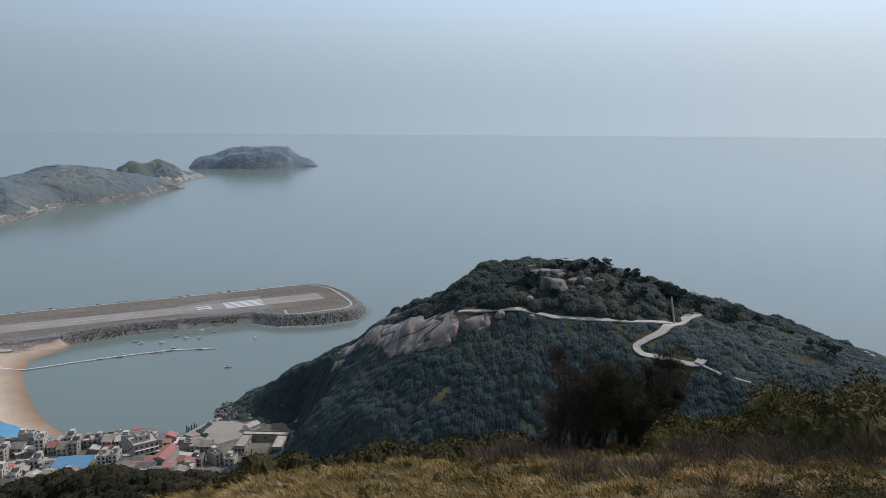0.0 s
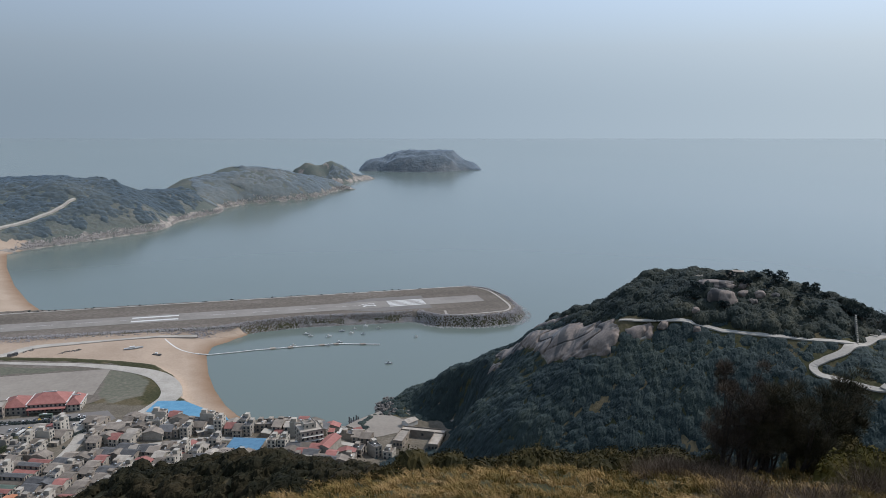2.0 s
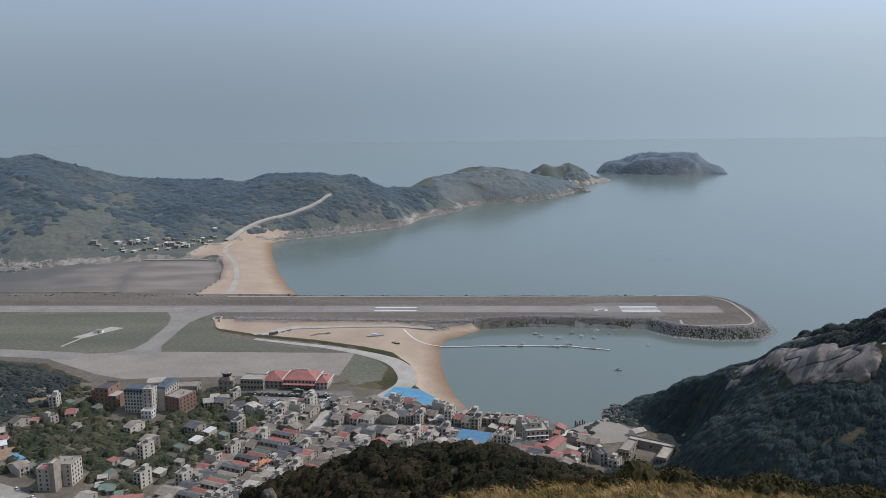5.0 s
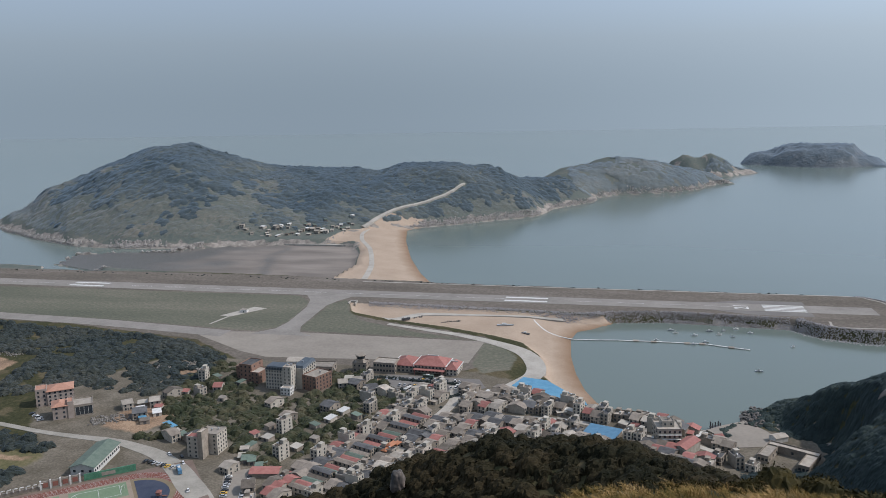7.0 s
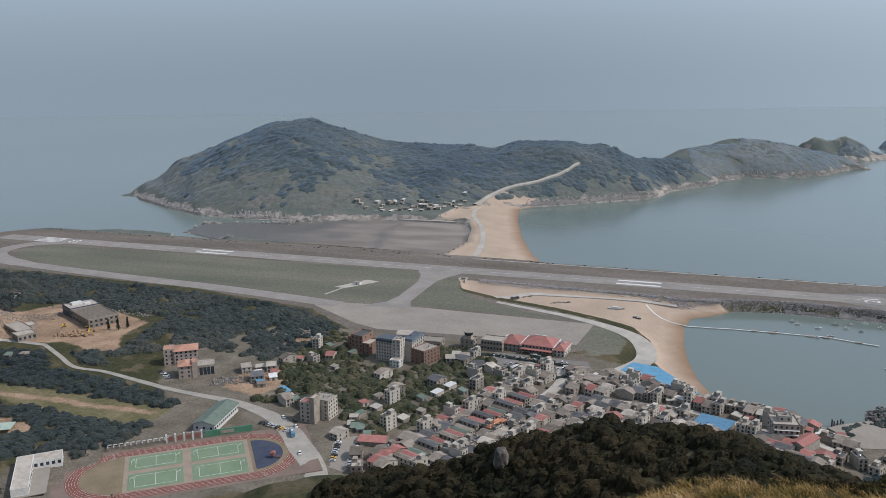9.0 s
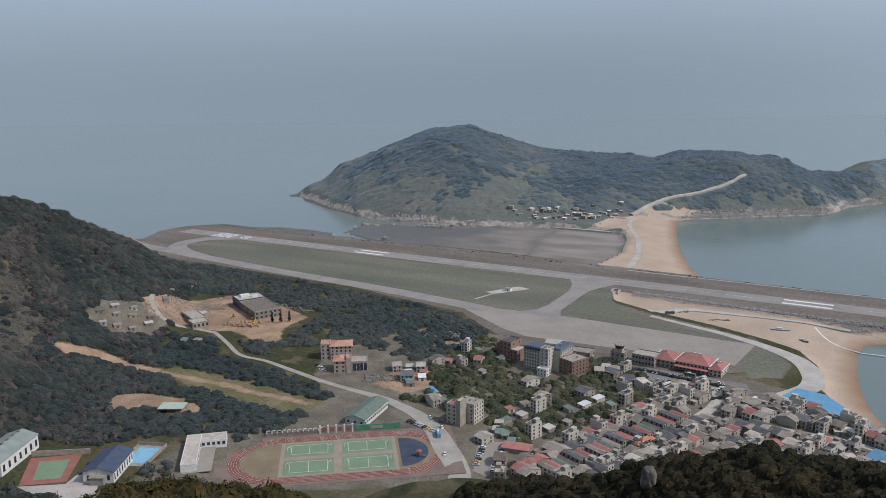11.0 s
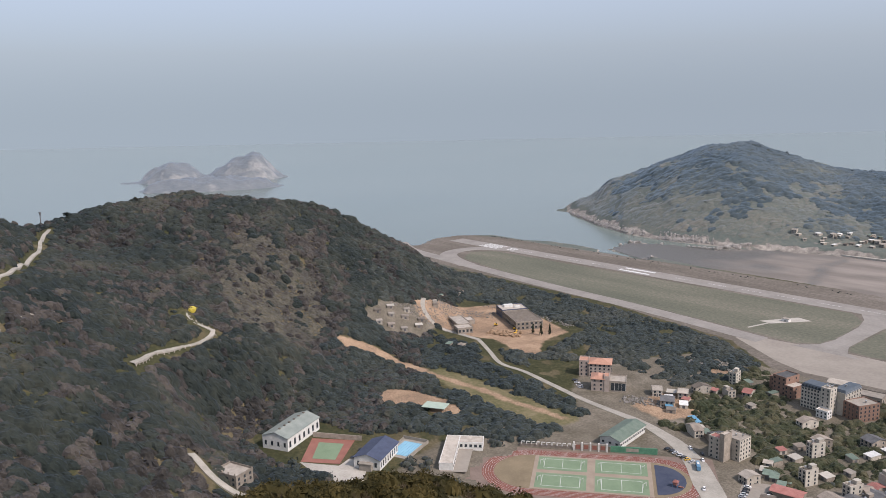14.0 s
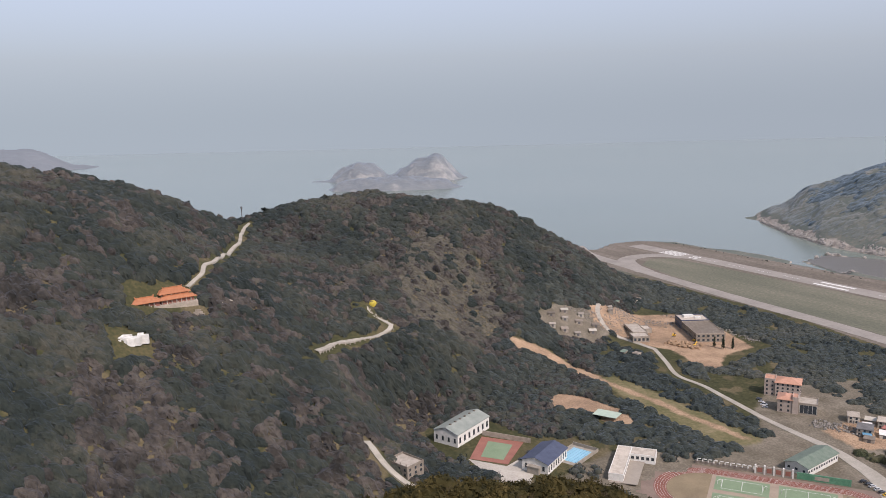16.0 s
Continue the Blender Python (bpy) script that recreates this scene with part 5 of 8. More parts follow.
def hip(name, x0, x1, y0, y1, z, rise, mat, parent, over=0.8):
    """A hipped roof over a rectangle."""
    x0, x1, y0, y1 = x0 - over, x1 + over, y0 - over, y1 + over
    bm = bmesh.new()
    e = [bm.verts.new(p) for p in ((x0, y0, z), (x1, y0, z), (x1, y1, z), (x0, y1, z))]
    low = [bm.verts.new((v.co.x, v.co.y, z - 0.3)) for v in e]
    if x1 - x0 >= y1 - y0:
        k = (y1 - y0) * 0.45
        r = [bm.verts.new((x0 + k, (y0 + y1) / 2, z + rise)), bm.verts.new((x1 - k, (y0 + y1) / 2, z + rise))]
        faces = ((e[0], e[1], r[1], r[0]), (e[1], e[2], r[1]), (e[2], e[3], r[0], r[1]), (e[3], e[0], r[0]))
    else:
        k = (x1 - x0) * 0.45
        r = [bm.verts.new(((x0 + x1) / 2, y0 + k, z + rise)), bm.verts.new(((x0 + x1) / 2, y1 - k, z + rise))]
        faces = ((e[0], e[1], r[0]), (e[1], e[2], r[1], r[0]), (e[2], e[3], r[1]), (e[3], e[0], r[0], r[1]))
    for f in faces:
        bm.faces.new(f)
    for i in range(4):
        bm.faces.new((e[i - 1], e[i], low[i], low[i - 1]))
    bm.faces.new(low)
    bmesh.ops.recalc_face_normals(bm, faces=bm.faces)
    return finish(name, bm, mat, parent)


def hip_wing(parent, x0, x1, y0, y1, h, rise, wall, roof, floors, cols, ridge_mat=None):
    boxes("wall", [(x0, x1, y0, y1, -2, h)], wall, parent)
    top = hip("roof", x0, x1, y0, y1, h, rise, roof, parent)
    for side in range(4):
        if cols[side]:
            window_grid(parent, x1 - x0, y1 - y0, floors, h / floors, cols[side], side, 1.4, 1.4, 0, (x0 + x1) / 2, (y0 + y1) / 2)
    if ridge_mat:
        boxes("ridge_cap", [(x0 + (y1 - y0) * 0.4, x1 - (y1 - y0) * 0.4, (y0 + y1) / 2 - 0.4, (y0 + y1) / 2 + 0.4, h + rise - 0.3, h + rise + 0.35), (x0 - 0.9, x0 - 0.1, y0 - 0.9, y1 + 0.9, h - 0.1, h + 0.4), (x1 + 0.1, x1 + 0.9, y0 - 0.9, y1 + 0.9, h - 0.1, h + 0.4)], ridge_mat, top, "pale ridge and gable trim")


terminal = thing("air_terminal", "low airport terminal with red hipped roofs and pale trim", "building", -148, 640, -4)
hip_wing(terminal, -27, -9, -11, 11, 6, 4.5, M_CREAM, M_REDROOF, 2, (5, 0, 0, 4), M_WHITE)
hip_wing(terminal, -8.4, 19, -10, 12, 7, 5.5, M_CREAM, M_REDROOF, 2, (9, 0, 0, 0), M_WHITE)
hip_wing(terminal, 19.6, 29, -11, 9, 5.5, 4, M_CREAM, M_REDROOF, 2, (3, 4, 0, 0), M_WHITE)
boxes("canopy", [(-8, 19, -15.5, -10.6, 4.0, 4.5), (-7, -6.4, -15, -14.4, 0, 4), (17, 17.6, -15, -14.4, 0, 4), (5, 5.6, -15, -14.4, 0, 4)], M_REDROOF, terminal)
ctl = thing("control_tower", "grey control tower with dark glazed cab", "building", -203, 628, 0)
block(ctl, -6, 6, -5, 5, 8, M_CONC, M_PALEROOF, 2, (3, 2, 0, 2))
boxes("shaft", [(-3, 3, -3, 3, 8, 11)], M_CONC, ctl)
bm = bmesh.new()
bmesh.ops.create_cone(bm, cap_ends=True, segments=8, radius1=3.3, radius2=4.4, depth=3.0, matrix=Matrix.Translation((0, 0, 12.5)))
finish("cab", bm, M_GLASS, ctl, "dark glazed control cab")
bm = bmesh.new()
bmesh.ops.create_cone(bm, cap_ends=True, segments=8, radius1=4.8, radius2=4.2, depth=0.6, matrix=Matrix.Translation((0, 0, 14.3)))
finish("cab_roof", bm, M_CONC, ctl)
office = thing("airport_office", "grey flat-roofed airport office building", "building", -182, 632, -3)
block(office, -9, 10, -7, 7, 8.5, M_CONC, M_PALEROOF, 2, (7, 3, 0, 3), 1.6, 1.6)
fire = thing("fire_station", "low pale-roofed airport shed beside the apron", "building", -236, 622, 5)
block(fire, -11, 11, -7, 7, 5.5, M_CONC, M_PALEROOF, 1, (5, 2, 0, 2), 2.2, 2.0)
fire2 = thing("hangar", "pale metal-roofed hangar by the apron", "building", -262, 634, 8)
gable_wall(18, 12, 5, 1.6, M_WHITE, fire2), gable("roof", 18, 12, 5, 1.6, M_PALEROOF, fire2)
boxes("door", [(-6, 6, -6.1, -5.95, 0, 4)], M_GREYROOF, fire2)

pink = thing("dormitory", "pinkish tiled building with salmon hipped roofs", "building", -408, 515, 36)
hip_wing(pink, -9, 9, -8, 8, 11.5, 2.6, M_PINK, M_TERRA, 4, (5, 4, 0, 3))
block(pink, -17, -9.1, -7, 5, 13, M_PINK, M_TERRA, 4, (2, 0, 0, 3))
pink2 = thing("dormitory", "pinkish tiled building with glazed wing and salmon roof", "building", -384, 492, 36)
hip_wing(pink2, -11, -1, -7, 7, 10, 2.2, M_PINK, M_TERRA, 3, (2, 0, 0, 3))
block(pink2, -0.9, 3, -7.5, 3, 12, M_PINK, M_TERRA, 0)
block(pink2, 3.1, 16, -6, 9, 8, M_CONC, M_PALEROOF, 0)
boxes("glazing", [(4, 15.4, -6.15, -5.9, 1, 7)], M_GLASS, pink2, "dark glazed front")
for i in range(5):
    boxes("mullion", [(4.0 + i * 2.85, 4.2 + i * 2.85, -6.25, -6.1, 1, 7)], M_WHITE, pink2)

barn = thing("market_hall", "long white hall with dark green pitched roof", "building", -318, 427, -81)
gable_wall(36, 15, 5.5, 2.4, M_WHITE, barn), gable("roof", 36, 15, 5.5, 2.4, M_GREENROOF, barn, 0.8)
window_grid(barn, 36, 15, 1, 5.5, 12, 2, 1.6, 1.3)
window_grid(barn, 36, 15, 1, 5.5, 3, 1, 1.6, 1.3)

works = thing("unfinished_hall", "unfinished long hall with dark sheet roof on bare soil", "building", -572, 586, -27)
block(works, -34, -12, -14, 14, 9, M_NAVY, M_PALEROOF, 2, (6, 0, 0, 4), 2.0, 1.6)
block(works, -11.9, 34, -14, 14, 8, M_CONC, M_BROWNROOF, 2, (12, 6, 0, 0), 2.2, 1.8)
boxes("roof_rib", [(-10.5 + i * 3.4, -10.1 + i * 3.4, -13.4, 13.4, 8.0, 8.3) for i in range(13)], M_CONC, works)
boxes("roof_hut", [(-30, -24, -8, 2, 9, 11.2), (-22, -19, 2, 8, 9, 10.6)], M_WHITE, works)
works2 = thing("concrete_frame", "unfinished grey concrete building beside bare soil", "building", -594, 527, -24)
block(works2, -26, 8, -7, 7, 5, M_CONC, M_PALEROOF, 1, (9, 0, 0, 3), 2.2, 2.4)
block(works2, 8.1, 22, -12, 4, 5.5, M_CONC, M_PALEROOF, 1, (4, 4, 0, 0), 2.2, 2.4)
block(works2, -22, -8, 7.1, 16, 4, M_CONC, M_PALEROOF, 1, (0, 0, 3, 2), 2.0, 1.8)

gym = thing("school_gym", "grey-green roofed white school gymnasium", "building", -471, 258, 117)
gable_wall(40, 20, 9, 3.4, M_WHITE, gym), gable("roof", 40, 20, 9, 3.4, plain("pale_green_metal_roof", (0.18, 0.205, 0.185), (0.25, 0.275, 0.245), 0.2, 0.6), gym, 0.6)
window_grid(gym, 40, 20, 1, 8, 7, 0, 2.2, 4.0)
window_grid(gym, 40, 20, 1, 8, 4, 1, 1.6, 3.0)
window_grid(gym, 40, 20, 1, 8, 4, 3, 1.6, 3.0)
boxes("roof_vent", [(-15 + i * 6, -13.6 + i * 6, -0.7, 0.7, 12.4, 13.1) for i in range(6)], M_GREYROOF, gym)
navy = thing("school_hall", "white school hall under a dark blue pitched roof", "building", -403, 281, 120)
gable_wall(29, 18, 7, 3.2, M_WHITE, navy), gable("roof", 29, 18, 7, 3.2, M_NAVY, navy, 0.9)
window_grid(navy, 29, 18, 1, 6.5, 8, 0, 1.3, 3.6)
window_grid(navy, 29, 18, 1, 6.5, 3, 3, 1.6, 2.8)
boxes("porch", [(-17.5, -14.6, -4, 4, -1, 4.6), (-18, -14.5, -4.5, 4.5, 4.6, 5.0)], M_CREAM, navy)
ushape = thing("classroom_wing", "white L-shaped school wing with pale metal roof", "building", -393, 333, -47.8)
block(ushape, 0, 43, 0, 9, 4.5, M_WHITE, M_PALEROOF, 1, (0, 0, 9, 0), 1.8, 1.8, 0.3)
block(ushape, 0, 11, 9.1, 25, 4.5, M_WHITE, M_PALEROOF, 1, (0, 5, 0, 0), 1.8, 1.8, 0.3)
white_ruin = thing("unfinished_house", "roofless pale concrete building by a valley road", "building", -420, 190, 20)
block(white_ruin, -9, 9, -7, 7, 6, M_CONC, M_PALEROOF, 2, (4, 3, 0, 0), 1.5, 1.5, 1.2)
for i in range(4):
    boxes("column", [(-8 + i * 5, -7.4 + i * 5, -6.4, -5.8, 6, 8)], M_CONC, white_ruin)
pav = thing("open_shed", "open shelter with pale green sheet roof in a clearing", "shed", -440, 362, 30)
boxes("roof", [(-9, 9, -6, 6, 3.4, 3.7)], plain("mint_sheet_roof", (0.30, 0.38, 0.31), (0.38, 0.46, 0.38), 0.3, 0.6), pav)
for sx, sy in ((-8, -5), (8, -5), (8, 5), (-8, 5)):
    boxes("post", [(sx - 0.15, sx + 0.15, sy - 0.15, sy + 0.15, -0.5, 3.4)], M_CONC, pav)

# named houses out in the gardens
for kind, x, y, turn in ((KINDS[4], -322, 578, 8), (KINDS[7], -300, 560, 12), (SHEDS[6], -322, 548, 0), (KINDS[8], -350, 512, 40), (KINDS[8], -333, 522, 30), (SHEDS[6], -326, 515, 10), (KINDS[9], -332, 500, 30), (SHEDS[2], -322, 490, 30),
                         (SHEDS[0], -225, 448, 20), (SHEDS[0], -212, 440, 20), (SHEDS[1], -232, 462, 20), (KINDS[6], -290, 470, 60), (KINDS[9], -272, 470, 60), (KINDS[0], -198, 396, 20), (KINDS[5], -206, 412, 20), (SHEDS[1], -649, 536, -30), (SHEDS[2], -641, 530, -30), (SHEDS[1], -612, 436, 60), (SHEDS[2], -606, 446, 60), (SHEDS[1], -600, 457, 62), (SHEDS[0], -556, 476, 20), (SHEDS[2], -545, 482, 10), (SHEDS[2], -698, 617, 30), (SHEDS[1], -690, 606, 30), (SHEDS[2], -682, 596, 30), (SHEDS[0], -668, 560, 20), (SHEDS[2], -628, 446, 58), (SHEDS[1], -622, 458, 60), (SHEDS[5], -634, 466, 62), (SHEDS[2], -618, 472, 60), (SHEDS[1], -628, 482, 55), (SHEDS[2], -612, 488, 58), (SHEDS[5], -604, 478, 60)):
    stand(kind, x, y, turn)
for kind, x, y, turn in ((SHEDS[3], -336, 508, 40), (SHEDS[4], -329, 497, 40), (SHEDS[3], -322, 506, 35), (SHEDS[5], -342, 520, 30), (SHEDS[4], -300, 486, 60), (SHEDS[5], -292, 478, 60), (SHEDS[0], -283, 474, 60), (SHEDS[5], -228, 452, 20), (SHEDS[0], -220, 447, 20), (SHEDS[0], -212, 447, 22),
                         (SHEDS[3], -238, 606, 10), (SHEDS[5], -206, 604, 12), (KINDS[8], -196, 596, 20), (KINDS[9], -180, 580, 30), (KINDS[8], -206, 588, 20), (SHEDS[3], -98, 566, 30), (SHEDS[5], -30, 560, 20)):
    stand(kind, x, y, turn)
big_red = thing("shed", "wide low shed with bright red sheet roof", "shed", -205, 434, 10)
boxes("wall", [(-9, 9, -5, 5, -1, 3)], M_CONC, big_red)
gable("roof", 18, 10, 3, 1.2, M_REDROOF, big_red)
white_inn = thing("guest_house", "white four-storey house with balconies near the harbour", "building", 44, 523, 10)
block(white_inn, -10, 6, -8, 8, 12.5, M_CREAM, M_PALEROOF, 4, (5, 3, 0, 3))
block(white_inn, -6, 2, -3, 5, 16, M_CREAM, M_PALEROOF, 1, (2, 2, 0, 2), 1.2, 1.2, 0.5, 12.6)
boxes("balcony", [(-9.5, 5.5, -9.3, -8.0, 3.0 + 3.1 * k, 3.2 + 3.1 * k) for k in range(3)], M_WHITE, white_inn)
water_tank(-1, 1, 16, white_inn, 1.0)
red_shed = thing("shed", "long house with red sheet roof near the harbour", "shed", 54, 511, -32)
gable_wall(9, 20, 6, 1.6, M_CREAM, red_shed, "y"), gable("roof", 9, 20, 6, 1.6, M_REDROOF, red_shed, 0.4, "y")
blue_shed = thing("shed", "flat shed with bright blue sheet roof", "shed", 0, 526, -18)
boxes("wall", [(-11, 11, -9, 9, -1, 3.6)], M_CONC, blue_shed)
boxes("roof", [(-11.5, 11.5, -9.5, 9.5, 3.6, 3.85)], M_BLUEROOF, blue_shed)
stand(KINDS[1], 84, 506, 20), stand(KINDS[3], 93, 500, -30), stand(SHEDS[6], 79, 545, 15)
u_house = thing("old_barracks", "roofless grey U-shaped concrete building below the headland", "building", 118, 518, -28)
for b in ((-16, 16, 8, 14), (-16, -9, -12, 7.9), (9, 16, -12, 7.9)):
    block(u_house, *b, 4.5, M_CONC, M_PALEROOF, 1, (3, 3, 0, 3), 1.5, 1.5, 0.8)
yard_hut = thing("shed", "pale boathouse on the harbour quay", "shed", 118, 550, 30)
gable_wall(10, 7, 3.5, 1.2, M_WHITE, yard_hut), gable("roof", 10, 7, 3.5, 1.2, M_PALEROOF, yard_hut)
structure(sheet("quay", [(72, 560), (84, 570), (101, 581), (112, 566), (117, 556), (108, 538), (88, 533), (82, 548)], 5.25, M_APRON, 5), "pale concrete harbour quay and slipway", "quay")
structure(sheet("tarpaulin", [(-72, 612), (-65, 633), (-45, 628), (-13, 586), (-11, 579), (-22, 586), (-43, 595), (-58, 603)], 10.36, M_TARP, 0.5), "bright blue tarpaulin spread by the beach", "tarpaulin")

# ---- sports ground ----
M_TRACK = plain("red_running_track", (0.165, 0.066, 0.05), (0.215, 0.092, 0.07), 0.15, 0.9)
M_COURT = plain("green_court_paint", (0.14, 0.20, 0.122), (0.18, 0.245, 0.155), 0.12, 0.85)
M_DRYTURF = plain("dry_brown_turf", (0.16, 0.127, 0.082), (0.23, 0.183, 0.118), 0.1, 0.95)
M_PLAY = plain("dark_blue_rubber", (0.035, 0.045, 0.075), (0.06, 0.07, 0.10), 0.2, 0.85)
M_CLAY = plain("red_court_paint", (0.22, 0.092, 0.072), (0.28, 0.125, 0.095), 0.15, 0.85)
M_POOLWATER = plain("light_blue_pool_water", (0.19, 0.42, 0.55), (0.25, 0.49, 0.61), 0.2, 0.08, 0.5)
AX, AY = 0.786, 0.618
TC = (-297.5, 368)


def field(u, v):
    return TC[0] + u * AX + v * AY, TC[1] + u * AY - v * AX


def oval(half, r, n=16):
    pts = [(half + r * math.cos(a), r * math.sin(a)) for a in np.linspace(-math.pi / 2, math.pi / 2, n)]
    return [field(*p) for p in pts + [(-u, -v) for u, v in pts]]


structure(sheet("sports_ground", [field(*p) for p in ((-76, -34), (76, -34), (76, 34), (-76, 34))], 12.05, plain("sports_yard", (0.155, 0.115, 0.094), (0.21, 0.158, 0.13), 0.1, 0.9)), "brownish paved yard round a running track", "sports ground")
track = structure(sheet("running_track", oval(37, 31), 12.13, M_TRACK), "oval red running track with white lanes", "running track")
for r in (30.2, 28.6, 27.0, 25.4, 23.8):
    pts = [field(*p) for p in [(37 + r * math.cos(a), r * math.sin(a)) for a in np.linspace(-math.pi / 2, math.pi / 2, 20)] + [(-37 - r * math.cos(a), -r * math.sin(a)) for a in np.linspace(-math.pi / 2, math.pi / 2, 20)]]
    strip("lane_line", pts + [pts[0]], 0.09, M_PAINT, level=12.2, thick=0.03, step=8, parent=track)
structure(sheet("field_centre", oval(37, 23.4), 12.19, M_DRYTURF, 0.1), "dry brown turf inside the running track", "turf")
structure(sheet("court_yard", [field(*p) for p in ((-36, -23.3), (37, -23.3), (37, 23.3), (-36, 23.3))], 12.24, plain("court_surround", (0.25, 0.20, 0.152), (0.31, 0.255, 0.198), 0.15, 0.9), 0.08), "tan paved strip between sports courts", "court surround")


def court(u0, u1, v0, v1, name, label, m, lines=True):
    ob = structure(sheet(name, [field(u0, v0), field(u1, v0), field(u1, v1), field(u0, v1)], 12.29, m, 0.06), label, "sports court")
    if lines:
        a0, a1, b0, b1 = u0 + 4, u1 - 4, v0 + 3, v1 - 3
        for p, q in (((a0, b0), (a1, b0)), ((a1, b0), (a1, b1)), ((a1, b1), (a0, b1)), ((a0, b1), (a0, b0)), (((a0 + a1) / 2, b0), ((a0 + a1) / 2, b1))):
            strip("court_line", [field(*p), field(*q)], 0.22, M_PAINT, level=12.34, thick=0.03, step=20, parent=ob)
    return ob


for u0, u1 in ((-33.5, -2.5), (2.5, 34.5)):
    for v0, v1 in ((-21.5, -3), (1.5, 21.5)):
        court(u0, u1, v0, v1, "ball_court", "green painted ball court with white lines", M_COURT)
structure(sheet("playground_floor", [field(*p) for p in [(39, -20)] + [(39 + 18 * math.cos(a), 20 * math.sin(a)) for a in np.linspace(-1.4, 1.4, 12)] + [(39, 20)]], 12.3, M_PLAY, 0.08), "dark blue rubber playground floor", "playground")
play = thing("play_frame", "red play frame with slide on a dark floor", "play frame", *field(50, 8), 20, 12.3)
boxes("platform", [(-1.5, 1.5, -1.5, 1.5, 1.5, 1.7)], M_CLAY, play)
for sx in (-1.4, 1.4):
    for sy in (-1.4, 1.4):
        boxes("post", [(sx - 0.1, sx + 0.1, sy - 0.1, sy + 0.1, 0, 3.4)], M_BLUEROOF, play)
hip("roof", -1.5, 1.5, -1.5, 1.5, 3.4, 1.2, M_REDROOF, play, 0.2)
boxes("slide", [(1.6, 4.6, -0.5, 0.5, 0.4, 0.7)], M_CLAY, play)


def goal(u, v, turn):
    ob = thing("goal_frame", "white metal goal frame on a green court", "goal", *field(u, v), turn, 12.35, "court goals")
    for s in (-1.5, 1.5):
        boxes("post", [(s - 0.08, s + 0.08, -0.08, 0.08, 0, 2.2)], M_WHITE, ob)
    boxes("crossbar", [(-1.6, 1.6, -0.08, 0.08, 2.2, 2.36)], M_WHITE, ob)
    return ob


for u in (-31, -5, 5, 32):
    for v in (-12, 11):
        goal(u, v, 52 + 90 - 52)
stands = thing("terrace_wall", "pale stepped terrace with arched white balustrade", "wall", *field(-22, -36), 38, 12)
boxes("step", [(-26, 10, 2.2 - 0.9 * k, 3.1 - 0.9 * k, -1, 0.6 + 0.6 * k) for k in range(4)], M_CONC, stands)
for k in range(11):
    boxes("gate_arch", [(-25 + k * 3.4, -24.3 + k * 3.4, -1.3, -0.7, 2.3, 4.4), (-25 + k * 3.4, -22.3 + k * 3.4, -1.3, -0.7, 4.0, 4.4)], M_WHITE, stands)
gatew = thing("ornate_wall", "pale ornate wall with square panels", "wall", *field(-1, -35.5), 38, 12)
boxes("wall", [(-11, 11, -0.4, 0.4, -1, 5)], M_PALEROOF, gatew)
for k in range(5):
    boxes("pillar", [(-11.3 + k * 5.4, -10.3 + k * 5.4, -0.7, 0.7, -1, 5.6)], M_WHITE, gatew)
    if k < 4:
        boxes("wall_panel", [(-9.6 + k * 5.4, -6.7 + k * 5.4, -0.55, -0.38, 1.2, 4.0)], M_CLAY, gatew)
mural = thing("mural_wall", "green painted mural wall beside the running track", "wall", *field(27, -36), 38, 12)
boxes("wall", [(-15, 15, -0.3, 0.3, -1, 4.2)], plain("green_mural_paint", (0.05, 0.16, 0.10), (0.11, 0.26, 0.17), 0.25, 0.8), mural)
boxes("panel", [(-5, 3, -0.42, -0.28, 1.0, 3.2)], M_PALEROOF, mural)

# school courts and pool
SC = 14.1
structure(sheet("tennis_court", [(-461, 268), (-434, 243), (-414, 260), (-438, 288)], SC, M_CLAY, 0.3), "red and green tennis court behind the school", "tennis court")
structure(sheet("tennis_green", [(-452, 268), (-433, 251), (-421, 261), (-438, 279)], SC + 0.05, M_COURT, 0.06), "green playing area of a tennis court", "tennis court")
structure(sheet("school_drive", [(-434, 242), (-412, 258), (-424, 288), (-418, 298), (-398, 270), (-378, 252), (-390, 240)], SC - 0.02, M_ROAD, 0.3), "pale paved school drive", "road")
structure(sheet("school_yard", [(-391, 330), (-377, 343), (-350, 312), (-362, 300)], SC, M_APRON, 0.3), "paved courtyard of a school wing", "yard")
structure(strip("fence_wall", [(-434, 291), (-463, 270)], 0.5, M_CONC, level=17.5, thick=4), "pale court fence wall", "wall")
pool = thing("swimming_pool", "light blue outdoor swimming pool with lane lines", "swimming pool", -403, 305, -67, SC - 0.1)
boxes("deck", [(-14, 14, -9.5, 9.5, -1, 0.25)], M_CREAM, pool, "pale tiled pool deck")
boxes("water", [(-10.5, 10.5, -6.6, 6.6, 0.2, 0.32)], M_POOLWATER, pool, "clear light blue water")
for k in range(6):
    boxes("lane_line", [(-10.5, 10.5, -5.6 + k * 2.2, -5.35 + k * 2.2, 0.33, 0.36)], M_BLUEROOF, pool)
boxes("surround_wall", [(-14.2, 14.2, 9.4, 9.7, -1, 2.4), (-14.2, -13.9, -9.5, 9.4, -1, 2.4), (-14.2, 14.2, -9.7, -9.4, -1, 1.2)], M_CREAM, pool)

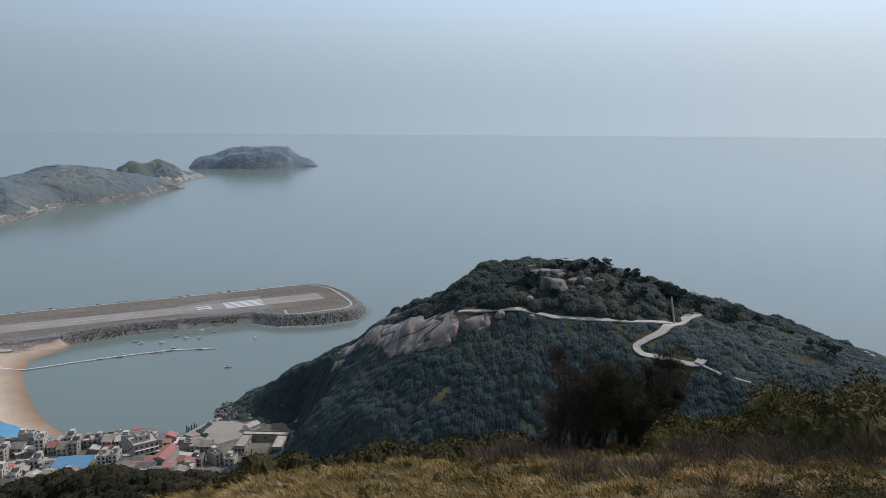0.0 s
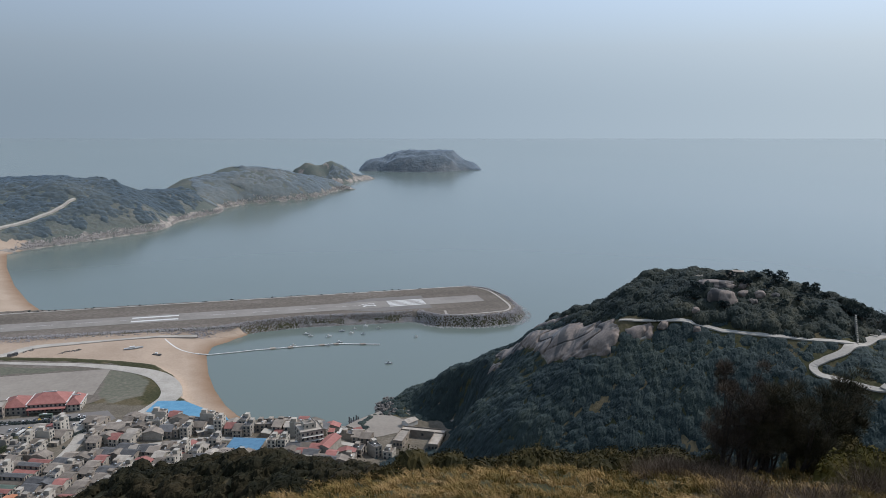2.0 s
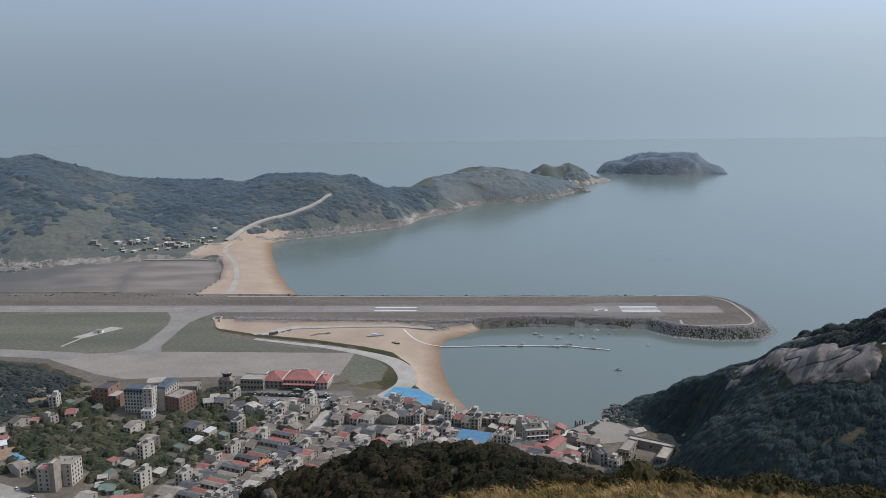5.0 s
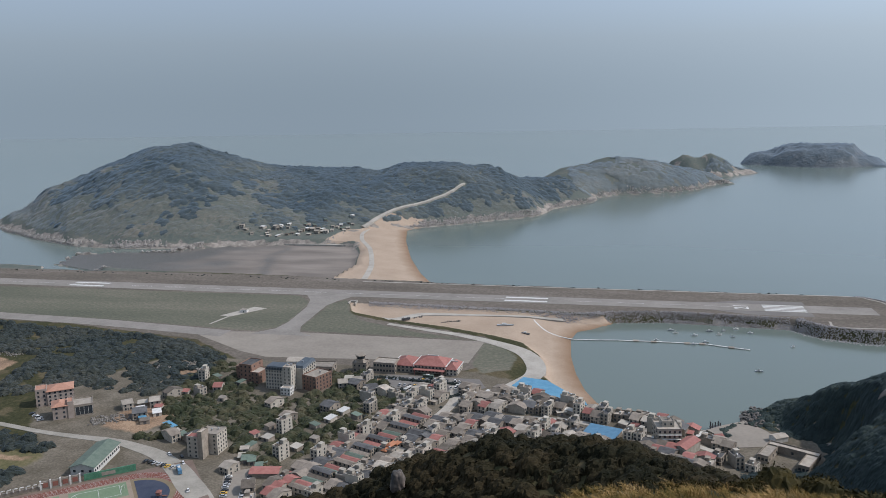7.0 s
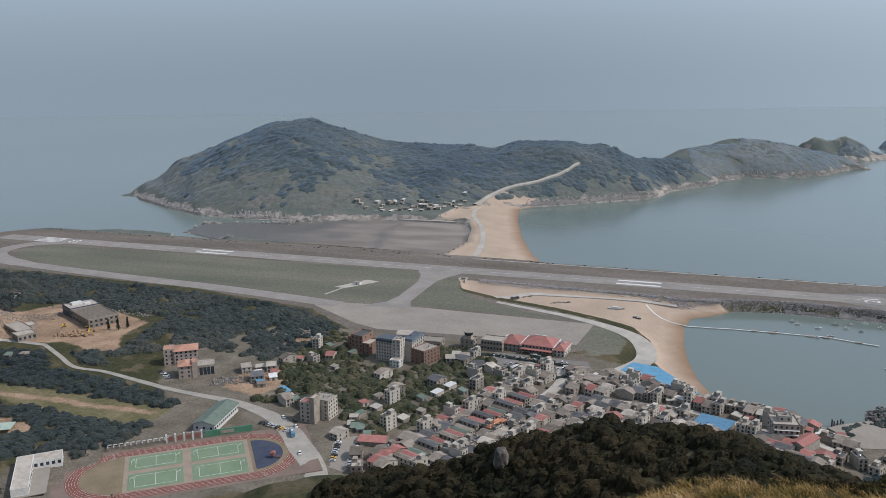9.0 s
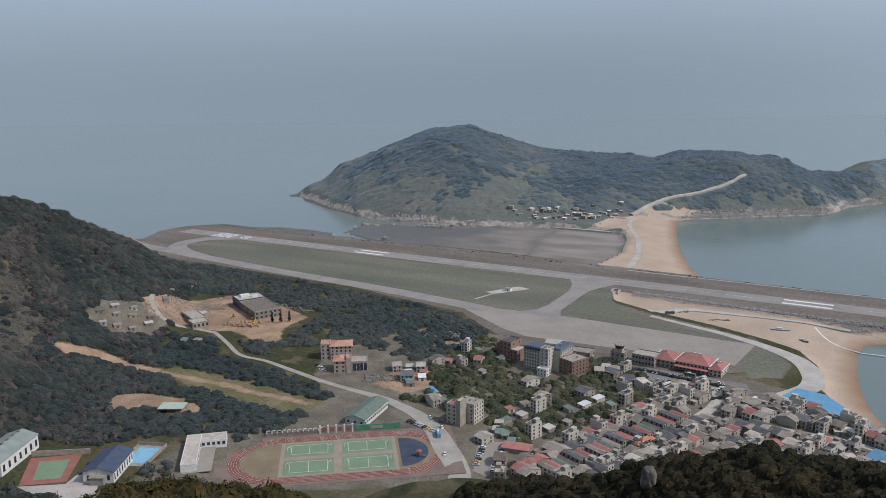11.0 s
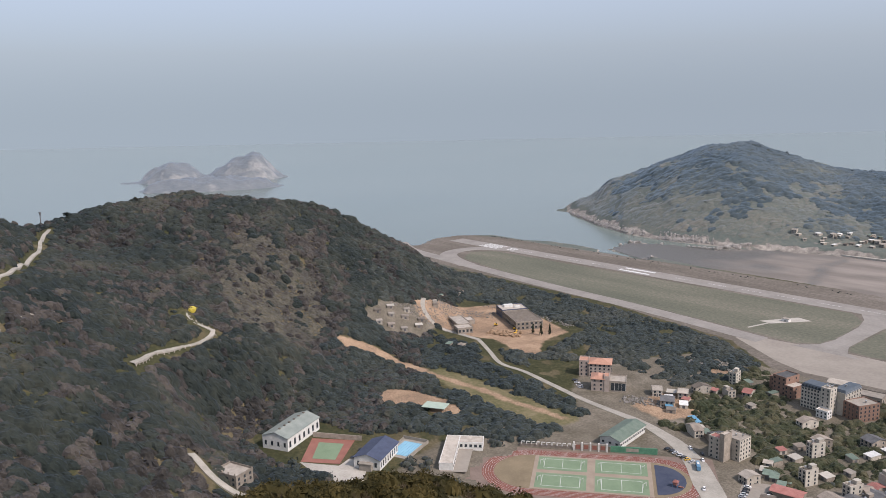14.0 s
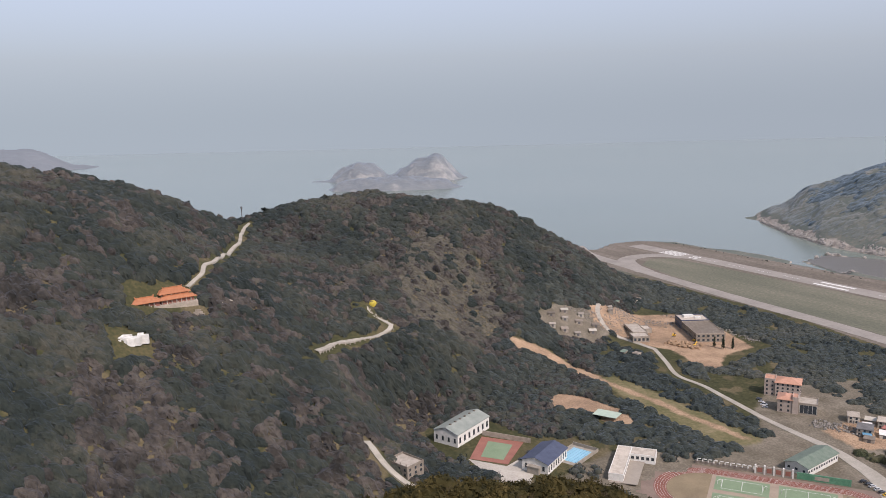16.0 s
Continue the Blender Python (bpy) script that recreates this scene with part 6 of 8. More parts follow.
# ---- temple, roads and marks on the hills ----
structure(strip("hill_road", SADDLE_ROAD, 3.0, M_HILL_ROAD, lift=0.4, thick=1.2), "pale concrete road winding to a saddle", "road")
structure(strip("hill_road", BEND_ROAD, 3.6, M_HILL_ROAD, lift=0.2, thick=3), "pale concrete hairpin road with kerb posts", "road")
structure(strip("hill_road", [(-544, 107), (-555, 119), (-571, 141)], 3, M_HILL_ROAD, lift=0.5, thick=1.2), "short pale road below the temple", "road")
structure(strip("hill_road", VALLEY_ROAD, 4.8, M_HILL_ROAD, lift=1.0, thick=2), "pale concrete valley road", "road")
structure(strip("hill_road", HEAD_ROAD, [2, 3, 3, 3, 3, 3, 3, 3, 3, 3, 3.2, 4, 5, 6, 5], M_ROAD, step=2.0, lift=0.2, thick=0.7), "pale concrete road across the headland", "road")
structure(strip("hill_road", HEAD_BEND, [6, 7, 6, 5, 4.6, 4.4, 4, 3.6, 3.6, 3.6], M_ROAD, step=2.0, lift=0.25, thick=0.7), "pale concrete road bending down the headland", "road")
structure(strip("landing", [(313, 318), (321, 320), (329, 321)], 5, M_ROAD, lift=0.5, thick=1.4), "pale concrete platform on the hillside", "platform")
structure(strip("retaining_wall", [(315, 316), (318, 306), (323, 299), (327, 293)], 1.1, M_ROAD, lift=0.9, thick=2), "stepped white retaining wall below a platform", "wall")
structure(strip("ramp", [(344, 361), (351, 367), (360, 373)], 4, M_HILL_ROAD, lift=0.4, thick=1.2), "sloping pale concrete ramp off the headland road", "ramp")
structure(strip("cliff_path", [(432, 316), (428, 310), (420, 297), (415, 286)], 3.0, M_ROAD, lift=0.6, thick=1.2), "pale path along the seaward end of the headland", "path")


rail = thing("guard_posts", "row of low pale kerb posts along a hairpin road", "kerb posts", -536, 200, 0, 0)
edge_line = curve_pts(BEND_ROAD, 5.0)
for k in range(len(edge_line) - 1):
    (ax, ay), (bx, by) = edge_line[k], edge_line[k + 1]
    q = math.hypot(bx - ax, by - ay)
    ex, ey = ax + (by - ay) / q * 2.6, ay - (bx - ax) / q * 2.6
    ez = float(land(np.array([ex]), np.array([ey]))[0])
    boxes("post", [(ex + 536 - 0.9, ex + 536 + 0.9, ey - 200 - 0.3, ey - 200 + 0.3, ez - 0.2, ez + 1.1)], M_PALEROOF, rail)


def temple():
    t = thing("temple", "temple halls with glazed orange tiled roofs on a hillside terrace", "temple", -548, 75, 100, 118.0)
    boxes("terrace", [(-22, 22, -8, 15, -8, 0.4)], M_CONC, t, "grey stone terrace")
    for x0, x1, y0, y1, h, rise in ((-21, -2, -7, 3, 3.8, 2.6), (1, 21, 5, 14, 5.0, 3.0), (-2.5, 21, -6, 0, 3.5, 1.7)):
        boxes("wall", [(x0 + 0.8, x1 - 0.8, y0 + 0.8, y1 - 0.8, 0.4, h)], M_CLAY, t, "dull red temple wall")
        for k in range(int((x1 - x0) / 3.2)):
            boxes("column", [(x0 + 1.0 + k * 3.2, x0 + 1.5 + k * 3.2, y0 - 0.2, y0 + 0.3, 0.4, h)], M_CREAM, t)
        top = hip("roof", x0, x1, y0, y1, h, rise, M_ORANGE, t, 1.0)
        mid = (y0 + y1) / 2
        boxes("ridge_tile", [(x0 + 3.5, x1 - 3.5, mid - 0.3, mid + 0.3, h + rise - 0.2, h + rise + 0.5), (x0 + 3.2, x0 + 3.8, mid - 0.3, mid + 0.3, h + rise + 0.4, h + rise + 1.2), (x1 - 3.8, x1 - 3.2, mid - 0.3, mid + 0.3, h + rise + 0.4, h + rise + 1.2)], M_ORANGE, top)
        for sx in (x0, x1):
            for sy in (y0, y1):
                boxes("eave_horn", [(sx - 0.9, sx + 0.9, sy - 0.9, sy + 0.9, h - 0.1, h + 0.7, 0.5)], M_ORANGE, top)
    for k in range(15):
        boxes("baluster", [(-21.5 + k * 3, -21.0 + k * 3, -8.0, -7.6, 0.4, 1.5)], M_PALEROOF, t)


temple()
tomb = thing("stone_terrace", "pale broken stone terraces among the scrub", "terrace", -492, 46, 70)
rr = random.Random(31)
for k in range(13):
    u, v = -9 + k * 1.5, rr.uniform(-3.5, 3.5)
    half = rr.uniform(1.6, 4.2)
    boxes("slab", [(u - half, u + half, v - 0.8, v + 0.8, -2.5, 1.0 + 0.3 * (v + 4) + rr.uniform(0, 0.9))], M_WHITE, tomb)
grave = thing("grave_terrace", "grey stone grave terrace below a hill road", "terrace", -536, 96, 80)
for k in range(3):
    boxes("slab", [(-4 + k, 4 - k, -3 + k * 2, -1.2 + k * 2, -1.5, 0.6 + k * 0.9)], M_CONC, grave)
gate = thing("archway", "ornate village archway with orange tiled roofs", "archway", -134, 472, 68)
for s in (-6, -2.5, 2.5, 6):
    boxes("column", [(s - 0.5, s + 0.5, -0.5, 0.5, -1, 6.5)], M_CREAM, gate)
boxes("beam", [(-7, 7, -0.6, 0.6, 6.5, 7.6)], M_CREAM, gate)
hip("roof", -3.6, 3.6, -1.6, 1.6, 8.6, 1.8, M_ORANGE, gate)
hip("roof", -8, -3.7, -1.4, 1.4, 7.2, 1.4, M_ORANGE, gate)
hip("roof", 3.7, 8, -1.4, 1.4, 7.2, 1.4, M_ORANGE, gate)
hall = thing("shrine", "small shrine with orange tiled roof", "shrine", -120, 462, 68)
boxes("wall", [(-5, 5, -4, 4, -1, 4)], M_CREAM, hall)
hip("roof", -5, 5, -4, 4, 4, 2.4, M_ORANGE, hall)
mast = thing("mast", "thin dark mast on the saddle", "mast", -846, 204)
boxes("pole", [(-0.35, 0.35, -0.35, 0.35, -1, 16)], M_DARKROOF, mast)
boxes("head", [(-1.5, 1.5, -0.6, 0.6, 13, 16)], M_DARKROOF, mast)
fort = thing("lookout", "low white-walled lookout post on the summit", "lookout", 311, 442, -35)
boxes("wall", [(-6, 6, -3, 3, -2, 1.4)], M_CONC, fort)
boxes("railing", [(-7, 7, -4.3, -4.1, 0.9, 1.1), (-7, 7, -4.3, -4.1, 0.2, 0.35)] + [(-7 + i, -6.85 + i, -4.3, -4.1, -1.5, 1.0) for i in range(15)], M_WHITE, fort)
boxes("roof", [(-3.5, 3.5, -2.5, 2.5, 3.0, 3.4), (-3, -2.6, -2, -1.6, 1.4, 3), (2.6, 3, -2, -1.6, 1.4, 3), (-3, -2.6, 1.6, 2, 1.4, 3), (2.6, 3, 1.6, 2, 1.4, 3)], M_CONC, fort)
stair = thing("stairway", "steep pale concrete stairway up the headland", "stairway", 326, 352, -35)
for k in range(14):
    boxes("step", [(-0.4, 0.4, k * 1.5, k * 1.5 + 1.6, -2, 0.9 + k * 0.85)], M_HILL_ROAD, stair)
structure(strip("summit_wall", [(262, 484), (272, 478), (286, 468), (298, 456)], 1.2, M_PALEROOF, lift=1.6, thick=2.5), "low pale wall round the summit terrace", "wall")
# the faint bluish sheen on the granite imitates haze
m = Nodes("weathered_pinkish_granite", 0.9, 0.3, 0.12, (0.7, 0.8, 0.95))
turned = m.tree.nodes.new("ShaderNodeMapping")
turned.vector_type, turned.inputs["Rotation"].default_value = "POINT", (0, 0, radians(37))
m.link(m.place(), turned.inputs["Vector"])
streaks = m.put("ShaderNodeTexNoise", Scale=1.0, Detail=5.0)
drawn = m.tree.nodes.new("ShaderNodeMapping")
drawn.inputs["Scale"].default_value = (0.16, 0.05, 0.05)
m.link(turned.outputs["Vector"], drawn.inputs["Vector"]), m.link(drawn.outputs["Vector"], streaks.inputs["Vector"])
stone = m.ramp(m.mix(0.5, m.noise(0.1, 6), m.noise(0.7, 5)), ((0.35, (0.14, 0.114, 0.096)), (0.65, (0.275, 0.225, 0.187))))
m.colour(m.mix(m.step(streaks.outputs["Fac"], 0.49, 0.58), stone, (0.07, 0.066, 0.062)))
m.bump(m.mix(0.5, m.noise(0.25, 6), m.noise(1.2, 5)), 0.35, 0.5)
M_SLAB = m.mat


def outcrop(x, y, half, turn, seed, label, lift=0.0, group="headland outcrops"):
    """A bulging, fissured mass of bare rock half sunk in the slope."""
    bm = bmesh.new()
    bmesh.ops.create_icosphere(bm, subdivisions=4, radius=1.0)
    for v in bm.verts:
        p = v.co.copy()
        n1 = noise.noise(p * 1.3 + Vector((seed * 9.1, 0, 0)))
        n2 = noise.noise(Vector((p.x * 4.5, p.y * 4.5, p.z * 1.2)) + Vector((0, seed * 5.3, 0)))
        crack = max(0.0, 1 - abs(noise.noise(Vector((p.x * 2.6, p.y * 2.6, p.z * 0.5 + seed)))) * 9)
        p /= (abs(p.x) ** 2.7 + abs(p.y) ** 2.7 + abs(p.z) ** 2.7) ** 0.37
        p *= 1 + 0.26 * n1 + 0.07 * n2 - 0.13 * crack
        v.co = Vector((p.x * half[0], p.y * half[1], p.z * half[2]))
    for f in bm.faces:
        f.smooth = True
    ob = finish("rock_outcrop", bm, M_SLAB)
    ob.matrix_basis = pose(x, y, float(land(np.array([x]), np.array([y]))[0]) + lift, 0, 0, turn)
    return tagged(ob, label, "rock", group)


def slab_rock(outline, rise, seed):
    """A smooth bare granite face that hugs the slope, parted by a few downhill fissures."""
    q = np.array(outline, float)
    (x0, y0), (x1, y1) = q.min(0) - 3, q.max(0) + 3
    X, Y = np.meshgrid(np.arange(x0, x1, 0.6), np.arange(y0, y1, 0.6))
    deep = inside(X, Y, outline) + 1.6 * ripple(X, Y, 13, seed) + 0.5 * ripple(X, Y, 4.5, seed + 1)
    across = X * 0.80 - Y * 0.60
    warp = across / 10.5 + 0.9 * ripple(X, Y, 34, seed + 2)
    gully = np.exp(-(np.sin(warp) / 0.08) ** 2) + 0.6 * np.exp(-(np.sin((X * 0.6 + Y * 0.8) / 13 + 0.8 * ripple(X, Y, 40, seed + 4)) / 0.06) ** 2)
    lump = 0.92 + 0.12 * np.abs(np.sin(warp)) ** 0.5 + 0.12 * ripple(X, Y, 26, seed + 3)
    rise_here = rise * (1 - np.exp(-np.clip(deep, 0, None) / 2.6)) * lump - 1.7 * gully * np.clip(deep / 3, 0, 1) + np.clip(deep, -4, 0) * 0.8
    V = np.stack([X - 0.42 * rise_here, Y - 0.62 * rise_here, land(X, Y) + 0.66 * rise_here - 0.2], -1).reshape(-1, 3)
    a, b = X.shape
    i, j = np.meshgrid(np.arange(a - 1), np.arange(b - 1), indexing="ij")
    k = (i * b + j)[deep[:-1, :-1] > -2.2]
    ob = mesh_np("rock_outcrop", V, np.c_[k, k + 1, k + b + 1, k + b], M_SLAB, True)
    return tagged(ob, "bare smooth granite face on the headland shoulder", "rock", "headland outcrops")


for i, q in enumerate(SLABS):
    slab_rock(q, (3.6, 2.4, 2.6, 2.2, 2.2)[i], 50 + 7 * i)
for i, (x, y, half, turn) in enumerate(((291, 434, (11, 6.5, 2.6), -35), (283, 417, (8.5, 5.5, 6.5), -35), (298, 416, (3.4, 2.8, 2.4), 10), (304, 409, (3.2, 2.6, 2.6), -20), (311, 404, (2.4, 2.0, 1.8), 30), (318, 410, (2.2, 1.9, 1.7), 0), (264, 414, (2.6, 2.2, 2.2), 50),
                                             (303, 424, (3.0, 2.2, 2.0), 15), (297, 405, (2.4, 2.0, 1.8), -10), (244, 416, (3.0, 2.2, 2.6), 20), (258, 402, (2.2, 1.8, 2.0), -15))):
    outcrop(x, y, half, turn, i + 20, "weathered granite boulder among summit trees", 1.8, "summit boulders")
outcrop(-50, 181, (1.8, 1.6, 2.9), 10, 40, "upright pale boulder among dark trees", 3.4, "")

# far village on the shore
shore = curve_pts([(-590, 1226), (-536, 1236), (-500, 1254), (-462, 1290), (-432, 1345)], 4)
for i in range(44):
    x, y = shore[rnd.randrange(len(shore))] + np.array((-0.55, 0.84)) * rnd.uniform(2, 24) ** 1.25 + np.array((rnd.uniform(-3, 3), 0))
    stand((SHEDS[1], SHEDS[3], SHEDS[2], SHEDS[5], SHEDS[1], SHEDS[3], SHEDS[0], KINDS[8])[i % 8], x, y, rnd.uniform(-30, 40))

# ---- armour rock, pier, boats ----
def rocks(name, label, line, width, count, size, seed, mat=None):
    """Loose rocks strewn along a band beside a line."""
    r = np.random.RandomState(seed)
    p = curve_pts(line, 3)
    t = np.gradient(p, axis=0)
    t /= np.linalg.norm(t, axis=1)[:, None]
    k = r.randint(0, len(p), count)
    off = r.uniform(0, 1, count)
    xy = p[k] + np.c_[-t[k, 1], t[k, 0]] * (off * width)[:, None] + r.normal(0, 1.2, (count, 2))
    return rock_field(name, label, xy, size, seed, mat)


def rock_field(name, label, xy, size, seed, mat=None):
    r = np.random.RandomState(seed + 500)
    count = len(xy)
    bm = bmesh.new()
    bmesh.ops.create_icosphere(bm, subdivisions=1, radius=1.0)
    bv = np.array([v.co[:] for v in bm.verts])
    bf = np.array([[v.index for v in f.verts] for f in bm.faces])
    bm.free()
    gz_ = np.maximum(land(xy[:, 0], xy[:, 1]), -0.6)
    V = []
    for i in range(count):
        s = r.uniform(*size)
        q = bv * r.uniform(0.65, 1.25, (len(bv), 1)) * s * r.uniform(0.7, 1.2, 3)
        V.append(q + (xy[i, 0], xy[i, 1], gz_[i] + s * 0.35))
    F = (bf[None] + (np.arange(count) * len(bv))[:, None, None]).reshape(-1, 3)
    ob = mesh_np(name, np.vstack(V), F, mat or M_BOULDER)
    return tagged(ob, label, "rocks", kind="stuff")


M_SCRAP = plain("mixed_grey_rubble", (0.10, 0.095, 0.085), (0.27, 0.25, 0.225), 0.6, 0.9)
M_DUG = plain("dug_orange_soil", (0.22, 0.145, 0.09), (0.34, 0.235, 0.15), 0.4, 0.95)
M_WETROCK = plain("dark_wet_rock", (0.08, 0.075, 0.07), (0.17, 0.155, 0.14), 0.4, 0.7)
rocks("armour_rocks", "grey armour rocks banked along the runway edge", [(-40, 823), (10, 838), (60, 846), (120, 843), (183, 838)], 11, 2900, (0.35, 0.85), 3)
rocks("armour_rocks", "grey armour blocks round the runway tip", [(183, 838), (206, 811), (252, 797), (298, 803), (320, 835), (323, 885), (312, 940), (284, 963)], 17, 4300, (0.45, 0.95), 4)
rocks("armour_rocks", "grey armour rocks on the seaward runway side", [(284, 963), (187, 966), (44, 966), (-98, 966), (-200, 967)], 7, 1000, (0.5, 1.1), 5)
rocks("bank_rocks", "pale rubble bank below the runway", [(-260, 841), (-194, 838), (-115, 835), (-40, 828)], 10, 1700, (0.35, 0.85), 6)
rocks("shore_rocks", "dark rocks at the foot of the headland", [(104, 574), (101, 592), (106, 612), (112, 622)], -11, 170, (0.6, 1.8), 7, M_WETROCK)
# pale rock, with a sheen laid on as haze
M_FARROCK = plain("pale_sea_worn_rock", (0.17, 0.16, 0.15), (0.40, 0.37, 0.335), 0.12, 0.9, bump=0.3, sheen=0.2)


def water_line(a0, a1, r0, r1):
    """The first rise out of the water along each bearing, as plan places."""
    az, dist = np.radians(np.arange(a0, a1, 0.12)), np.arange(r0, r1, 4.0)
    A, D = np.meshgrid(az, dist, indexing="ij")
    up = land(D * np.sin(A), D * np.cos(A)) > 1.6
    first = dist[np.argmax(up, 1)]
    return [(r * math.sin(a), r * math.cos(a)) for a, r, ok in zip(az, first, up.any(1)) if ok]


for name, a0, a1, r0, count, seed in (("cape_rocks", -13.8, -4.6, 1300, 1500, 8), ("cape_rocks", -4.2, 8.0, 1300, 1700, 10), ("cape_rocks", -40.6, -35.5, 1345, 1300, 9), ("cape_rocks", -35.5, -28.5, 1200, 1300, 12)):
    line = np.array(water_line(a0, a1, r0, 2600))
    r_ = np.random.RandomState(seed)
    spot = line[r_.randint(0, len(line), count)]
    spot = spot * (1 + (r_.uniform(-0.2, 1.0, count) ** 2 * 16 / np.hypot(*spot.T)))[:, None] + r_.normal(0, 1.2, (count, 2))
    rock_field(name, "pale sea-worn rocks along the far shore", spot, (0.4, 1.9), seed, M_FARROCK)
pier = thing("floating_pier", "long white floating pier across the bay", "pier", 0, 0, 0, 0)
for i, (a, b) in enumerate((((-30, 774), (12, 778)), ((12.5, 778), (47, 779)), ((47.5, 779), (92, 779)), ((92.5, 779), (134, 766)))):
    strip("walkway", [a, ((a[0] + b[0]) / 2, (a[1] + b[1]) / 2 - 0.5), b], 1.6, M_WHITE, level=0.75, thick=0.6, parent=pier)
strip("gangway", [(-74, 822), (-66, 804), (-57, 789), (-44, 779), (-30.5, 774)], 1.5, M_WHITE, level=[5.6, 4.4, 3.2, 1.8, 0.8], thick=0.5, parent=pier)
for x, y in ((30, 779), (47, 778), (78, 778), (92, 778), (118, 771)):
    boxes("pontoon", [(x - 2.6, x + 2.6, y - 2.2, y + 2.2, -0.2, 0.95)], M_CONC, pier)


def boat(label, length, hull, seed):
    ob = thing("boat", label, "boat", 0, 0, 0, 0, "moored boats")
    w = length * 0.3
    bm = bmesh.new()
    rows = []
    for u, k, lift in ((-0.5, 0.8, 0), (-0.2, 1.0, 0), (0.2, 0.85, 0.1), (0.42, 0.35, 0.3), (0.5, 0.04, 0.45)):
        x = u * length
        rows.append([bm.verts.new((x, -w / 2 * k, 0.9 + lift)), bm.verts.new((x, -w / 2 * k * 0.7, -0.2)), bm.verts.new((x, w / 2 * k * 0.7, -0.2)), bm.verts.new((x, w / 2 * k, 0.9 + lift))])
    for p, q in zip(rows, rows[1:]):
        for i in range(3):
            bm.faces.new((p[i], p[i + 1], q[i + 1], q[i]))
        bm.faces.new((p[3], p[0], q[0], q[3]))
    bm.faces.new(rows[0]), bm.faces.new(rows[-1])
    bmesh.ops.recalc_face_normals(bm, faces=bm.faces)
    finish("hull", bm, hull, ob)
    cabin = boxes("cabin", [(-length * 0.22, length * 0.08, -w * 0.28, w * 0.28, 0.9, 2.4, 0.15)], M_WHITE, ob)
    boxes("cabin_window", [(length * 0.04, length * 0.075, -w * 0.22, w * 0.22, 1.5, 2.1)], M_GLASS, cabin)
    return ob


BOATS = [boat("small white fishing boat moored in the bay", 5.5, M_WHITE, 1), boat("small grey fishing boat moored in the bay", 6.5, M_GREY_HULL, 2), boat("little open boat moored beside the pier", 4.2, M_GREY_HULL, 3)]
hulk = boat("grey stranded vessel lying on wet sand", 17, M_GREY_HULL, 4)
stand(hulk, -100, 793, 8, 0.2)
wreck = boat("dark worn hull lying on the sand", 9, M_DARKROOF, 5)
stand(wreck, -77, 771, -25, 0.2)
for i, (x, y, turn) in enumerate(((70, 812, 5), (88, 806, 20), (124, 806, -10), (131, 834, 15), (132, 706, -8), (175, 782, 30), (50, 783, 0), (96, 783, 8), (84, 775, -6), (112, 812, 12), (104, 822, 0), (118, 826, 25), (143, 822, -15), (66, 820, 10))):
    stand_on = BOATS[i % 3]
    if i < 3:
        stand_on.matrix_basis = pose(x, y, 0.1, 0, 0, turn)
    else:
        copy_thing(stand_on, pose(x, y, 0.1, 0, 0, turn))

# ---- vehicles ----
M_CARS = [plain("silver_car_paint", (0.40, 0.41, 0.42), (0.5, 0.51, 0.52), 1, 0.3, 0.5), plain("white_car_paint", (0.68, 0.68, 0.67), (0.78, 0.78, 0.77), 1, 0.3, 0.5),
          plain("black_car_paint", (0.02, 0.022, 0.025), (0.04, 0.042, 0.045), 1, 0.25, 0.5), plain("yellow_car_paint", (0.62, 0.36, 0.03), (0.72, 0.44, 0.05), 1, 0.35, 0.5)]


def car(label, paint, length=4.3, wd=1.75, hh=1.45):
    ob = thing("car", label, "car", 0, 0, 0, 0, "parked cars")
    boxes("body", [(-length / 2, length / 2, -wd / 2, wd / 2, 0.3, 0.85, 0.06)], paint, ob)
    boxes("cabin", [(-length * 0.36, length * 0.24, -wd / 2 + 0.06, wd / 2 - 0.06, 0.85, hh, 0.28)], M_GLASS, ob, "dark glazed cabin")
    boxes("roof", [(-length * 0.28, length * 0.16, -wd / 2 + 0.3, wd / 2 - 0.3, hh, hh + 0.05)], paint, ob)
    for sx in (-length * 0.31, length * 0.31):
        for sy in (-wd / 2 + 0.05, wd / 2 - 0.05):
            bm = bmesh.new()
            bmesh.ops.create_cone(bm, cap_ends=True, segments=10, radius1=0.32, radius2=0.32, depth=0.2, matrix=Matrix.Translation((sx, sy, 0.32)) @ Matrix.Rotation(math.pi / 2, 4, "X"))
            wheel = finish("wheel", bm, M_TYRE, ob)
            boxes("rim", [(sx - 0.18, sx + 0.18, sy - 0.115, sy + 0.115, 0.14, 0.5)], M_STEEL, wheel)
    return ob


CARS = [car("silver parked car on pale concrete", M_CARS[0]), car("white parked car on pale concrete", M_CARS[1]), car("black parked car on pale concrete", M_CARS[2]), car("yellow parked taxi on pale concrete", M_CARS[3]), car("white parked van on pale concrete", M_CARS[1], 5, 1.9, 2.1)]


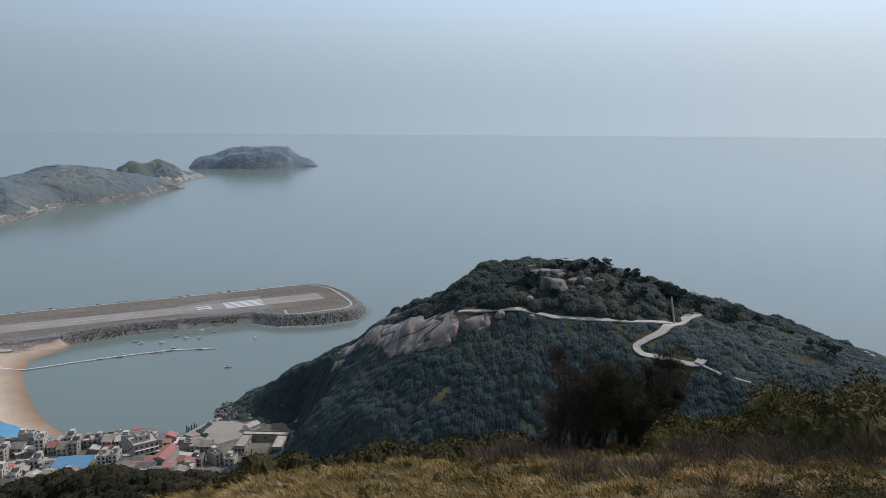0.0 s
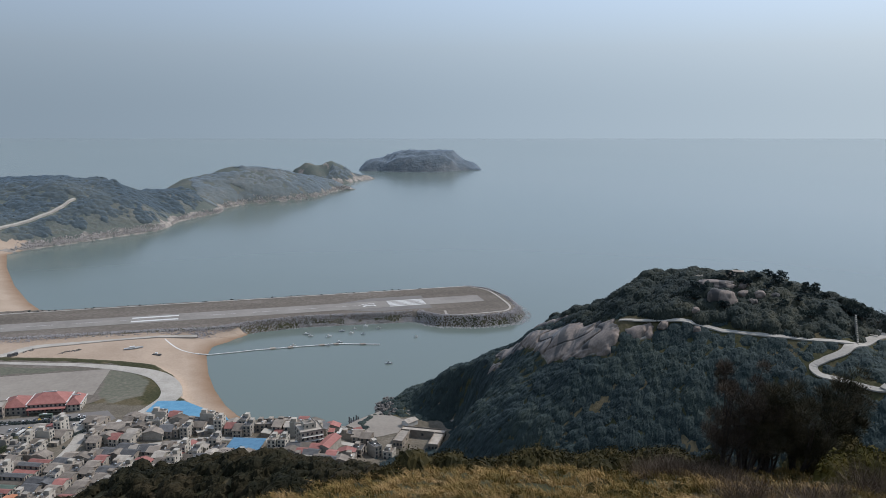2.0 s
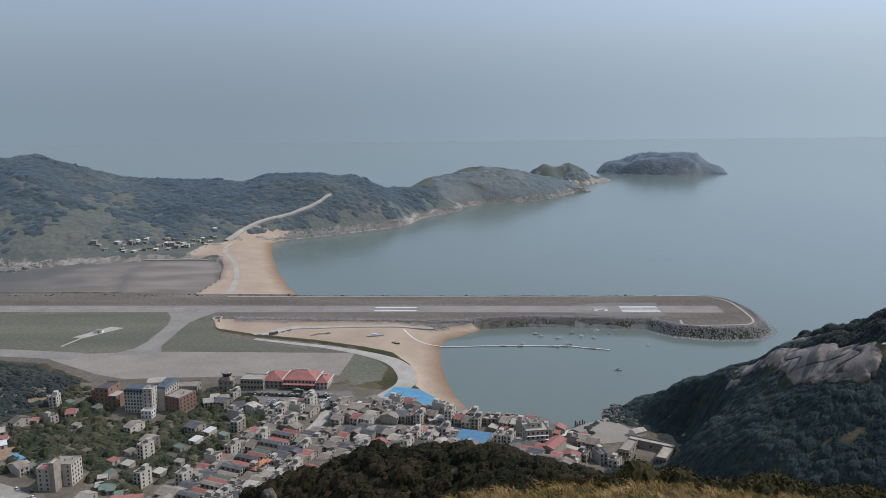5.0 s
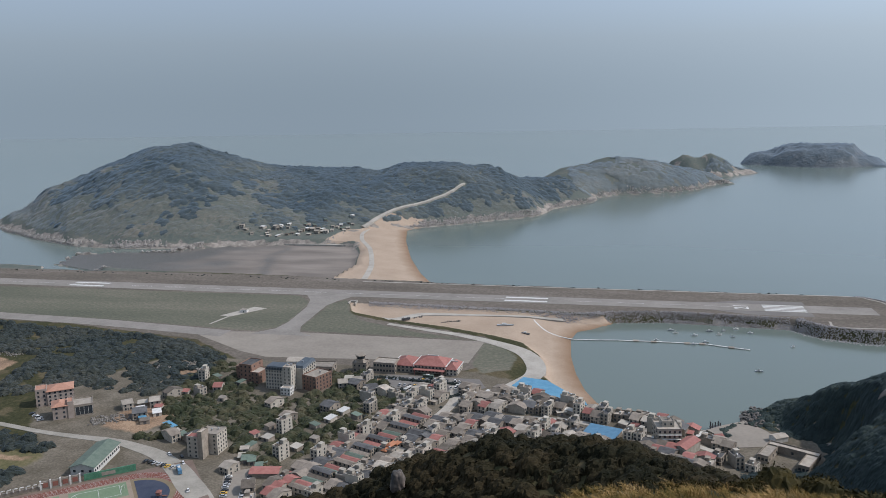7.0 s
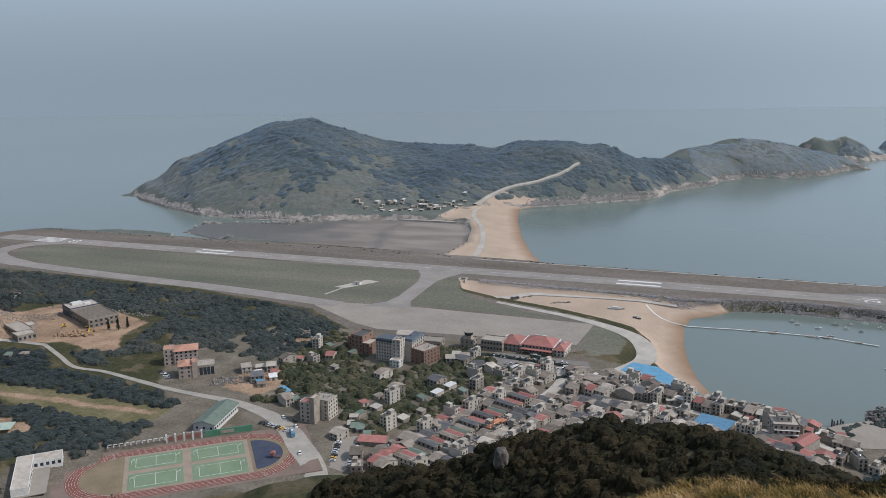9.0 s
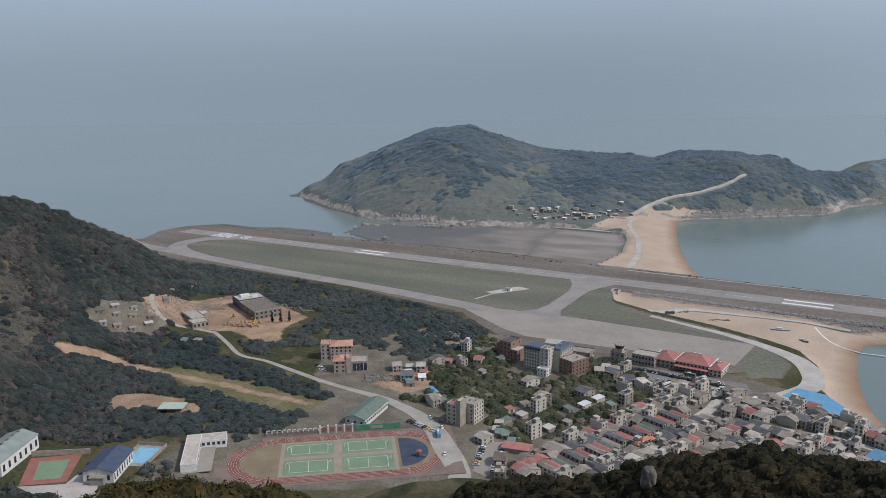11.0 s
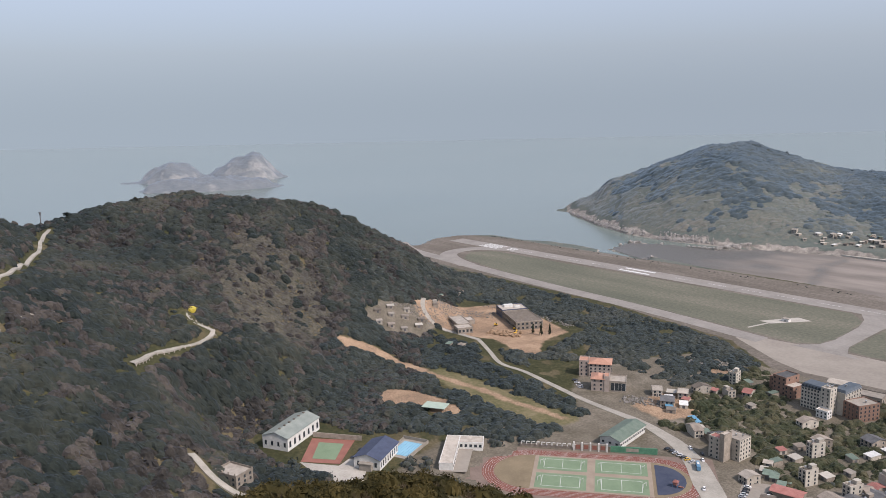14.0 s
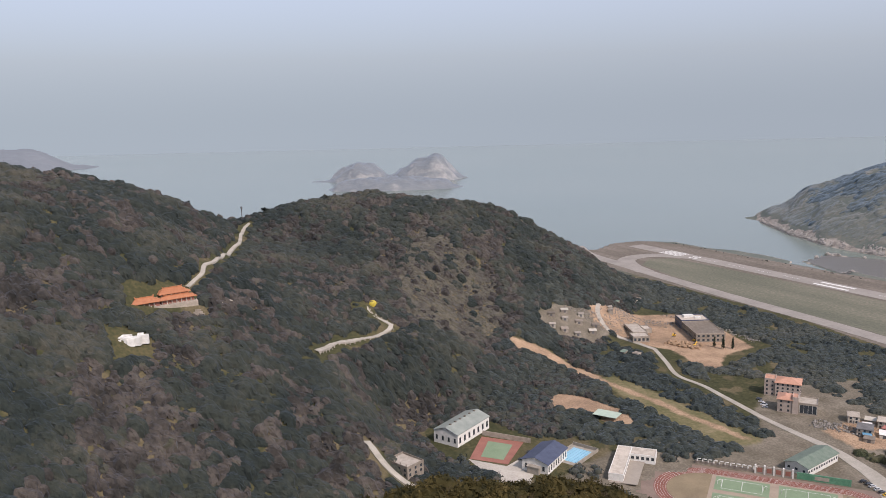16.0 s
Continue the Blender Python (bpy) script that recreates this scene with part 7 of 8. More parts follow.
def bus(label, x, y, turn, paint):
    ob = thing("bus", label, "bus", x, y, turn)
    boxes("body", [(-4.6, 4.6, -1.2, 1.2, 0.75, 3.2, 0.08)], paint, ob)
    boxes("side_window", [(-4.2, 4.2, -1.23, 1.23, 1.7, 2.6)], M_GLASS, ob)
    boxes("roof_unit", [(-2, 1, -0.7, 0.7, 3.4, 3.65)], M_WHITE, ob)
    for sx in (-3, 3):
        for sy in (-1.1, 1.1):
            bm = bmesh.new()
            bmesh.ops.create_cone(bm, cap_ends=True, segments=10, radius1=0.48, radius2=0.48, depth=0.3, matrix=Matrix.Translation((sx, sy, 0.7)) @ Matrix.Rotation(math.pi / 2, 4, "X"))
            finish("wheel", bm, M_TYRE, ob)


bus("light blue small bus on the pale road", -258, 424, -52, M_BLUEROOF)
bus("white and teal bus beside the terminal car park", -142, 618, -4, M_GREENROOF)
structure(sheet("car_park", [(-232, 430), (-222, 396), (-205, 392), (-204, 418), (-216, 440)], 10.75, M_APRON, 0.4), "pale concrete car park beside the road", "car park")
structure(sheet("car_park", [(-178, 622), (-178, 592), (-104, 590), (-92, 604), (-100, 622)], 10.2, M_OLD_ASPHALT, 0.4), "grey terminal car park with parked cars", "car park")
spots = [(-176 + i * 3.4, 612 + 0.02 * i, 88) for i in range(20)] + [(-170 + i * 4.2, 598, 85) for i in range(15)] + [(-226 + i * 1.2, 426 - i * 3.4, 20) for i in range(8)] + [(-212 + i * 0.9, 428 - i * 3.6, 25) for i in range(9)]
spots += [(-287 + i * 3.6, 434 - 0.9 * i, 75) for i in range(7)] + [(-268, 445, -40), (-278, 447, -40), (-262, 436, -50), (-240, 402, -60), (-412, 487, 40), (-407, 484, 40), (-402, 481, 40), (-398, 478, 40), (-418, 276, 60), (-421, 282, 60), (-415, 271, 60), (-168, 440, 68), (-160, 458, 68), (-146, 486, 68)]
for i, (x, y, turn) in enumerate(spots):
    if rnd.random() < 0.86:
        stand(CARS[(0, 1, 2, 1, 0, 4, 2, 0, 1, 2, 0, 3)[(i * 5 + i // 4) % 12]], x + rnd.uniform(-0.4, 0.4), y + rnd.uniform(-0.4, 0.4), turn + rnd.uniform(-4, 4), 0.3)
for k in CARS:
    if not k.get("set_down"):
        stand(k, -255, 432, 30, 0.3)

# infield hut
hut = thing("equipment_hut", "small white equipment hut on a pale paved cross", "hut", -386, 790, 0, 10.1)
boxes("wall", [(-3.5, 3.5, -2.5, 2.5, 0, 3)], M_WHITE, hut)
boxes("roof", [(-3.8, 3.8, -2.8, 2.8, 3, 3.2)], M_PALEROOF, hut)
boxes("door", [(-0.6, 0.6, -2.56, -2.45, 0, 2.1)], M_DARKROOF, hut)
structure(strip("hut_path", [(-402, 742), (-398, 760), (-394, 778)], 2.6, M_ROAD, level=10.12), "narrow pale path to a hut", "path")
structure(sheet("hut_pad", [(-406, 773), (-393, 771), (-368, 808), (-384, 812)], 10.14, M_ROAD, 0.2), "pale paved pad on the grass", "pad")
port = thing("culvert_portal", "pale concrete tunnel mouth under the runway bank", "tunnel", -280, 846, 0, 7.2)
boxes("side_wall", [(-4.5, -3.3, -6, 4, -2, 4.2), (3.3, 4.5, -6, 4, -2, 4.2)], M_ROAD, port)
boxes("lintel", [(-4.5, 4.5, 2.5, 4, 3.0, 4.4)], M_ROAD, port)
# a dark glass panel stands in for the shade inside the tunnel
boxes("shade_panel", [(-3.2, 3.2, 3.0, 3.4, -1, 3)], M_GLASS, port)

rocks("scrap_heap", "heaps of rubble and scrap beside bare soil", [(-650, 540), (-625, 556), (-600, 572)], 24, 420, (0.25, 0.8), 31, M_SCRAP)
rocks("scrap_heap", "heaps of rubble and scrap beside a track", [(-356, 478), (-340, 488), (-330, 492)], 14, 260, (0.4, 1.1), 32, M_SCRAP)
rocks("scrap_heap", "heaps of rubble beside the airfield fence", [(-372, 590), (-350, 600), (-330, 596)], 22, 260, (0.4, 1.4), 33, M_SCRAP)
rocks("scrap_heap", "rubble and building waste on a site", [(-690, 560), (-670, 540), (-640, 515), (-600, 505)], 34, 800, (0.2, 0.7), 35, M_SCRAP)
rocks("scrap_heap", "scattered rubble and timber on a storage yard", [(-640, 470), (-625, 480), (-606, 490)], 26, 420, (0.2, 0.8), 37, M_SCRAP)
rocks("soil_heap", "heaps of dug orange-brown soil on a site", [(-560, 530), (-545, 535), (-530, 545)], 10, 90, (1.0, 2.6), 36, M_DUG)
rocks("scrap_heap", "rubble round an unfinished building", [(-640, 600), (-600, 610), (-520, 606)], 8, 160, (0.4, 1.2), 34, M_SCRAP)

structure(strip("site_track", [(-720, 640), (-698, 600), (-665, 540), (-640, 512), (-612, 500), (-591, 508), (-552, 510)], 5, M_HILL_ROAD, lift=0.3), "pale dusty track past a building site", "track")


def conifer(x, y, height):
    """A slim dark conifer: a trunk and tiers of drooping sprays."""
    t = thing("conifer", "slim dark conifer on bare soil", "tree", x, y, 0, None, "conifers on the site")
    bm = bmesh.new()
    bmesh.ops.create_cone(bm, cap_ends=True, segments=6, radius1=0.28, radius2=0.06, depth=height, matrix=Matrix.Translation((0, 0, height / 2 - 0.3)))
    finish("trunk", bm, M_TRUNK, t)
    rr = np.random.RandomState(int(abs(x)))
    n = 700
    z = rr.uniform(0.12, 1, n)
    a, rad = rr.uniform(0, 2 * np.pi, n), (1.05 - z) * height * 0.17 * np.sqrt(rr.uniform(0.1, 1, n))
    c = np.c_[np.cos(a) * rad, np.sin(a) * rad, z * height]
    mesh_np("crown", (c[:, None] + rr.normal(size=(n, 3, 3)) * 0.32).reshape(-1, 3), np.arange(3 * n).reshape(n, 3), M_CONIFER, parent=t)


M_TRUNK = plain("brown_trunk_bark", (0.05, 0.04, 0.03), (0.09, 0.07, 0.055), 2, 0.95)
M_CONIFER = foliage("dark_conifer_sprays", ((0.012, 0.018, 0.012), (0.02, 0.03, 0.02), (0.032, 0.042, 0.028)))
for x, y, h in ((-528, 561, 10), (-519, 563, 12), (-515, 571, 11)):
    conifer(x, y, h)

# on the beach and round the car park
rocks("beach_debris", "dark heaps of nets and timber on the sand", [(-165, 792), (-158, 797), (-150, 800)], 3, 60, (0.3, 0.8), 41, M_WETROCK)
rocks("beach_debris", "dark heaps of nets and timber on the sand", [(-200, 806), (-192, 812)], 3, 40, (0.3, 0.8), 42, M_WETROCK)
bus("dark truck parked on the pale ramp", -206, 796, 40, M_DARKROOF)
bus("white minibus in the terminal car park", -111, 601, 20, M_WHITE)
bus("white minibus waiting at a kerb", -152, 588, 70, M_WHITE)
bus("white minibus beside another at a kerb", -144, 587, 70, M_WHITE)
landing_posts = thing("mooring_dolphin", "dark timber mooring frame at the harbour slip", "mooring", 80, 574, 20, 0)
for px_, py_ in ((-3, -1), (3, -1), (-3, 2), (3, 2), (0, 0.5)):
    boxes("post", [(px_ - 0.35, px_ + 0.35, py_ - 0.35, py_ + 0.35, -2, 5.5)], M_DARKROOF, landing_posts)
boxes("deck", [(-3.6, 3.6, -1.6, 2.6, 1.6, 2.0)], M_DARKROOF, landing_posts)

def digger(x, y, turn):
    """A small yellow excavator: tracks, cab, boom and bucket."""
    t = thing("excavator", "small yellow excavator on bare soil", "excavator", x, y, turn, None, "excavators")
    for sy in (-1.0, 1.0):
        boxes("track", [(-1.7, 1.7, sy - 0.3, sy + 0.3, 0, 0.8)], M_TYRE, t)
    boxes("body", [(-1.6, 1.3, -1.2, 1.2, 0.85, 1.9)], M_CARS[3], t)
    boxes("cab", [(-0.2, 1.2, 0.1, 1.2, 1.9, 3.0)], M_GLASS, t, "dark glazed cab")
    bm = bmesh.new()
    for a, b, rad in (((1.0, -0.3, 1.6), (3.6, -0.3, 4.0), 0.25), ((3.6, -0.3, 4.0), (5.2, -0.3, 1.6), 0.2)):
        limb_box(bm, Vector(a), Vector(b), rad)
    finish("boom", bm, M_CARS[3], t)
    boxes("bucket", [(4.7, 5.8, -0.8, 0.2, 0.6, 1.6, 0.15)], M_DARKROOF, t)


def limb_box(bm, a, b, rad):
    d = (b - a).normalized()
    s, u = Vector((0, 1, 0)), d.cross(Vector((0, 1, 0)))
    ends = [[bm.verts.new(p + s * i * rad + u * j * rad) for i, j in ((-1, -1), (1, -1), (1, 1), (-1, 1))] for p in (a, b)]
    for k in range(4):
        bm.faces.new((ends[0][k - 1], ends[0][k], ends[1][k], ends[1][k - 1]))
    bm.faces.new(ends[0]), bm.faces.new(ends[1][::-1])


digger(-552, 560, 30), digger(-575, 556, -60), digger(-540, 548, 110)

# ---- woods on the plain ----
# valley leaves are blued and given a sheen to imitate haze
M_LEAF_PLAIN = foliage("valley_wood_leaves", ((0.020, 0.026, 0.025), (0.031, 0.039, 0.035), (0.049, 0.054, 0.045), (0.08, 0.077, 0.062)), 0.13, (0.55, 0.72, 1.0))
M_LEAF_GARDEN = foliage("garden_scrub_leaves", ((0.022, 0.03, 0.016), (0.045, 0.05, 0.028), (0.085, 0.078, 0.048), (0.12, 0.10, 0.07)), 0.05, patch=0.06)
ROADS = [(VALLEY_STREET, 9), (TRAIL, 9), (VALLEY_ROAD, 6)]
H = [[(a - c * 0.8, b - c * 0.8), (a + c * 0.8, b - c * 0.8), (a + c * 0.8, b + c * 0.8), (a - c * 0.8, b + c * 0.8)] for a, b, c in ((-385, 492, 24), (-408, 515, 22), (-320, 427, 22), (-437, 192, 14), (-440, 362, 14), (-471, 258, 26), (-257, 455, 18), (-570, 583, 36), (-600, 533, 34), (-250, 580, 30), (-226, 583, 16), (-283, 592, 18), (-236, 622, 14), (-262, 634, 14))]
WORKS = [(-690, 600), (-640, 620), (-600, 622), (-500, 612), (-480, 520), (-520, 500), (-600, 480), (-680, 540)]
pts = scatter([(-900, 725), (-740, 715), (-560, 706), (-400, 682), (-330, 640), (-330, 575), (-345, 540), (-420, 545), (-480, 500), (-440, 470), (-360, 440), (-352, 372), (-420, 330), (-490, 300), (-560, 330), (-640, 420), (-760, 560)], 3.5, 12,
              lambda X, Y: clear_of(X, Y, ROADS, [*SOILS, *H, WORKS, SCHOOL, SPORTS, FIELD, SITE_YARD]) & (ripple(X, Y, 55, 33) + 0.4 * ripple(X, Y, 22, 37) < 0.62))
canopy("valley_wood", "dark green woodland between village and airfield", pts, sizes_for(len(pts), 2.5, 0.42), M_LEAF_PLAIN, 1.1, 6, (0.5, 1.0), 18, (0.2, 0.55), 0.3)
pts = scatter([(-345, 455), (-300, 480), (-345, 560), (-330, 620), (-200, 622), (-150, 575), (-175, 500), (-205, 440), (-235, 455), (-250, 480)], 4.2, 13,
              lambda X, Y: clear_of(X, Y, [*ROADS, (MAIN_STREET, 8)], H) & (ripple(X, Y, 30, 35) < 0.7))
pts = np.array([p for p in pts if all((p[0] - a) ** 2 + (p[1] - b) ** 2 > 49 for a, b, c in done)])
canopy("garden_scrub", "low brown-green scrub among village gardens", pts, sizes_for(len(pts), 2.6, 0.4), M_LEAF_GARDEN, 1.2, 7, (0.4, 1.1), 14, (0.25, 0.6), 0.28)
pts = scatter([(-1000, 958), (-300, 957), (270, 957), (270, 950), (-300, 949), (-1000, 948)], 5, 14, lambda X, Y: ripple(X, Y, 40, 36) > 0.1)
woodland("runway_hedge", "line of dark shrubs along the runway bank", pts, rng.uniform(0.7, 1.7, len(pts)), M_LEAF_HILL, 10, 8, (0.5, 0.9))
hedge = np.vstack([curve_pts(np.array(q, float), 1.6) for q in ([(-186, 603), (-182, 613), (-153, 610), (-105, 606), (-100, 597)], [(-157, 589), (-147, 577), (-126, 573), (-111, 584)])])
canopy("car_park_hedge", "dark clipped hedge round the terminal car park", hedge, rng.uniform(1.4, 2.2, len(hedge)), M_LEAF_PLAIN, 0.8, 71, (0.9, 1.3), 20, (0.2, 0.4), 0.2)
# trees in the town
pts = np.array([[x + rnd.uniform(-7, 7), y + rnd.uniform(-8, 8)] for x, y, r in done if rnd.random() < 0.4])
woodland("town_trees", "small dark trees between village houses", pts, rng.uniform(1.2, 2.6, len(pts)), M_LEAF_PLAIN, 18, 9, (0.9, 1.5))
pts = scatter([(-500, 228), (-500, 300), (-420, 330), (-375, 362), (-340, 340), (-340, 290), (-372, 240), (-440, 215)], 6, 15, lambda X, Y: ((inside(X, Y, SCHOOL) < -1) & (inside(X, Y, SPORTS) < -4)) | ((np.hypot(X + 380, Y - 296) < 11)) | (np.hypot(X + 432, Y - 232) < 10))
woodland("school_trees", "dark trees round the school yard", pts, rng.uniform(2.2, 3.8, len(pts)), M_LEAF_PLAIN, 20, 10, (1.0, 1.5))

# ---- the near slope: grass, scrub and wind-bent trees ----
def quads_mesh(name, V, mat, label, category, parent=None, kind=""):
    """Separate four-cornered leaves or blades from an array (n, 4, 3)."""
    n = len(V)
    ob = mesh_np(name, V.reshape(-1, 3), np.arange(4 * n).reshape(n, 4), mat, parent=parent)
    return tagged(ob, label, category, kind=kind)


def polar_spots(a0, a1, r0, r1, count, seed, keep=None):
    r = np.random.RandomState(seed)
    a = np.radians(r.uniform(a0, a1, count))
    d = np.sqrt(r.uniform(r0 ** 2, r1 ** 2, count))
    x, y = d * np.sin(a), d * np.cos(a)
    if keep is not None:
        ok = keep(x, y)
        x, y = x[ok], y[ok]
    return np.c_[x, y, land(x, y)]


def blades(places, per, length, width, lean, seed):
    """Bent blades in two pieces each, standing in tufts."""
    r = np.random.RandomState(seed)
    n = len(places) * per
    places = places[r.permutation(len(places))]
    base = np.repeat(places, per, 0) + np.c_[r.normal(0, 0.13, (n, 2)), np.zeros(n) - 0.05]
    L = r.uniform(*length, n) * np.repeat(r.uniform(0.7, 1.25, len(places)) * (1 + 0.3 * ripple(places[:, 0], places[:, 1], 5, 53)), per)
    a = r.uniform(0, 2 * np.pi, n)
    way = np.c_[np.cos(a), np.sin(a)] * r.uniform(0.2, 0.9, n)[:, None] + np.array(lean)
    b = r.uniform(0, 2 * np.pi, n)
    side = np.c_[np.cos(b), np.sin(b), np.zeros(n)] * (r.uniform(*width, n) / 2)[:, None]
    mid = base + np.c_[way * 0.35, np.full(n, 0.6)] * L[:, None]
    tip = base + np.c_[way, np.full(n, 0.72)] * L[:, None]
    n2 = n // 3
    q3 = np.stack([base - side, base + side, tip + side * 0.3, tip - side * 0.3], 1)[n2:]
    base, side, mid, tip = base[:n2], side[:n2], mid[:n2], tip[:n2]
    q1 = np.stack([base - side, base + side, mid + side * 0.9, mid - side * 0.9], 1)
    q2 = np.stack([mid - side * 0.9, mid + side * 0.9, tip + side * 0.25, tip - side * 0.25], 1)
    return np.vstack([q1, q2, q3])


def tones(name, cols, rough=0.8, scale=0.05, each=0.5):
    m = Nodes(name, rough, 0.06)
    geo = m.tree.nodes.new("ShaderNodeNewGeometry")
    fac = m.math("ADD", m.math("MULTIPLY", geo.outputs["Random Per Island"], each), m.math("MULTIPLY", m.math("SUBTRACT", m.noise(scale, 4), 0.31), 1.5))
    m.colour(m.ramp(fac, [(0.08 + 0.84 * i / (len(cols) - 1), c) for i, c in enumerate(cols)]))
    return m.mat


M_GRASS = tones("dry_silver_grass", ((0.055, 0.048, 0.014), (0.13, 0.102, 0.029), (0.235, 0.155, 0.054), (0.36, 0.238, 0.10), (0.53, 0.39, 0.21)), 0.7, 0.28, 0.42)
M_TWIG = tones("brown_bare_twigs", ((0.038, 0.028, 0.020), (0.075, 0.055, 0.040), (0.13, 0.10, 0.072)), 0.9)
M_SHRUB = tones("dark_olive_shrub_leaves", ((0.017, 0.019, 0.008), (0.040, 0.038, 0.014), (0.078, 0.064, 0.024), (0.13, 0.10, 0.04)), 0.7, 0.5, 0.55)
M_SHRUB_DARK = tones("dark_brown_olive_scrub_leaves", ((0.012, 0.0125, 0.006), (0.027, 0.025, 0.010), (0.050, 0.041, 0.015), (0.082, 0.063, 0.024)), 0.7, 0.5, 0.55)
M_PINE = tones("dark_wispy_needles", ((0.014, 0.016, 0.010), (0.032, 0.033, 0.020), (0.066, 0.056, 0.034), (0.105, 0.085, 0.055)), 0.8, 0.5)
M_BARK = plain("grey_brown_bark", (0.035, 0.028, 0.022), (0.075, 0.06, 0.048), 3, 0.95, bump=0.5)

M_OLIVE = tones("olive_yellow_shrub_leaves", ((0.028, 0.028, 0.008), (0.055, 0.05, 0.013), (0.095, 0.078, 0.019), (0.15, 0.115, 0.03)), 0.7, 0.3, 0.3)
M_RUST = tones("brown_wispy_needles", ((0.036, 0.030, 0.023), (0.08, 0.062, 0.047), (0.14, 0.11, 0.082)), 0.85, 0.3)
spots = polar_spots(-9, 63, 31, 84, 17000, 1, lambda x, y: ripple(x, y, 2.6, 51) + 0.6 * ripple(x, y, 9, 52) > -0.5)
quads_mesh("dry_grass", blades(spots, 12, (0.35, 0.85), (0.035, 0.075), (-0.42, 0.05), 2), M_GRASS, "wind-bent dry silver grass on the near slope", "grass", kind="stuff")


def leaf_cloud(centres, radii, per, size, seed, squash=0.8):
    """Leaves on and inside uneven domes."""
    r = np.random.RandomState(seed)
    n = len(centres) * per
    d = r.normal(size=(n, 3))
    d /= np.linalg.norm(d, axis=1)[:, None]
    d[:, 2] = np.abs(d[:, 2]) * 1.05 - 0.15
    lump = 1 + 0.22 * np.sin(3 * d[:, 0] + np.repeat(r.uniform(0, 6, len(centres)), per)) + 0.18 * np.sin(5 * d[:, 1] + np.repeat(r.uniform(0, 6, len(centres)), per))
    R = np.repeat(radii, per) * lump * r.uniform(0.6, 1.06, n)
    c = np.repeat(centres, per, 0) + d * R[:, None] * (1, 1, squash)
    u = r.normal(size=(n, 3))
    u /= np.linalg.norm(u, axis=1)[:, None]
    v = np.cross(u, r.normal(size=(n, 3)))
    v /= np.linalg.norm(v, axis=1)[:, None]
    s = (r.uniform(*size, n) / 2)[:, None]
    return np.stack([c - u * s, c + v * s * 0.55, c + u * s, c - v * s * 0.55], 1)


def twig_cloud(places, heights, per, seed, width=0.03):
    """Fans of bare twigs."""
    r = np.random.RandomState(seed)
    n = len(places) * per
    h = np.repeat(heights, per)
    way = np.c_[r.normal(0, 0.6, (n, 2)), r.uniform(0.15, 1.0, n)]
    way /= np.linalg.norm(way, axis=1)[:, None]
    base = np.repeat(places, per, 0) + way * (h * r.uniform(0.0, 0.7, n))[:, None]
    d = (way + r.normal(0, 0.35, (n, 3))) * (h * r.uniform(0.22, 0.45, n))[:, None]
    b = r.uniform(0, 2 * np.pi, n)
    s = np.c_[np.cos(b), np.sin(b), np.zeros(n)] * width / 2
    return np.stack([base - s, base + s, base + d + s * 0.3, base + d - s * 0.3], 1)


# scrub along the brow, on the knoll and among the grass
r = np.random.RandomState(9)


def dome_field(name, label, bands, mat, per, leaf, tall=0.45):
    cs = np.vstack([polar_spots(*b[:6]) for b in bands])
    rs = np.concatenate([r.uniform(b[6], b[7], b[4]) for b in bands])
    cs[:, 2] += rs * tall
    quads_mesh(name, leaf_cloud(cs, rs, per, leaf, len(cs)), mat, label, "scrub", kind="stuff")
    cv, cf = crown(77, 0, 1.0, 2)
    CV = (cv[None] * np.c_[rs, rs, rs * 0.8][:, None] * 0.72 + (cs - np.c_[rs * 0, rs * 0, rs * 0.36])[:, None]).reshape(-1, 3)
    CF = (cf[None] + (np.arange(len(cs)) * len(cv))[:, None, None]).reshape(-1, 3)
    tagged(mesh_np("scrub_inside", CV, CF, mat, True), "dark inner twigs of slope scrub", "scrub", kind="stuff")


def thicket(name, label, bands, mat, leaves, leaf, tall):
    places = np.vstack([polar_spots(*b[:6]) for b in bands])[:, :2]
    canopy(name, label, places, np.concatenate([r.uniform(b[6], b[7], b[4]) for b in bands]), mat, 0.22, len(places), tall, leaves, leaf, 0.12)


thicket("slope_scrub", "dark olive scrub along the brow of the slope", [(10, 35, 69, 80, 260, 3, 0.9, 2.1), (-8, 12, 66, 84, 70, 5, 0.5, 1.1), (-72, -42, 42, 66, 260, 6, 0.7, 1.4)], M_SHRUB_DARK, 220, (0.06, 0.17), (0.6, 1.15))
thicket("tall_scrub", "tall dark olive bushes on the brow", [(49, 64, 66, 80, 75, 4, 2.1, 3.5), (40, 44, 72, 80, 10, 17, 1.2, 2.0)], M_SHRUB, 900, (0.08, 0.24), (1.2, 1.8))
thicket("yellow_scrub", "olive-yellow bushes on the brow", [(42.5, 49.5, 66, 76, 36, 18, 1.3, 2.3)], M_OLIVE, 600, (0.08, 0.22), (1.0, 1.5))
dome_field("grass_bush", "small dark bushes among the grass", [(-4, 62, 40, 72, 46, 7, 0.3, 0.6), (48.8, 51.5, 39, 42, 7, 20, 0.8, 1.4), (54, 62, 36, 44, 14, 21, 0.7, 1.2)], M_SHRUB, 420, (0.06, 0.16))
tw = [polar_spots(43.5, 63, 59, 67, 85, 11), polar_spots(35, 43, 50, 59, 36, 12), polar_spots(46, 62, 32, 46, 32, 13), polar_spots(29, 36, 63, 72, 60, 14), polar_spots(-68, -45, 44, 60, 40, 15)]
th = [(1.8, 3.4), (0.9, 1.9), (0.8, 1.6), (1.2, 2.2), (0.6, 1.0)]
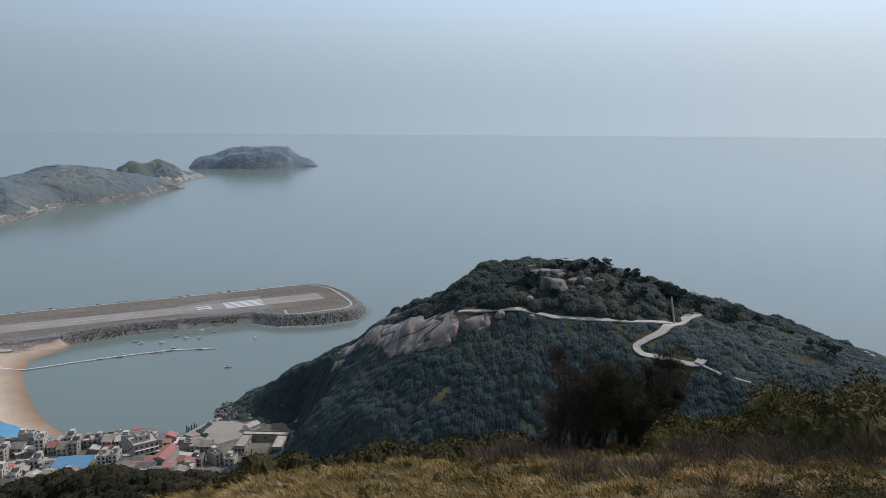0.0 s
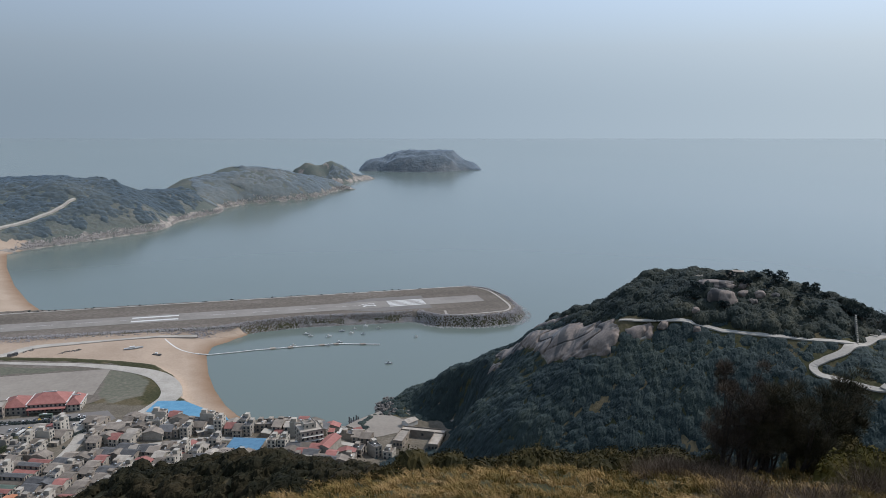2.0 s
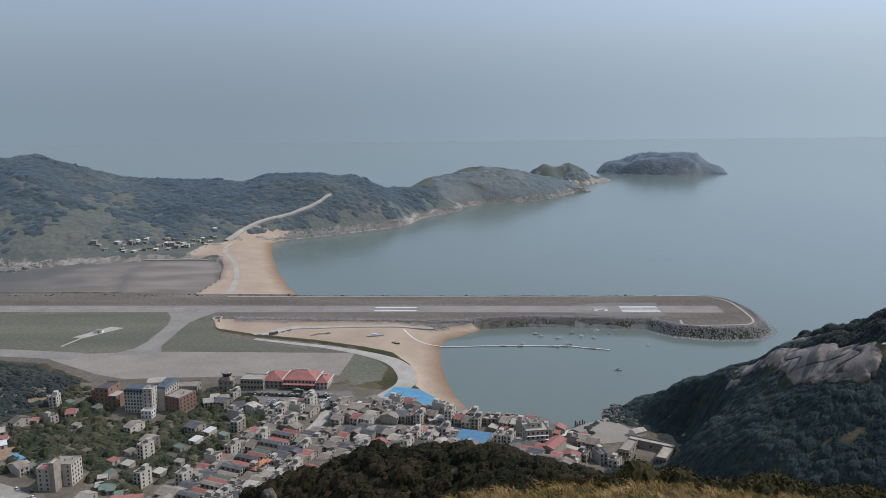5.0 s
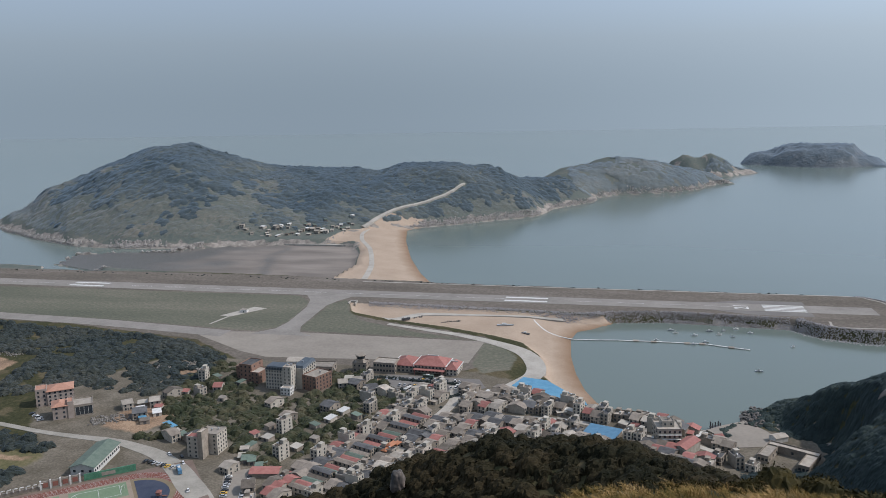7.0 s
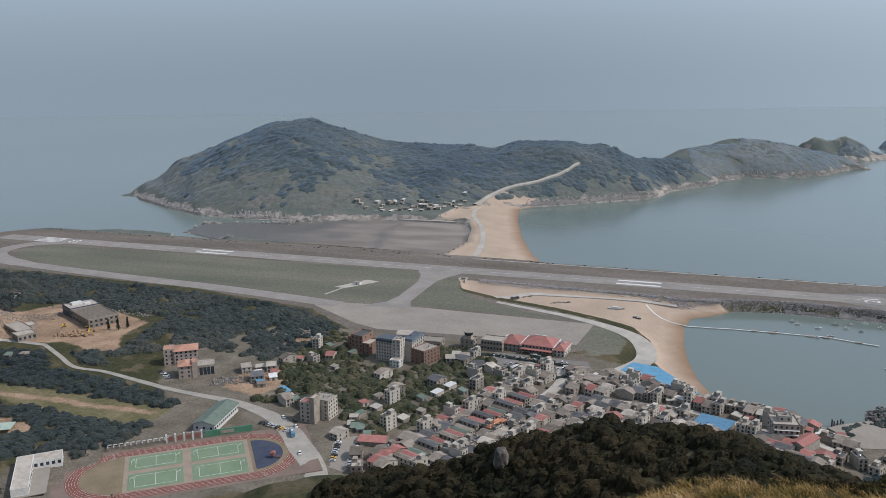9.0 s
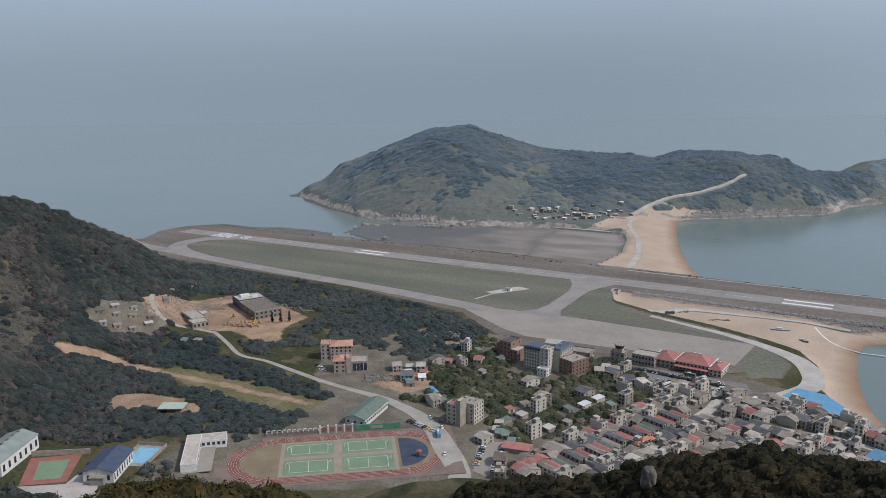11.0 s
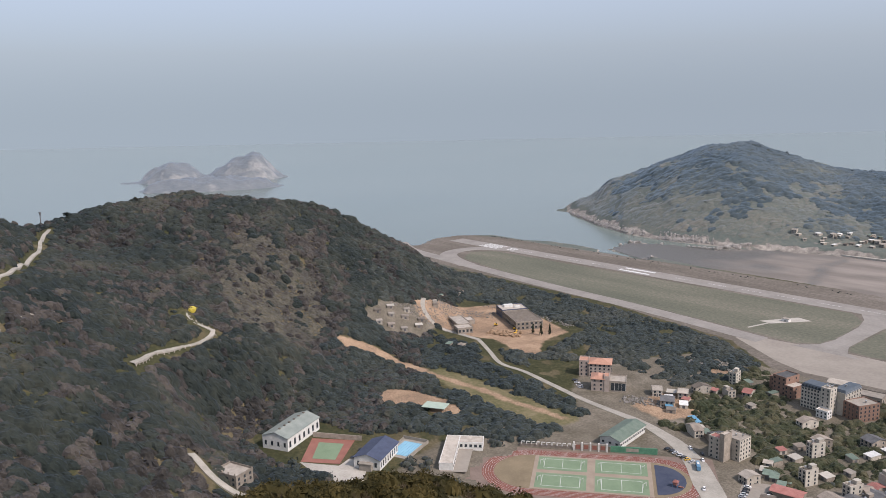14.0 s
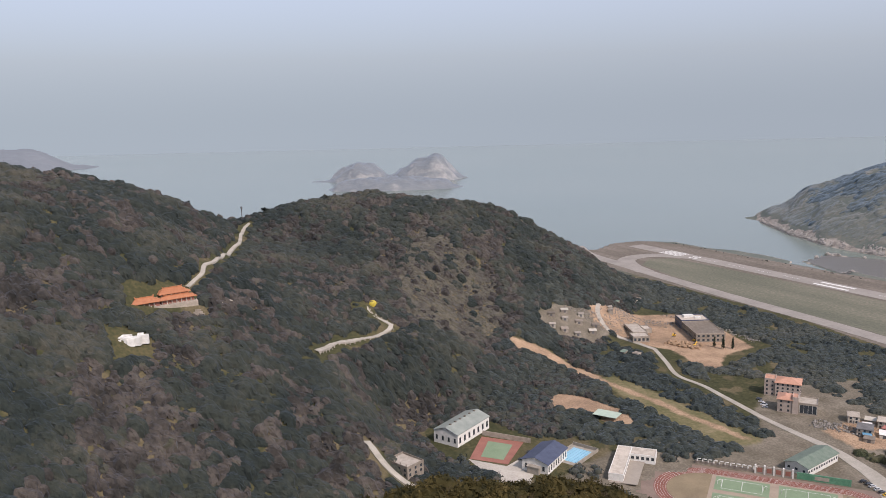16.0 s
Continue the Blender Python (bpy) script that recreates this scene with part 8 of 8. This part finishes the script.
quads_mesh("bare_scrub", twig_cloud(np.vstack(tw), np.concatenate([r.uniform(*s, len(b)) for b, s in zip(tw, th)]), 230, 16, 0.024), M_TWIG, "brown leafless scrub on the near slope", "scrub", kind="stuff")


def limb(bm, pts, r0, r1, sides=6):
    """A tapered limb along points."""
    rings = []
    for i, p in enumerate(pts):
        t = i / (len(pts) - 1)
        d = (pts[min(i + 1, len(pts) - 1)] - pts[max(i - 1, 0)]).normalized()
        a = d.orthogonal().normalized()
        b = d.cross(a)
        rad = r0 + (r1 - r0) * t
        rings.append([bm.verts.new(p + (a * math.cos(2 * math.pi * k / sides) + b * math.sin(2 * math.pi * k / sides)) * rad) for k in range(sides)])
    for p, q in zip(rings, rings[1:]):
        for k in range(sides):
            bm.faces.new((p[k - 1], p[k], q[k], q[k - 1]))


def wind_tree(label, x, y, height, spread, needles, seed, dense, mat=None):
    """A many-stemmed, wispy tree: stems, side limbs and sprays of fine needles."""
    rr = random.Random(seed)
    ob = thing("shrub_tree", label, "tree", x, y, 0, None, "wind-bent trees")
    bm = bmesh.new()
    ends = []
    for s in range(8):
        a = rr.uniform(0, 2 * math.pi)
        out = spread * rr.uniform(0.15, 0.9)
        top = Vector((math.cos(a) * out + 0.10 * height, math.sin(a) * out, height * rr.uniform(0.6, 0.98)))
        p0 = Vector((math.cos(a) * 0.3, math.sin(a) * 0.3, -0.4))
        line = [p0.lerp(top, t) + Vector((0, 0, -0.12 * height * math.sin(math.pi * t))) + Vector((rr.uniform(-.15, .15), rr.uniform(-.15, .15), 0)) * (4 * t * (1 - t)) for t in (0, 0.2, 0.4, 0.6, 0.8, 1.0)]
        limb(bm, line, 0.16, 0.03)
        for k in range(9):
            t = rr.uniform(0.45, 1.0)
            i = min(int(t * 5), 4)
            o = line[i].lerp(line[i + 1], t * 5 - i)
            e = o + Vector((rr.uniform(-1, 1) * 0.45 * spread, rr.uniform(-1, 1) * 0.45 * spread, rr.uniform(0.1, 0.9) * 0.24 * height))
            limb(bm, [o, o.lerp(e, 0.5) + Vector((0, 0, -0.1)), e], 0.05, 0.012, 4)
            ends += [o.lerp(e, 0.45), o.lerp(e, 0.7), o.lerp(e, 0.9), e]
    finish("trunk", bm, M_BARK, ob)
    r_ = np.random.RandomState(seed)
    tips = np.array([e[:] for e in ends])
    lumps = tips[r_.permutation(len(tips))[:60 if dense else 30]]
    size = r_.uniform(0.6, 1.15, len(lumps)) * (1.0 if dense else 0.8)
    k = r_.randint(0, len(lumps), needles)
    d = r_.normal(size=(needles, 3))
    d[:, 2] = d[:, 2] * 0.7 + 0.25
    d /= np.linalg.norm(d, axis=1)[:, None]
    c = lumps[k] + d * (size[k] * r_.uniform(0.35, 1.0, needles))[:, None]
    d = d + np.array((0.25, 0.0, 0.65)) + r_.normal(0, 0.3, (needles, 3))
    d *= (r_.uniform(0.2, 0.5, needles) / np.linalg.norm(d, axis=1))[:, None]
    b = r_.normal(size=(needles, 3))
    b *= (0.016 / np.linalg.norm(b, axis=1))[:, None]
    crown_ob = mesh_np("crown", np.stack([c - b, c + b, c + d + b * 0.4, c + d - b * 0.4], 1).reshape(-1, 3), np.arange(4 * needles).reshape(-1, 4), mat or M_PINE, parent=ob)
    return ob


def at_az(az, dist):
    return dist * math.sin(radians(az)), dist * math.cos(radians(az))


wind_tree("wispy dark wind-bent tree with bare lower stems", *at_az(34.9, 70), 8.8, 2.9, 15000, 21, False, M_RUST)
wind_tree("wispy dark wind-bent tree with leaning stems", *at_az(36.6, 70), 8.6, 2.4, 13000, 26, False, M_RUST)
wind_tree("dense dark wind-bent tree on the grassy slope", *at_az(38.0, 71), 7.4, 2.8, 34000, 22, True)
wind_tree("low dense wind-bent tree on the grassy slope", *at_az(39.8, 72), 6.8, 2.6, 34000, 23, True)
wind_tree("tall dark wind-bent tree beside brown scrub", *at_az(41.4, 77), 9.6, 2.6, 34000, 24, True)
wind_tree("small dark pine above the scrub", *at_az(46.5, 86), 5.5, 1.5, 5000, 25, True)
yellow = np.array([[-612.0, 252.0], [-616.0, 254.0], [-609.0, 255.0]])
woodland("flowering_bush", "bright yellow-green flowering bush by a road bend", yellow, np.array([3.6, 3.2, 2.8]), foliage("yellow_blossom", ((0.30, 0.25, 0.04), (0.42, 0.34, 0.06), (0.5, 0.42, 0.1))), 40, 61, (0.8, 1.1), 0.2, 2)


def broad_tree(label, x, y, height, spread, mat, seed, group):
    """A rounded tree: a short forked trunk and a crown of leaf clumps with gaps."""
    rr = random.Random(seed)
    ob = thing("tree", label, "tree", x, y, rr.uniform(0, 360), None, group)
    bm = bmesh.new()
    tops = []
    for k in range(7):
        a = 2 * math.pi * k / 7 + rr.uniform(-0.4, 0.4)
        out = spread * rr.uniform(0.15, 0.75)
        top = Vector((math.cos(a) * out, math.sin(a) * out, height * rr.uniform(0.45, 0.82)))
        limb(bm, [Vector((0, 0, -0.6)), Vector((0, 0, height * 0.25)), top.lerp(Vector((0, 0, height * 0.3)), 0.4), top], 0.22, 0.05, 5)
        tops.append(top)
    finish("trunk", bm, M_TRUNK, ob)
    cs = np.array([t[:] for t in tops])
    V = leaf_cloud(cs, np.array([spread * rr.uniform(0.34, 0.55) for _ in tops]), 110, (0.5, 1.1), seed, 0.75)
    mesh_np("crown", V.reshape(-1, 3), np.arange(4 * len(V)).reshape(-1, 4), mat, parent=ob)


crest = ((34.6, 11.35), (36.4, 11.4), (37.7, 11.55), (38.4, 11.78), (39.35, 11.94), (39.9, 12.0), (40.7, 12.19), (41.5, 12.48), (42.1, 12.55), (42.6, 12.6), (43.1, 12.6), (43.8, 12.83), (44.4, 13.1), (46.1, 13.6), (46.8, 13.76), (48.2, 14.15), (51.6, 15.4), (52.5, 15.46), (53.1, 15.58))
reach = sorted((n[0], n[2]) for n in HEADLAND)
for i, (az, dep) in enumerate(crest):
    dist = float(np.interp(az, *zip(*reach))) - 6
    x, y, top_z = polar(az, dep, dist)
    tall = min(10.0, max(4.5, top_z - float(land(np.array([x]), np.array([y]))[0])))
    broad_tree("dark rounded tree on the headland crest", x, y, tall, tall * (0.42 + 0.1 * (i % 3)), M_LEAF_NEAR, 80 + i, "headland crest trees")
rr = random.Random(77)
for i in range(34):
    x, y = rr.uniform(262, 352), rr.uniform(372, 440)
    if clear_of(np.array([x]), np.array([y]), [(HEAD_ROAD, 7), (HEAD_BEND, 7)])[0] and land(np.array([x]), np.array([y]))[0] > 108:
        tall = rr.uniform(5, 8.5)
        broad_tree("dark rounded tree above the headland road", x, y, tall, tall * rr.uniform(0.42, 0.58), M_LEAF_NEAR, 120 + i, "headland slope trees")
for az, dep, dist in ((-74.9, 6.73, 860), (-80.0, 6.04, 795), (-70.6, 5.86, 905)):
    x, y, top_z = polar(az, dep, dist)
    broad_tree("single dark tree on a hill crest", x, y, 8, 4.0, M_LEAF_HILL, int(-az * 10), "hill crest trees")
